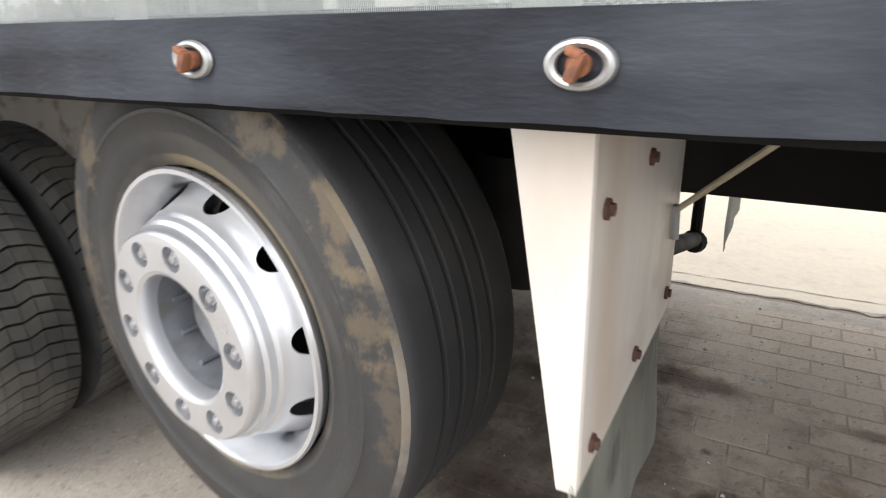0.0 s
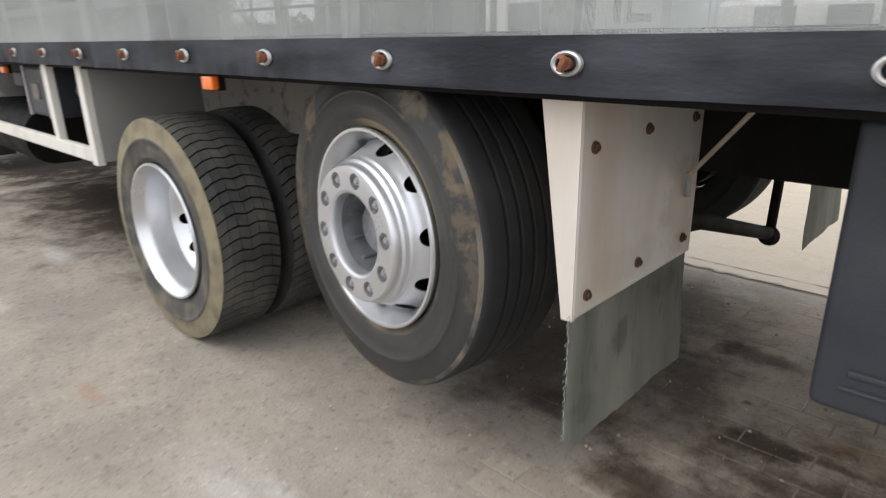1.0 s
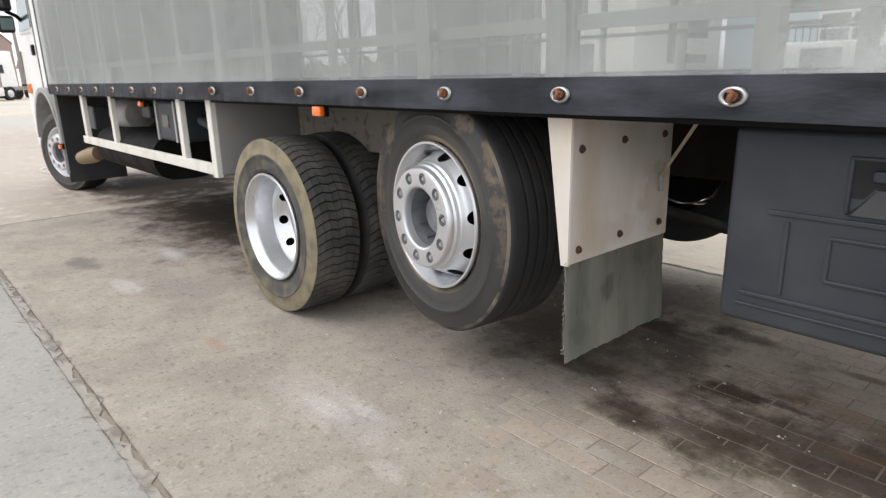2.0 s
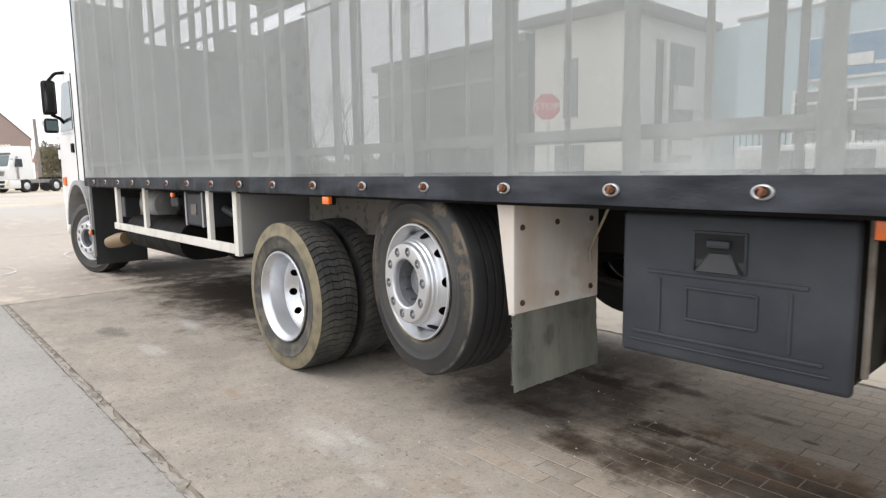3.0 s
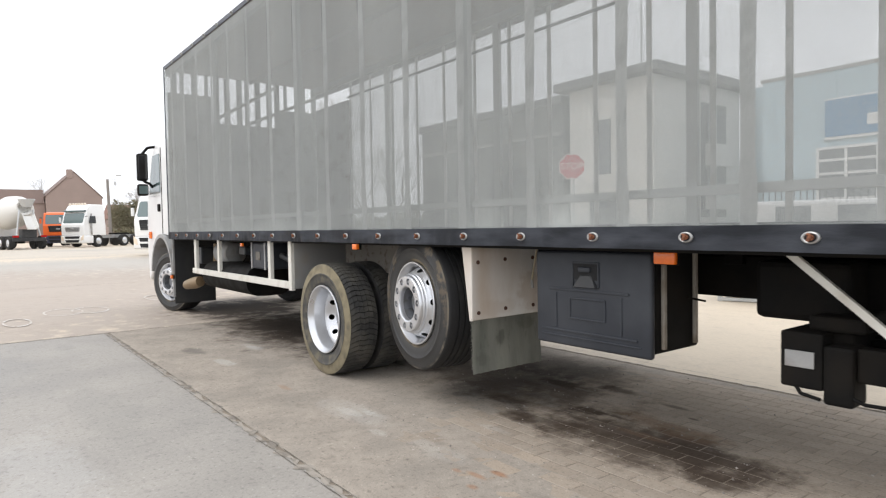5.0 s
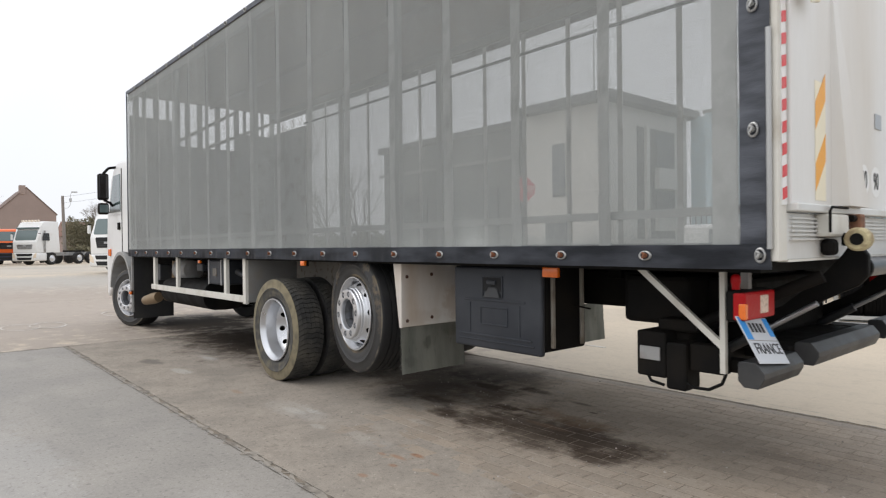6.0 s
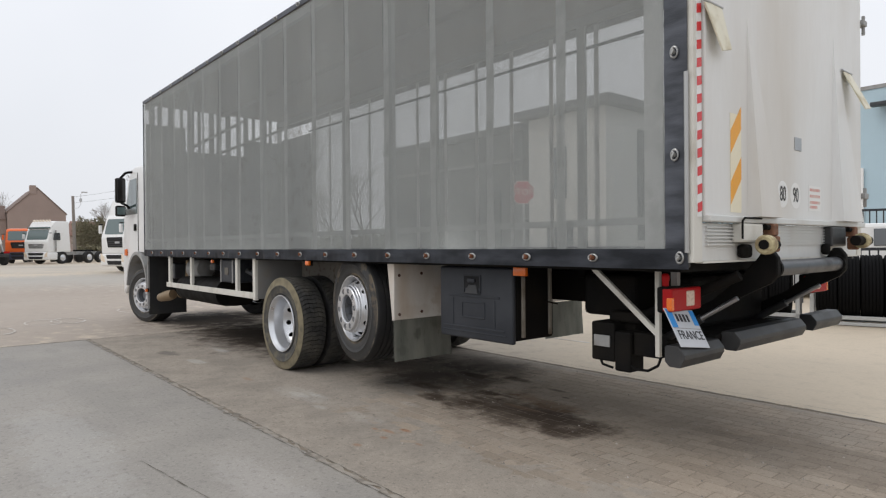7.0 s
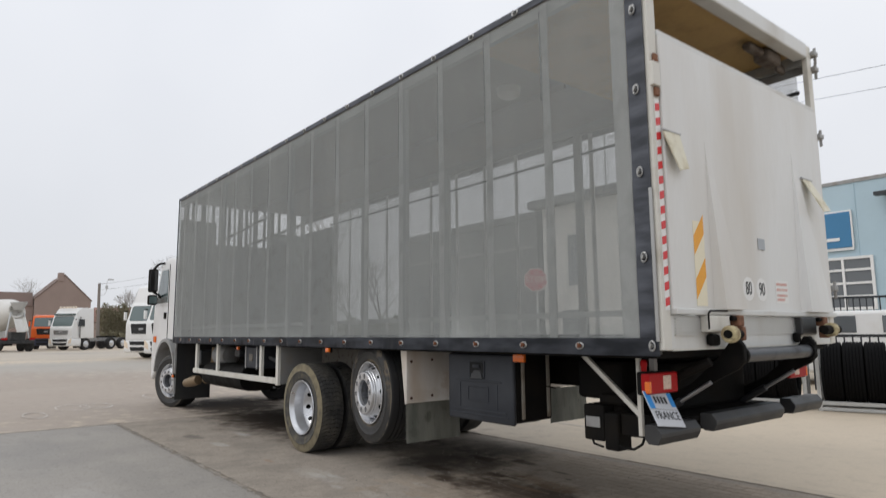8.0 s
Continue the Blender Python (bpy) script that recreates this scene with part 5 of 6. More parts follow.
part("pack_pump", boxes((-0.574, -0.46, 0.305, 0.455, 0.525, 0.77), bevel=0.015), M_BLACK, pw)
part("pack_lid", boxes((-0.66, -0.44, 0.375, 0.75, 0.816, 0.88), bevel=0.015), M_BLACK, pw)
bm = bmesh.new()
tube(bm, [(-0.70, 0.33, 0.60), (-0.66, 0.31, 0.555), (-0.58, 0.30, 0.545)], 0.008, 8)
part("hose", bm, M_BLACK, truck)
bm = bmesh.new()
tube(bm, [(-0.47, 0.32, 0.57), (-0.42, 0.31, 0.555), (-0.34, 0.30, 0.56), (-0.27, 0.29, 0.60), (-0.25, 0.29, 0.65)], 0.008, 8)
part("hose", bm, M_BLACK, truck)

# rear bumper sections with chamfered ends
for x0, y0, y1, z in ((-0.03, 0.045, 0.475, 0.712), (-0.03, 0.665, 1.63, 0.730), (-0.03, 1.81, 2.31, 0.742)):
    bm = bmesh.new()
    prism(bm, [(x0 - 0.055, z - 0.030), (x0 - 0.030, z - 0.056), (x0 + 0.032, z - 0.056), (x0 + 0.056, z - 0.012), (x0 + 0.056, z + 0.012), (x0 + 0.022, z + 0.054), (x0 - 0.045, z + 0.054), (x0 - 0.055, z + 0.044)], "y", y0, y1)
    bmesh.ops.bevel(bm, geom=bm.edges[:], offset=0.0025, segments=1, affect="EDGES")
    part("bumper_section", bm, M_BUMPER, truck, "charcoal faceted bumper section")
part("bumper_deck", boxes((-0.50, -0.086, 0.60, 1.62, 0.735, 0.765), bevel=0.006), M_BLACK, truck, "black top plate behind the bumper")
part("bumper_stay", boxes((-0.48, -0.095, 0.74, 0.9, 0.67, 0.74), (-0.48, -0.095, 1.5, 1.66, 0.67, 0.74), (-0.48, -0.095, 1.88, 2.04, 0.67, 0.74), (-0.48, -0.095, 0.40, 0.50, 0.64, 0.70), (-0.49, -0.36, 0.39, 2.2, 0.63, 0.71)), M_BLACK, truck)

# lamp post, strut, tail lamp, plate
part("lamp_post", boxes((-0.255, -0.227, 0.235, 0.262, 0.66, 1.16), bevel=0.003), M_STEELW, truck, "off-white hanger post")
bm = bmesh.new()
prism(bm, [(-0.725, 1.165), (-0.678, 1.165), (-0.255, 0.812), (-0.255, 0.772)], "y", 0.245, 0.27)
part("diagonal_strut", bm, M_STEELW, truck, "off-white diagonal strut")
part("lamp_hanger", boxes((-0.15, -0.115, 0.225, 0.26, 1.066, 1.17)), M_TANK, truck)
for y0, s in ((0.11, 1), (2.02, -1)):
    lampb = part("tail_lamp", boxes((-0.165, -0.088, y0 - 0.008, y0 + 0.30, 0.925, 1.065), bevel=0.012), M_BLACK, truck, "red and amber tail lamp")
    ya = (y0 - 0.014, y0 + 0.016) if s > 0 else (y0 + 0.276, y0 + 0.306)
    yc = y0 + 0.14 if s > 0 else y0 + 0.065
    part("lens_red", boxes((-0.13, -0.074, y0 - 0.012, y0 + 0.304, 0.933, 1.057), bevel=0.01), M_RED, lampb)
    part("lens_amber", boxes((-0.104, -0.072, *ya, 0.938, 1.010), bevel=0.006), M_AMBER, lampb)
    part("lens_clear", boxes((-0.09, -0.070, yc, yc + 0.085, 0.955, 1.04), bevel=0.006), M_REVERSE, lampb)
bm = bmesh.new()
lathe(bm, [(0.0, 1.068), (0.017, 1.068), (0.018, 1.095), (0.021, 1.10), (0.020, 1.125), (0.012, 1.135), (0.0, 1.137)], 18, centre=(-0.135, 0.145, 0.0), axis="z")
part("corner_marker", bm, M_RED, truck, "small red marker lamp", smooth=40)
pm = Matrix.Translation((-0.040, 0.190, 0.846)) @ Matrix.Rotation(radians(-32), 4, "Y") @ Matrix.Rotation(radians(-8), 4, "X") @ Matrix.Scale(0.9, 4)
bm = bmesh.new()
box(bm, -0.003, 0.003, -0.145, 0.145, -0.125, 0.125, bevel=0.0015)
bm.transform(pm)
plate = part("plate", bm, M_PLATE, truck, "white plate with a blue band and black letters")
for ya, yb, za in ((-0.142, -0.085, 0.0), (0.095, 0.142, 0.02)):
    bm = bmesh.new()
    box(bm, 0.0032, 0.0042, ya, yb, za, 0.12)
    bm.transform(pm)
    part("blue_band", bm, M_BLUE, plate)
for k in range(4):
    bm = bmesh.new()
    box(bm, 0.0044, 0.0052, -0.068 + 0.036 * k, -0.046 + 0.036 * k, 0.04, 0.09)
    bm.transform(pm)
    part("printed_bar", bm, M_INK, plate)
bm = bmesh.new()
box(bm, 0.0032, 0.0036, -0.14, 0.14, -0.006, -0.002)
bm.transform(pm)
part("seam", bm, M_TANK, plate)
writing("letters", "FRANCE", 0.070, M_INK, plate, pm @ Matrix.Translation((0.0046, 0.005, -0.05)) @ Matrix.Rotation(radians(90), 4, "Z") @ Matrix.Rotation(radians(90), 4, "X") @ Matrix.Diagonal((0.95, 1.15, 1, 1)))


# ---- the yard behind ----
M_BLUEWALL = mat("pale_blue_cladding", (0.42, 0.55, 0.62), 0.5, var=0.04, scale=1.2, fine=8, bump=0.05)
M_SIGN = mat("blue_sign_sheet", (0.05, 0.20, 0.38), 0.4, var=0.05, scale=2, bump=0.03)
M_PLASTER = mat("white_plaster", (0.68, 0.67, 0.64), 0.8, var=0.05, scale=0.8, fine=15, bump=0.15, dirt=(0.50, 0.48, 0.44), dirt_scale=0.5, dirt_at=(0.5, 0.75), dirt_max=0.4)
M_ROOFDK = mat("dark_roof_edge", (0.10, 0.10, 0.105), 0.6, var=0.1, scale=1, bump=0.1)
M_HALL = mat("dark_hall_cladding", (0.11, 0.11, 0.11), 0.6, var=0.12, scale=0.6, fine=6, bump=0.1)
M_BRICKWALL = mat("brown_brickwork", (0.30, 0.232, 0.205), 0.85, var=0.14, scale=0.7, fine=9, bump=0.3)
M_TILES = mat("dark_roof_tiles", (0.17, 0.12, 0.10), 0.8, var=0.15, scale=0.9, fine=10, bump=0.3)
M_REDTILES = mat("red_roof_tiles", (0.27, 0.16, 0.13), 0.8, var=0.15, scale=0.9, fine=10, bump=0.3)
M_BARK = mat("grey_bark", (0.22, 0.195, 0.175), 0.9, var=0.2, scale=5, bump=0.4)
M_HEDGE = mat("hedge_leaves", (0.17, 0.155, 0.095), 0.8, var=0.3, scale=3, bump=0.3, island=0.35)
M_GALV = mat("galvanised_rack", (0.50, 0.51, 0.51), 0.45, 0.4, var=0.1, scale=6, bump=0.05)
M_FENCE = plain("black_railing", (0.02, 0.022, 0.026), 0.5)
M_ORANGE = mat("orange_truck_paint", (0.75, 0.13, 0.02), 0.35, var=0.05, scale=3, bump=0.03)
M_NAVY = mat("navy_trim", (0.03, 0.035, 0.07), 0.4, var=0.05, scale=3, bump=0.03)
M_STOP = mat("red_sign_face", (0.50, 0.03, 0.04), 0.4, var=0.05, scale=5, bump=0.02)
M_CONCPOLE = mat("weathered_pole", (0.24, 0.22, 0.20), 0.85, var=0.12, scale=4, bump=0.2)


def window_unit(parent, x0, x1, z0, z1, y, nx, nz, wall=0.12, frame_mat=None, sign=-1):
    """A window in a wall that faces -y (sign -1): frame, bars and panes."""
    fm = frame_mat or M_WHITE
    t = 0.09
    s = sign
    bm = bmesh.new()
    ya, yb = sorted((y + s * 0.02, y + s * 0.10))
    box(bm, x0, x1, ya, yb, z0, z0 + t)
    box(bm, x0, x1, ya, yb, z1 - t, z1)
    box(bm, x0, x0 + t, ya, yb, z0 + t, z1 - t)
    box(bm, x1 - t, x1, ya, yb, z0 + t, z1 - t)
    for k in range(1, nx):
        x = x0 + (x1 - x0) * k / nx
        box(bm, x - 0.04, x + 0.04, ya, yb - 0.01, z0 + t, z1 - t)
    for k in range(1, nz):
        z = z0 + (z1 - z0) * k / nz
        box(bm, x0 + t, x1 - t, ya + 0.01, yb - 0.02, z - 0.04, z + 0.04)
    w = part("window", bm, fm, parent, "")
    for i in range(nx):
        for k in range(nz):
            xa, xb = x0 + (x1 - x0) * i / nx + 0.05, x0 + (x1 - x0) * (i + 1) / nx - 0.05
            za, zb = z0 + (z1 - z0) * k / nz + 0.05, z0 + (z1 - z0) * (k + 1) / nz - 0.05
            part("pane", boxes((xa, xb, *sorted((y + s * 0.01, y + s * 0.04)), za, zb)), M_WINDOW, w)
    return w


# blue workshop building
def at_yard(x, y, z):
    """The workshop's plan, drawn at 0.73 of the size at which it was first laid out from the rear of the lorry."""
    return 2.15 + 0.73 * (x - 2.15), -3.24 + 0.73 * (y + 3.24), max(0.0, 1.3 + 0.73 * (z - 1.3))


def yard_box(x0, x1, y0, y1, z0, z1):
    (xa, ya, za), (xb, yb, zb) = at_yard(x0, y0, z0), at_yard(x1, y1, z1)
    return xa, xb, ya, yb, za, zb


blue = thing("workshop_building", (1.0, 26, 0), "pale blue clad workshop building with gridded windows", "building")
part("wall", boxes(yard_box(-16.0, 16, 31, 44, 0, 8.35)), M_BLUEWALL, blue)
part("wall", boxes((-16.4, -11.2, 30.7, 40.0, 0, 8.2)), M_BLUEWALL, blue, "pale blue wing set back beside the office")
part("roof", boxes(yard_box(-16.1, 16.1, 30.95, 44.1, 8.35, 8.52)), M_TANK, blue)
for x in (-12.6, -8.8, -5.0, -1.2, 2.6, 6.4):
    part("cladding_seam", boxes(yard_box(x, x + 0.05, 30.96, 30.999, 0, 8.35)), M_BLUEWALL, blue)
sg = part("sign_board", boxes(yard_box(-13.0, -9.0, 30.82, 30.96, 5.2, 6.95), bevel=0.02), M_SIGN, blue, "blue rectangular sign board")
part("sign_border", boxes(yard_box(-13.05, -8.95, 30.86, 30.97, 5.08, 5.2), yard_box(-13.05, -8.95, 30.86, 30.97, 6.95, 7.03), yard_box(-9.0, -8.93, 30.86, 30.97, 5.2, 6.95)), M_WHITE, sg)
part("printed_bar", boxes(yard_box(-11.2, -10.2, 30.78, 30.815, 5.6, 6.1)), M_WHITE, sg)
part("printed_bar", boxes(yard_box(-10.15, -9.5, 30.78, 30.815, 5.55, 5.7)), M_WHITE, sg)
for xa, xb in ((-13.4, -8.2), (-6.0, -1.0)):
    x0, x1, yw, _, z0, z1 = yard_box(xa, xb, 31, 32, 2.2, 4.75)
    window_unit(blue, x0, x1, z0, z1, yw, 4, 4)
part("wall_lamp", boxes(yard_box(-7.6, -7.0, 30.4, 30.99, 7.55, 7.62), yard_box(-7.75, -6.85, 30.2, 30.6, 7.42, 7.6), bevel=0.015), M_DARKPAINT, blue, "grey flood lamp on an arm")

# white two-storey office with a broad flat roof
office = thing("office_building", (-19, 26.5, 0), "white plastered office with a broad dark flat roof", "building")
part("wall", boxes((-21.6, -16.6, 22.9, 30.6, 0, 8.1)), M_PLASTER, office)
part("roof", boxes((-22.2, -16.0, 22.3, 31.0, 8.1, 8.55), bevel=0.05), M_ROOFDK, office, "broad dark flat roof with overhang")
part("roof_upstand", boxes((-20.8, -17.2, 23.6, 30.0, 8.55, 8.85)), M_ROOFDK, office)
bm = bmesh.new()
rod(bm, (-18.0, 24.0, 8.85), (-18.0, 24.0, 12.5), 0.05, 8, 0.035)
part("cable_mast", bm, M_GALV, office, smooth=40)
# flat panel on the wall; its dark colour paints the recess's shade
part("loggia", boxes((-16.61, -16.55, 25.6, 29.2, 1.5, 7.2)), M_HALL, office, "flat dark panel for the shade in a recessed balcony")
for z0, z1 in ((1.9, 2.6), (4.1, 5.2)):
    part("parapet", boxes((-16.58, -16.30, 27.2, 29.6, z0, z1), bevel=0.03), M_PLASTER, office, "white balcony parapet")
for z0, z1 in ((2.7, 4.0), (5.3, 7.0)):
    part("window", boxes((-16.56, -16.50, 27.3, 28.9, z0, z1)), M_WINDOW, office)
part("pier", boxes((-16.58, -16.40, 26.2, 26.5, 1.5, 7.2)), M_PLASTER, office)
part("window", boxes((-19.8, -19.0, 22.84, 22.92, 3.7, 6.4)), M_WINDOW, office)
part("window", boxes((-20.3, -18.6, 22.84, 22.92, 0.3, 2.4)), M_WINDOW, office)

# dark hall
hall = thing("dark_hall", (-30, 28, 0), "long dark metal-clad hall", "building")
part("wall", boxes((-35.2, -22.3, 23.2, 40, 0, 7.7)), M_HALL, hall)
part("roof", boxes((-35.5, -22.2, 22.9, 40.3, 7.7, 8.1)), M_ROOFDK, hall)
for x in (-28.0, -34.4):
    part("roller_door", boxes((x, x + 4, 23.1, 23.2, 0, 4.5)), M_DARKPAINT, hall)
part("gutter", boxes((-35.2, -22.2, 22.75, 22.9, 6.0, 6.15)), M_TANK, hall)

# stop sign
sign = thing("stop_sign", (-11.6, 11.5, 0), "red octagonal stop sign on a grey post", "sign")
bm = bmesh.new()
rod(bm, (-11.6, 11.55, 0), (-11.6, 11.55, 3.2), 0.035, 10)
part("post", bm, M_GALV, sign)
sdir = Vector((13.2, -14.4, 0)).normalized()
sm = Matrix.Translation((-11.6, 11.5, 2.93)) @ Matrix.Rotation(math.atan2(sdir.x, -sdir.y), 4, "Z")
for rr, y0, mm, nm in ((0.36, 0.0, M_WHITETAPE, "sign_rim"), (0.335, -0.004, M_STOP, "sign_face")):
    bm = bmesh.new()
    prism(bm, [(rr * math.cos(radians(22.5 + 45 * k)) * 1.08, rr * math.sin(radians(22.5 + 45 * k)) * 1.08) for k in range(8)], "y", y0 - 0.004, y0)
    bm.transform(sm)
    part(nm, bm, mm, sign)
writing("letters", "STOP", 0.27, M_WHITETAPE, sign, sm @ Matrix.Translation((0, -0.010, 0)) @ Matrix.Rotation(radians(90), 4, "X"))

# tyre racks with standing tyres
M_STACK = mat("new_tyre_rubber", (0.005, 0.005, 0.0055), 0.85, var=0.3, scale=8, bump=0.2, spec=0.1)


def plain_tyre():
    bm = bmesh.new()
    prof = [(0.30, 0.02), (0.34, 0.0), (0.44, -0.006), (0.482, 0.004), (0.496, 0.018)]
    for y in (0.05, 0.095, 0.14, 0.185, 0.23):
        prof += [(0.50, y - 0.008), (0.488, y - 0.005), (0.488, y + 0.005), (0.50, y + 0.008)]
    prof += [(0.496, 0.262), (0.482, 0.276), (0.44, 0.286), (0.34, 0.28), (0.30, 0.26)]
    lathe(bm, prof, 40, closed=True, axis="x")
    return bm


rk = thing("tyre_rack", (-2.2, 8.1, 0), "galvanised steel rack on low feet", "rack", group="tyre racks")
rm = Matrix.Rotation(radians(17), 4, "Z")


def rack_bits(x0):
    bits = []
    for y in (-0.30, 0.30):
        bits.append(("rail", boxes((x0, x0 + 2.6, y - 0.03, y + 0.03, 0.10, 0.16), bevel=0.005)))
        bits.append(("rail", boxes((x0, x0 + 2.6, y - 0.025, y + 0.025, 0.01, 0.06), bevel=0.005)))
    for x in (x0, x0 + 2.54):
        for y in (-0.30, 0.30):
            bits.append(("post", boxes((x, x + 0.06, y - 0.03, y + 0.03, 0.0, 1.25), bevel=0.005)))
        bits.append(("cross_bar", boxes((x, x + 0.05, -0.30, 0.30, 0.62, 0.67), bevel=0.005)))
    return bits


base = Matrix.Translation((-2.31, 8.29, 0)) @ rm
for nm, bm in rack_bits(0.0):
    bm.transform(base)
    part(nm, bm, M_GALV, rk)
copy_thing(rk, Matrix.Translation(Vector((-2.2, 8.1, 0)) + rm.to_3x3() @ Vector((-2.74, 0, 0))))
me_bm = plain_tyre()
me_bm.transform(base @ Matrix.Translation((0.09, 0, 0.60)))
first = part("rack_tyre", me_bm, M_STACK, None, smooth=40)
tagged(first, "black truck tyre standing in the rack", "tyre", group="tyres in the racks")
step = rm.to_3x3() @ Vector((0.298, 0, 0))
for k in range(1, 8):
    again(first, step.x * k, step.y * k)
back = rm.to_3x3() @ Vector((-2.74, 0, 0))
for k in range(8):
    again(first, back.x + step.x * k, back.y + step.y * k)

# railing and a white caravan behind the racks
rail = thing("railing", (-2.0, 12.0, 0), "black steel railing with upright bars", "railing")
fm_ = Matrix.Translation((-7.0, 10.7, 0)) @ rm
def railing_bits(owner, m, top):
    for z in (top, top * 0.55):
        bm = boxes((0, 10, -0.03, 0.03, z, z + 0.06))
        bm.transform(m)
        part("top_rail", bm, M_FENCE, owner)
    for k in range(68):
        bm = boxes((0.15 * k, 0.15 * k + 0.03, -0.015, 0.015, 0.0, top))
        bm.transform(m)
        part("bar", bm, M_FENCE, owner)


railing_bits(rail, fm_, 1.13)
rail_far = thing("railing", (-3.0, 16.4, 0), "tall black steel railing behind the white cabin", "railing")
railing_bits(rail_far, Matrix.Translation((-8.2, 15.0, 0)) @ rm, 2.12)
car = thing("white_caravan", (-2.0, 14.2, 0), "white low cabin with a row of windows", "cabin")
fm2 = Matrix.Translation((-6.8, 12.0, 0)) @ rm
bm = boxes((0, 9, 0, 2.2, 0.3, 1.72), bevel=0.08)
bm.transform(fm2)
part("shell", bm, M_WHITE, car)
for k in range(7):
    bm = boxes((0.6 + 1.2 * k, 1.3 + 1.2 * k, -0.02, 0.02, 1.22, 1.60), bevel=0.01)
    bm.transform(fm2)
    part("window", bm, M_WINDOW, car)
for x in (1.5, 7.0):
    bm = bmesh.new()
    lathe(bm, [(0.0, 0.0), (0.3, 0.0), (0.33, 0.05), (0.33, 0.2), (0.0, 0.2)], 20, centre=(x, 0.02, 0.33))
    bm.transform(fm2)
    part("wheel", bm, M_TYRE, car)

# overhead cables


def ground_z(x):
    return float(np.interp(x, [p[0] for p in RISE], [p[1] for p in RISE]))


pole = thing("lamp_pole", (-66.0, 8.7, ground_z(-66.0)), "weathered utility pole with a street lamp arm", "utility pole")
bm = bmesh.new()
rod(bm, (-66.0, 8.80, ground_z(-66.0)), (-66.0, 8.66, 6.25), 0.16, 10, 0.12)
part("mast", bm, M_CONCPOLE, pole, smooth=40)
bm = bmesh.new()
tube(bm, [(-65.9, 8.7, 5.05), (-65.9, 9.1, 5.15), (-65.9, 9.3, 5.5), (-65.9, 9.28, 5.95)], 0.022, 6)
tube(bm, [(-65.9, 9.28, 5.95), (-65.9, 9.3, 6.45), (-65.9, 9.45, 6.62)], 0.022, 6)
part("lamp_arm", bm, M_GALV, pole)
part("lamp_head", boxes((-65.95, -65.75, 9.35, 9.85, 6.58, 6.70), bevel=0.03), M_GALV, pole)
part("insulator", boxes((-65.95, -65.8, 9.18, 9.40, 5.75, 6.05), bevel=0.03), M_GALV, pole)
for p, q, sag in (((-66.0, 8.66, 6.15), (-18.0, 24.0, 12.42), 1.4), ((-66.0, 8.66, 5.6), (-18.0, 24.0, 11.57), 1.4), ((-18.0, 24.0, 12.42), (21.2, 32.2, 11.39), 0.0), ((-18.0, 24.0, 11.57), (21.2, 32.2, 10.27), 0.0)):
    bm = bmesh.new()
    p, q = Vector(p), Vector(q)
    tube(bm, [p.lerp(q, i / 16) - Vector((0, 0, 4 * sag * (i / 16) * (1 - i / 16))) for i in range(17)], 0.009, 5)
    tagged(part("overhead_cable", bm, M_FENCE), "thin black overhead cable across the yard", "cable", group="overhead cables")
far_pole = thing("utility_pole", (21.2, 32.2, 0), "tall weathered utility pole", "utility pole")
bm = bmesh.new()
rod(bm, (21.2, 32.2, 0), (21.2, 32.2, 12.8), 0.2, 10, 0.14)
part("mast", bm, M_CONCPOLE, far_pole, smooth=40)


# ---- far side of the yard ----
def far_wheel(parent, m, x, y, z, r=0.5, w=0.3):
    bm = bmesh.new()
    s = 1 if y < 0 else -1
    lathe(bm, [(0.27, 0.02), (0.3, 0.0), (r - 0.05, 0.0), (r, 0.06), (r, w), (0.0, w)], 28)
    bm.transform(m @ Matrix.Translation((x, y, z)) @ Matrix.Rotation(0 if s > 0 else math.pi, 4, "Z"))
    wh = part("wheel", bm, M_TYRE, parent, smooth=40)
    bm = bmesh.new()
    lathe(bm, [(0.28, 0.03), (0.25, 0.05), (0.2, 0.02), (0.1, 0.0), (0.0, -0.02)], 24)
    bm.transform(m @ Matrix.Translation((x, y, z)) @ Matrix.Rotation(0 if s > 0 else math.pi, 4, "Z"))
    part("rim", bm, M_RIM, wh, smooth=40)


M_SIDEGLASS = plain("dark_side_glass", (0.02, 0.024, 0.028), 0.25)


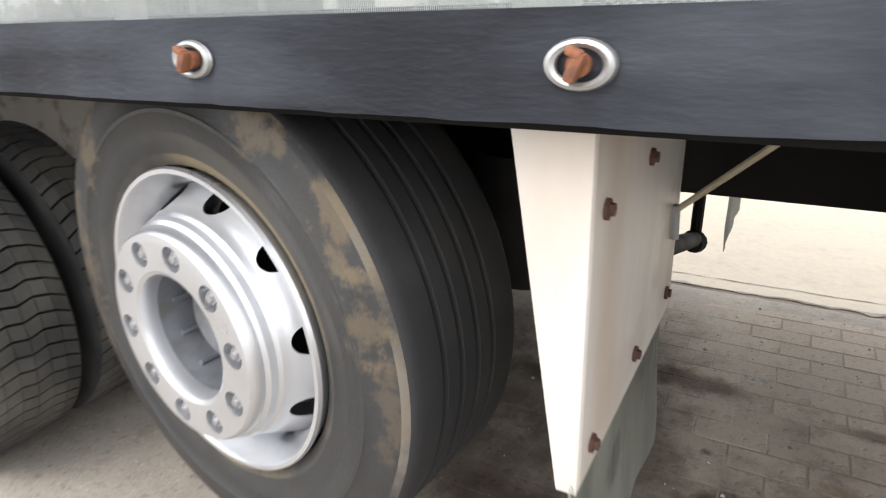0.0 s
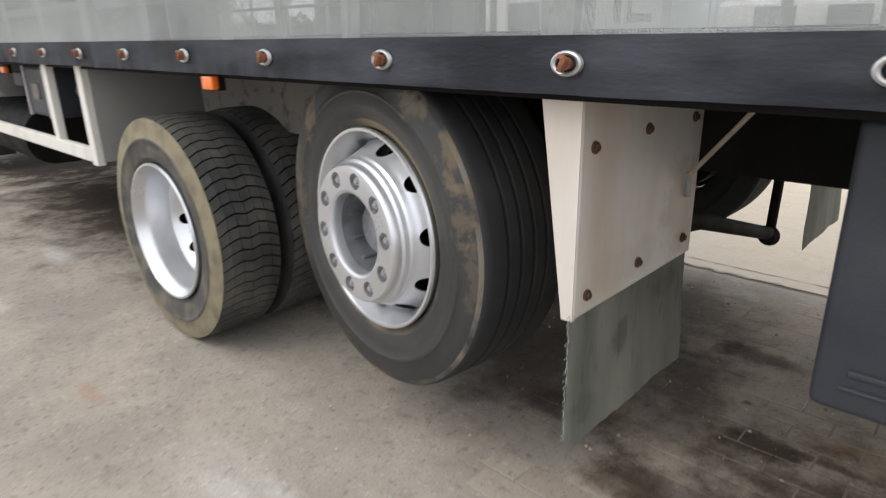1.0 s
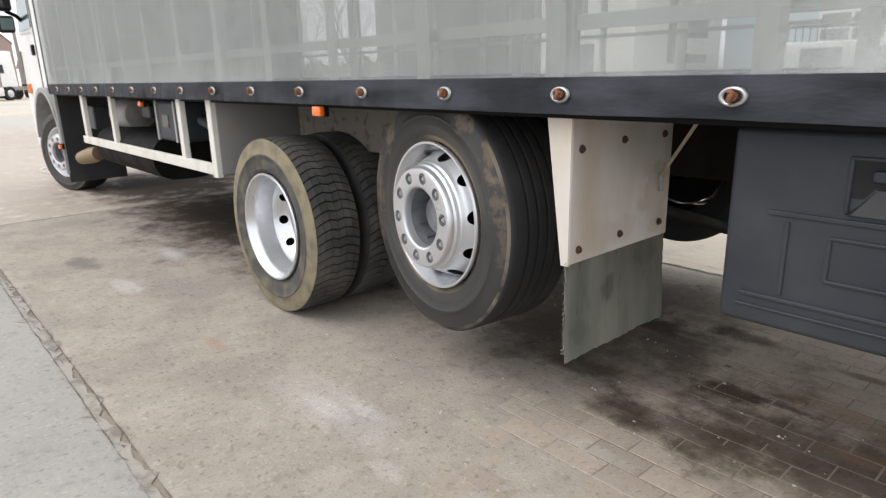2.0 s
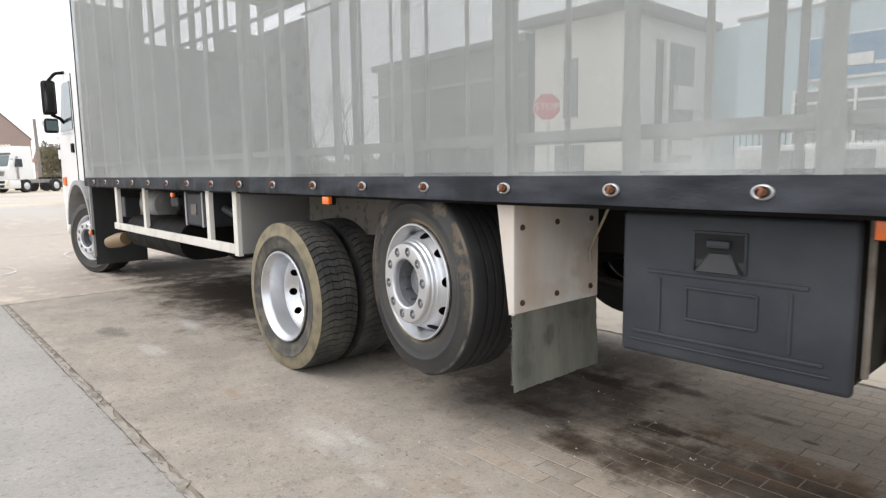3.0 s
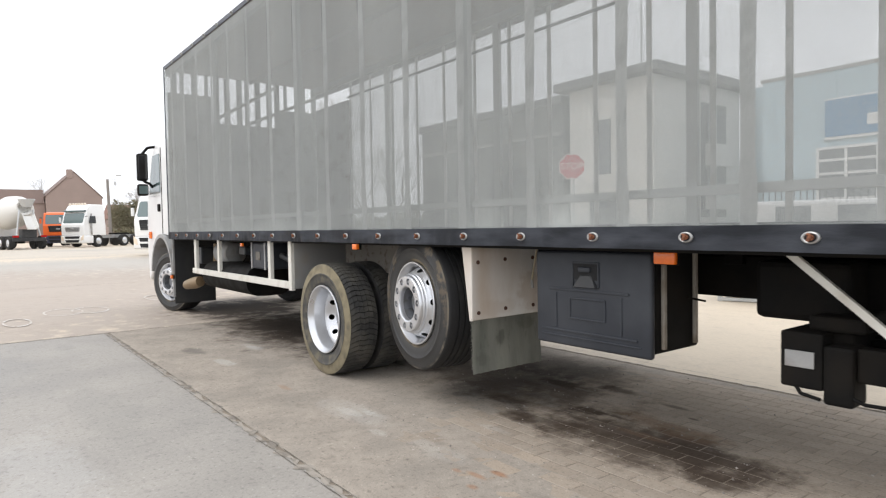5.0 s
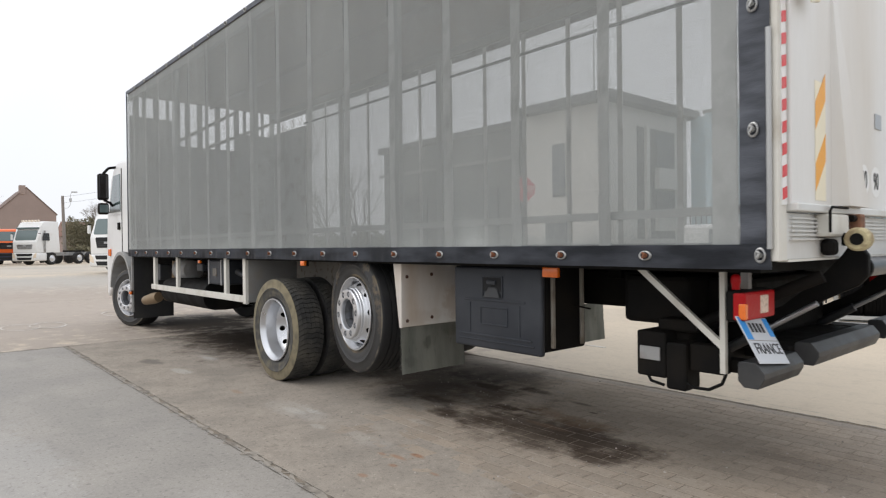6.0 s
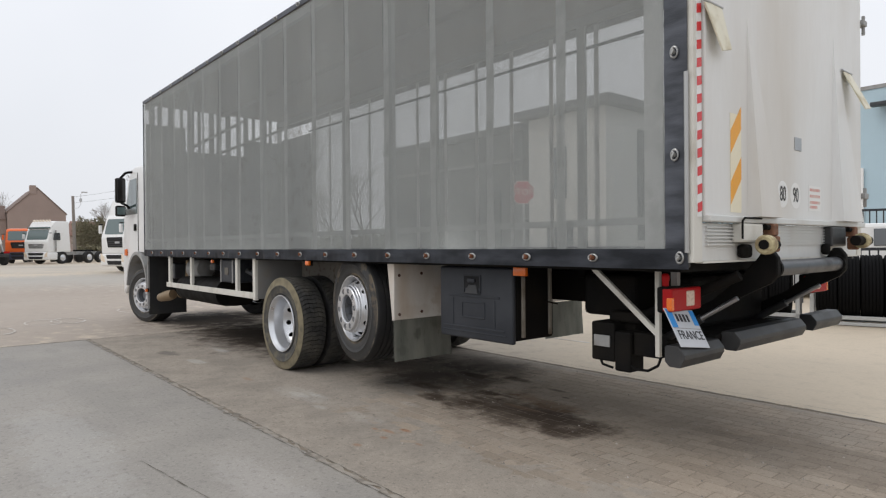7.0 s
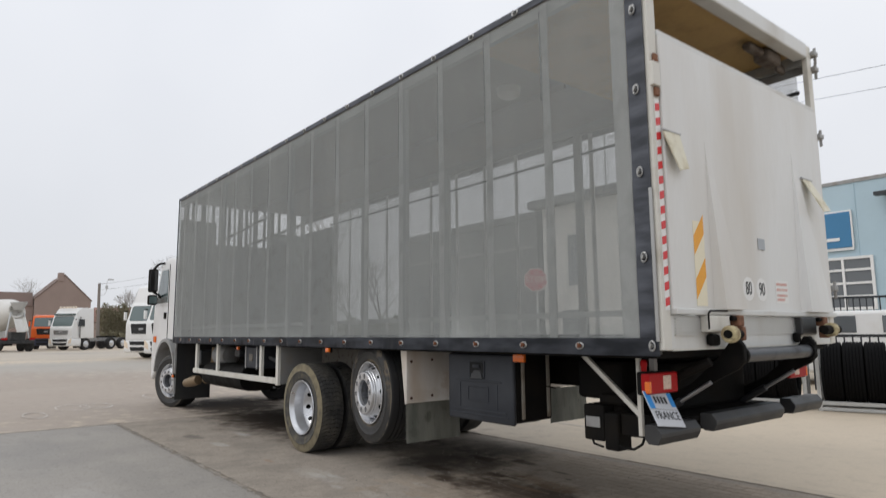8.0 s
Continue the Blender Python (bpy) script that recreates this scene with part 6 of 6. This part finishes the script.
def cab_over(name, at, yaw, paint, label, high=3.55, tractor=True, lower=None, chassis=4.2, spots=False):
    """A cab-over lorry; its nose points along its own +x, the origin lies on the ground under the nose."""
    th = thing(name, at, label, "lorry", group="lorries across the yard")
    m = Matrix.Translation(at) @ Matrix.Rotation(yaw, 4, "Z")
    lower = lower or paint
    bm = bmesh.new()
    prism(bm, [(0.0, 0.95), (0.02, 1.80), (-0.05, 1.95), (-0.30, 2.80), (-0.42, 2.92), (-0.62, high - 0.10), (-0.95, high), (-2.1, high), (-2.15, 0.95)], "y", -1.22, 1.22)
    for v in bm.verts:  # the roof narrows and the nose is rounded in plan
        if v.co.z > 2.95:
            v.co.y *= 0.90
        elif v.co.x > -0.6:
            v.co.y *= 0.95
    bmesh.ops.bevel(bm, geom=bm.edges[:], offset=0.07, segments=3, profile=0.6, affect="EDGES")
    bm.transform(m)
    part("cab", bm, paint, th, smooth=50)
    bm = boxes((-0.9, 0.06, -1.20, 1.20, 0.32, 0.95), bevel=0.09)
    bm.transform(m)
    bp = part("bumper", bm, lower, th, smooth=50)
    for z0, z1, y0 in ((0.40, 0.60, 0.72), (0.70, 0.90, 0.78)):
        bm = bmesh.new()
        prism(bm, [(-y0, z1), (-y0 + 0.1, z0), (y0 - 0.1, z0), (y0, z1)], "x", 0.052, 0.070)
        bm.transform(m)
        part("air_slot", bm, M_DARKFILL, bp)
    for y in (-1, 1):
        bm = bmesh.new()
        prism(bm, [(y * 0.84, 0.52), (y * 1.12, 0.60), (y * 1.14, 0.98), (y * 0.90, 0.80)], "x", 0.035, 0.072)
        bm.transform(m)
        part("headlamp", bm, M_CLEAR, bp)
    bm = bmesh.new()
    prism(bm, [(-0.985, 2.02), (-0.90, 1.95), (0.90, 1.95), (0.985, 2.02), (1.0, 2.65), (0.93, 2.74), (-0.93, 2.74), (-1.0, 2.65)], "x", -0.02, 0.0)
    for v in bm.verts:
        v.co.x += -0.035 - (v.co.z - 1.95) * 0.294
    bm.transform(m)
    part("windscreen", bm, M_GLASS, th)
    if spots:
        bm = boxes((-0.42, -0.16, -1.02, 1.02, 2.84, 2.97), bevel=0.03)
        bm.transform(m)
        part("sun_visor", bm, M_GLASS, th)
    gz = (1.25, 1.62) if spots else (1.28, 1.80)
    bm = bmesh.new()
    prism(bm, [(-0.66, gz[0]), (0.66, gz[0]), (0.76, gz[1] - 0.06), (0.70, gz[1]), (-0.70, gz[1]), (-0.76, gz[1] - 0.06)], "x", 0.0, 0.035)
    bm.transform(m)
    gr = part("grille", bm, M_TANK if spots else M_DARKFILL, th)
    for z in (gz[0] + 0.08, gz[0] + 0.18, gz[0] + 0.28):
        bm = boxes((0.035, 0.048, -0.62, 0.62, z, z + 0.03))
        bm.transform(m)
        part("grille_bar", bm, M_DARKPAINT, gr)
    bm = boxes((0.04, 0.055, -0.16, 0.16, gz[0] + 0.2, gz[0] + 0.30), bevel=0.01)
    bm.transform(m)
    part("badge", bm, M_NUT, gr)
    for y in (-1, 1):
        bm = boxes((-0.75, -0.60, y * 1.225 - 0.006, y * 1.225 + 0.006, 1.0, 2.7))
        bm.transform(m)
        part("door_seam", bm, M_TANK, th)
    for y in (-1, 1):
        bm = bmesh.new()
        prism(bm, [(-0.45, 1.92), (-0.55, 2.50), (-1.08, 2.50), (-1.12, 1.92)], "y", y * 1.215, y * 1.232)
        bm.transform(m)
        part("side_window", bm, M_SIDEGLASS, th)
        bm = boxes((-0.16, -0.02, y * 1.33 - 0.06, y * 1.33 + 0.06, 2.0, 2.42), bevel=0.03)
        bm.transform(m)
        part("mirror", bm, paint, th)
        bm = boxes((-0.15, -0.07, min(y * 1.2, y * 1.4), max(y * 1.2, y * 1.4), 2.45, 2.5), bevel=0.01)
        bm.transform(m)
        part("mirror_arm", bm, M_BLACK, th)
        far_wheel(th, m, -1.35, y * 1.24, 0.5)
        for x in ((-4.1, -5.4) if tractor else (-5.2, -6.5)):
            far_wheel(th, m, x, y * 1.24, 0.5)
    if spots:
        for k in range(6):
            bm = bmesh.new()
            rod(bm, (-0.60, -0.75 + 0.3 * k, high + 0.02), (-0.50, -0.75 + 0.3 * k, high + 0.02), 0.09, 12)
            bm.transform(m)
            part("spot_lamp", bm, M_CLEAR, th)
    chassis = 3.9 if tractor else chassis
    bm = boxes((-2.1 - chassis - 0.2, -0.8, -0.45, -0.37, 0.7, 0.98), (-2.1 - chassis - 0.2, -0.8, 0.37, 0.45, 0.7, 0.98), (-3.5, -2.25, -1.15, -0.5, 0.40, 0.85))
    bm.transform(m)
    part("chassis", bm, M_TANK if tractor else M_BLACK, th)
    if tractor:
        bm = boxes((-5.4, -4.1, -0.5, 0.5, 0.99, 1.12), bevel=0.03)
        bm.transform(m)
        part("fifth_wheel", bm, M_BLACK, th)
    return th, m


cab_over("tractor_unit", (-57.4, 4.6, ground_z(-57.4)), radians(-54), M_WHITE, "white tractor unit with a row of roof spot lamps", 3.45, spots=True)
cab_over("tipper_lorry", (-62.0, 4.1, ground_z(-61)), radians(-22), M_ORANGE, "orange and navy lorry parked in a row", 2.98, tractor=False, lower=M_NAVY)
cab_over("tractor_unit", (-33.4, 5.05, ground_z(-33.4)), radians(-62), M_WHITE, "white cab-over tractor unit with a black grille", 3.85)
cab_over("tractor_unit", (-30.3, 5.30, ground_z(-30.3)), radians(-62), M_WHITE, "white cab-over tractor unit parked beside its twin", 3.6)

mixer, mm_ = cab_over("mixer_lorry", (-62.1, -0.65, ground_z(-62)), radians(198), M_WHITE, "concrete mixer lorry with a pale drum", 3.0, tractor=False)
bm = bmesh.new()
lathe(bm, [(0.0, -2.3), (0.75, -2.3), (1.15, -3.2), (1.22, -4.6), (1.02, -5.7), (0.62, -6.5), (0.56, -6.62), (0.44, -6.60), (0.30, -6.2), (0.0, -6.2)], 28, axis="x")
bm.transform(mm_ @ Matrix.Translation((0, 0, 2.2)) @ Matrix.Rotation(radians(8), 4, "Y"))
part("drum", bm, M_PLASTER, mixer, "pale dirty mixing drum", smooth=40)
bm = bmesh.new()
lathe(bm, [(0.30, 3.15), (0.58, 3.72), (0.54, 3.74), (0.26, 3.18)], 24, closed=True, centre=(-6.85, 0, 0), axis="z")
bm.transform(mm_)
part("hopper", bm, M_GALV, mixer, "open feed hopper", smooth=40)
bm = bmesh.new()
prism(bm, [(-0.42, 0.30), (-0.30, 0.0), (0.30, 0.0), (0.42, 0.30), (0.37, 0.30), (0.27, 0.05), (-0.27, 0.05), (-0.37, 0.30)], "x", -1.2, 0.0)
bm.transform(mm_ @ Matrix.Translation((-6.85, 0, 2.45)) @ Matrix.Rotation(radians(-55), 4, "Y"))
part("chute", bm, M_PLASTER, mixer, "splashed discharge chute", smooth=30)
for y in (-1, 1):
    bm = bmesh.new()
    rod(bm, (-7.0, y * 0.80, 1.0), (-6.7, y * 0.45, 2.95), 0.06, 8)
    bm.transform(mm_)
    part("frame_leg", bm, M_GALV, mixer)
bm = boxes((-7.2, -7.1, -1.15, 1.15, 0.6, 0.85), (-7.18, -6.6, -0.5, 0.5, 0.86, 1.5), bevel=0.03)
bm.transform(mm_)
part("rear_frame", bm, M_BUMPER, mixer)
for y in (-1.15, 0.75):
    bm = boxes((-7.24, -7.19, y, y + 0.4, 0.9, 1.05))
    bm.transform(mm_)
    part("tail_lamp", bm, M_RED, mixer)

house = thing("brick_house", (-96, 9.1, 0.1), "brown brick house with a steep gable", "house")
bm = bmesh.new()
prism(bm, [(6.1, 0.1), (12.3, 0.1), (12.3, 5.75), (9.15, 8.95), (6.1, 5.9)], "x", -102, -91.8)
part("wall", bm, M_BRICKWALL, house)
bm = bmesh.new()
prism(bm, [(6.0, 5.82), (9.15, 8.97), (12.42, 5.65), (12.42, 5.80), (9.15, 9.12), (6.0, 5.97)], "x", -102.2, -91.74)
roof_ = part("roof", bm, M_TILES, house)
part("chimney", boxes((-92.6, -91.70, 8.40, 9.05, 8.2, 9.3), bevel=0.03), M_BRICKWALL, roof_)
part("window", boxes((-91.82, -91.76, 9.0, 9.9, 3.4, 4.7), bevel=0.02), M_WINDOW, house)
barn = thing("brick_barn", (-98, -8, 0.1), "low brown brick barn with a tiled roof", "barn")
part("wall", boxes((-108, -93, -40, 6.05, 0.1, 5.1)), M_BRICKWALL, barn)
bm = bmesh.new()
prism(bm, [(-92.8, 5.0), (-108.2, 5.0), (-104, 6.8), (-94.5, 6.8)], "y", -40.2, 6.0)
part("roof", bm, M_TILES, barn)
cot = thing("red_roofed_house", (-113, 19, 0.1), "small house with a red tiled roof", "house")
part("wall", boxes((-118, -108, 16.6, 22, 0.1, 3.5)), M_BRICKWALL, cot)
bm = bmesh.new()
prism(bm, [(-107.6, 3.4), (-118.4, 3.4), (-113, 5.7)], "y", 16.3, 22.3)
part("roof", bm, M_REDTILES, cot)


def clump_mesh(x0, x1, y0, y1, z0, z1, n, size, seed):
    """Many small leaves scattered in a block with an uneven top."""
    rnd = random.Random(seed)
    vs, fs = [], []
    for _ in range(n):
        x, y = rnd.uniform(x0, x1), rnd.uniform(y0, y1)
        top = z1 * (0.8 + 0.3 * noise.noise((x * 0.7, y * 0.7, seed)))
        z = z0 + (top - z0) * rnd.random() ** 0.6
        q = Euler((rnd.uniform(0, 6), rnd.uniform(0, 6), rnd.uniform(0, 6))).to_matrix()
        s = size * rnd.uniform(0.6, 1.4)
        k = len(vs)
        for p in ((-1, -0.5, 0), (1, -0.5, 0), (1.2, 0.5, 0), (-0.8, 0.6, 0.2)):
            vs.append(Vector((x, y, z)) + q @ (Vector(p) * s))
        fs.append((k, k + 1, k + 2, k + 3))
    me = bpy.data.meshes.new("leaves")
    me.from_pydata([tuple(v) for v in vs], [], fs)
    return me


me = clump_mesh(-52, -36.5, 25.0, 29.0, 0.1, 2.6, 5200, 0.13, 8)
me.materials.append(M_HEDGE)
tagged(new("thicket", me), "brown thicket beyond the dark hall", "thicket", kind="stuff")
me = clump_mesh(-67, -65, 9.3, 22.0, 0.1, 1.75, 3400, 0.14, 3)
me.materials.append(M_HEDGE)
tagged(new("hedge", me), "brownish green clipped hedge", "hedge", kind="stuff")
me = clump_mesh(-70.5, -67.0, 9.25, 12.1, 0.1, 4.9, 9000, 0.055, 5)
me.materials.append(M_HEDGE)
tagged(new("shrub", me), "olive green shrub beside the pole", "shrub", kind="stuff")


def bare_tree(at, high, seed, label, stout=0.018):
    """A leafless tree: a tapered trunk, limbs, and a crown of fine twigs."""
    rnd = random.Random(seed)
    th = thing("tree", at, label, "tree", group="bare trees")
    trunk, twigs = bmesh.new(), bmesh.new()

    def grow(p, d, length, r, depth):
        q = p + d * length
        rod(trunk if depth < 2 else twigs, p, q, r, 7 if depth < 2 else 4, r * 0.68, cap=False)
        if depth >= 6:
            return
        for _ in range(3 if depth < 2 else rnd.choice((2, 3))):
            e = (d + Vector((rnd.uniform(-0.7, 0.7), rnd.uniform(-0.7, 0.7), rnd.uniform(-0.15, 0.5)))).normalized()
            grow(q, e, length * rnd.uniform(0.62, 0.82), r * 0.62, depth + 1)

    grow(Vector(at), Vector((0.03, 0.02, 1)).normalized(), high * 0.27, high * stout, 0)
    part("trunk", trunk, M_BARK, th, smooth=60)
    part("crown", twigs, M_BARK, th)
    return th


bare_tree((-26.0, 12.0, ground_z(-26)), 8.5, 4, "bare leafless tree with spreading branches", 0.011)
bare_tree((-40.0, 24.0, ground_z(-40)), 8.0, 9, "bare leafless tree beside the hall")
bare_tree((-46.0, 25.0, ground_z(-46)), 7.0, 31, "bare leafless tree beside the hall")
bare_tree((-46.0, 10.3, ground_z(-46)), 8.8, 17, "bare leafless tree behind the parked lorries", 0.011)
bare_tree((-74.0, 13.9, 0.1), 6.7, 12, "bare leafless tree behind the hedge", 0.011)
bare_tree((-112.0, 6.4, 0.1), 10.4, 15, "bare leafless tree behind the barn", 0.008)
bare_tree((-114.0, 9.6, 0.1), 10.2, 28, "bare leafless tree behind the barn", 0.008)
bare_tree((-88.0, 16.2, 0.1), 7.5, 21, "bare leafless tree beyond the yard")
bare_tree((-82.0, 19.0, 0.1), 12.5, 23, "tall bare leafless tree beyond the yard")

# worn white marks painted on the yard
for ring_no, (cx, cy, rx, ry) in enumerate(((-11.05, -1.24, 0.42, 0.25), (-11.05, -0.86, 0.40, 0.24), (-12.1, 0.45, 0.45, 0.24), (-10.2, -1.9, 0.4, 0.15))):
    bm = bmesh.new()
    turn_ = [2 * math.pi * k / 40 for k in range(40)]
    rings = [[bm.verts.new((cx + (rx + o) * math.cos(a), cy + (ry + o * 0.5) * math.sin(a), ground_z(cx + (rx + o) * math.cos(a)) + 0.004 + 0.002 * ring_no)) for a in turn_] for o in (0.0, 0.055)]
    for k in range(40):
        if (k * 7 + ring_no * 3) % 11 != 0:
            bm.faces.new((rings[0][k], rings[0][(k + 1) % 40], rings[1][(k + 1) % 40], rings[1][k]))
    tagged(part("painted_mark", bm, M_PAINT), "worn thin white paint ring on the yard", "marking", kind="structure")
tagged(part("painted_line", boxes((-4.08, -3.42, 3.82, 3.88, 0.0, 0.004)), M_PAINT), "short worn white line on the yard", "marking", kind="structure")

# ---- brick paving, last ----
PX, PY = 0.212, 0.1065
GAP = 0.0031
paving = tagged(part("paving_bed", boxes((X0 + 0.02, 30, Y0 - 0.123, Y1 - 0.015, -0.029, -0.0016)), M_JOINT), "strip of dusty brick pavers with oil stains and painted shade", "pavement", kind="structure")


def paver(bm_data, x0, x1, y0, y1, z, inset=0.002):
    vs, fs = bm_data
    k = len(vs)
    for zz, i in ((-0.02, 0.0), (z - 0.0015, 0.0), (z, inset)):
        vs += [(x0 + i, y0 + i, zz), (x1 - i, y0 + i, zz), (x1 - i, y1 - i, zz), (x0 + i, y1 - i, zz)]
    for lv in (0, 4):
        for q in range(4):
            fs.append((k + lv + q, k + lv + (q + 1) % 4, k + lv + 4 + (q + 1) % 4, k + lv + 4 + q))
    fs.append((k + 8, k + 9, k + 10, k + 11))


one = ([], [])
paver(one, -PX / 2 + GAP, PX / 2 - GAP, -PY / 2 + GAP, PY / 2 - GAP, 0.0)
me_one = bpy.data.meshes.new("brick")
me_one.from_pydata(one[0], [], one[1])
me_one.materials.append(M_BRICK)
rest = ([], [])
rnd = random.Random(11)
nrow = int((Y1 - 0.02 - Y0) / PY)
for r in range(nrow):
    y = Y0 + PY * (r + 0.5)
    for c in range(170):
        x = X0 + 0.03 + PX * (c + 0.5 + 0.5 * (r % 2))
        z = rnd.uniform(-0.0010, 0.0012)
        if -2.75 < x < -0.55 and 0.05 < y < 2.3:
            o = new("brick", me_one)
            o.location = (x, y, z)
            o.rotation_euler = (rnd.uniform(-0.006, 0.006), rnd.uniform(-0.006, 0.006), rnd.uniform(-0.006, 0.006))
            o.parent = paving
        else:
            paver(rest, x - PX / 2 + GAP, x + PX / 2 - GAP, y - PY / 2 + GAP, y + PY / 2 - GAP, z)
me_rest = bpy.data.meshes.new("brick_field")
me_rest.from_pydata(rest[0], [], rest[1])
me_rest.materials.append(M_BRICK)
field = new("brick_field", me_rest)
field.parent = paving
field["kind"] = "stuff"

# dust and grit trodden over the bricks; it thins out under the tail of the lorry
nx, ny = 330, 70
vs, fs = [], []
for i in range(nx + 1):
    for j in range(ny + 1):
        x, y = X0 + 0.03 + 14.5 * i / nx, Y0 - 0.118 + (Y1 + 0.102 - Y0) * j / ny
        bare = min(1, max(0, (x + 3.9) / 2.0)) * min(1, max(0, (y + 0.75) / 0.9))
        h = 0.0030 - 0.0056 * bare + 0.0016 * noise.noise((x * 2.1, y * 2.6, 1)) + 0.0012 * noise.noise((x * 7, y * 7, 2)) + 0.0008 * noise.noise((x * 17, y * 17, 4))
        h += 0.005 * min(1, max(0, (y - Y1 + 0.20) / 0.12))
        h = min(h, 0.0035)
        if j in (0, ny):
            h = -0.006
        vs.append((x, y, h))
for i in range(nx):
    for j in range(ny):
        k = i * (ny + 1) + j
        fs.append((k, k + ny + 1, k + ny + 2, k + 1))
me_dust = bpy.data.meshes.new("dust_layer")
me_dust.from_pydata(vs, [], fs)
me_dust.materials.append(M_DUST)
me_dust.shade_smooth()
dust_ob = new("dust_layer", me_dust)
dust_ob.parent = paving
dust_ob["kind"] = "stuff"

rnd = random.Random(5)
vs, fs = [], []
for _ in range(2400):
    x, y = rnd.uniform(-7.5, 1.5), rnd.uniform(-1.0, 2.3)
    s = rnd.choice((0.0015, 0.002, 0.003, 0.003, 0.004, 0.007))
    k = len(vs)
    tw = rnd.uniform(0, 6.3)
    for a in range(4):
        vs.append((x + s * 1.3 * math.cos(tw + a * 1.57) * rnd.uniform(0.7, 1.2), y + s * math.sin(tw + a * 1.57) * rnd.uniform(0.7, 1.2), 0.0005))
    vs.append((x + rnd.uniform(-0.3, 0.3) * s, y, 0.001 + s * rnd.uniform(0.6, 1.3)))
    fs += [(k, k + 1, k + 4), (k + 1, k + 2, k + 4), (k + 2, k + 3, k + 4), (k + 3, k, k + 4)]
me_grit = bpy.data.meshes.new("grit")
me_grit.from_pydata(vs, [], fs)
me_grit.materials.append(M_GRIT)
tagged(new("grit", me_grit), "loose grit and small stones scattered on the paving", "grit", kind="stuff")


def crack(points, wide, seed, z=0.0025):
    """A thin ragged dark joint that follows the points."""
    rnd = random.Random(seed)
    bm = bmesh.new()
    last = None
    for (xa, ya), (xb, yb) in zip(points[:-1], points[1:]):
        n = max(2, int(math.hypot(xb - xa, yb - ya) / 0.05))
        d = Vector((xb - xa, yb - ya, 0)).normalized()
        side = Vector((-d.y, d.x, 0))
        for i in range(n + 1):
            c = Vector((xa + (xb - xa) * i / n, ya + (yb - ya) * i / n, z)) + side * rnd.gauss(0, wide * 0.5)
            w = wide * max(0.12, rnd.gauss(0.55, 0.35))
            pair = (bm.verts.new(c - side * w), bm.verts.new(c + side * w))
            if last:
                bm.faces.new((last[0], pair[0], pair[1], last[1]))
            last = pair
    return bm


M_CRACKLINE = mat("dark_open_crack", (0.105, 0.090, 0.073), 0.95, var=0.4, scale=14, bump=0.3)
JOINTS = (([(X0, Y0 - 0.122), (14, Y0 - 0.122)], 0.034), ([(X0 + 0.008, -14), (X0 + 0.008, 7)], 0.020), ([(X0, Y1 - 0.006), (16, Y1 - 0.006)], 0.014), ([(X0, Y1 + 0.11), (16, Y1 + 0.11)], 0.005), ([(-12.4, -12), (-12.4, 9)], 0.008), ([(-16.2, -15), (-16.2, 12)], 0.02))
for k, (pts, w) in enumerate(JOINTS):
    zc = 0.0025 if pts[0][0] > X0 - 0.1 else ground_z(pts[0][0] - 0.05) + 0.004
    joint = tagged(part("joint_crack", crack(pts, w, k, zc), M_CRACK), "ragged dirt-filled joint in the paving", "crack", kind="structure")
    if w > 0.015:
        along = Vector((pts[1][0] - pts[0][0], pts[1][1] - pts[0][1], 0)).normalized()
        for side in (-0.8, 0.75):
            off = [(x - along.y * side * w, y + along.x * side * w) for x, y in pts]
            part("crack_line", crack(off, 0.0032, 20 + k + int(side), zc + 0.0012), M_CRACKLINE, joint)
for k, pts in enumerate(([(-7.4, -3.2), (-6.2, -2.9), (-5.0, -3.1), (-3.6, -2.8)], [(-2.4, -1.9), (-1.2, -1.75), (0.4, -1.95)])):
    tagged(part("hairline_crack", crack(pts, 0.0028, 60 + k, 0.0045), M_CRACKLINE), "thin hairline crack in the yard surface", "crack", kind="structure")
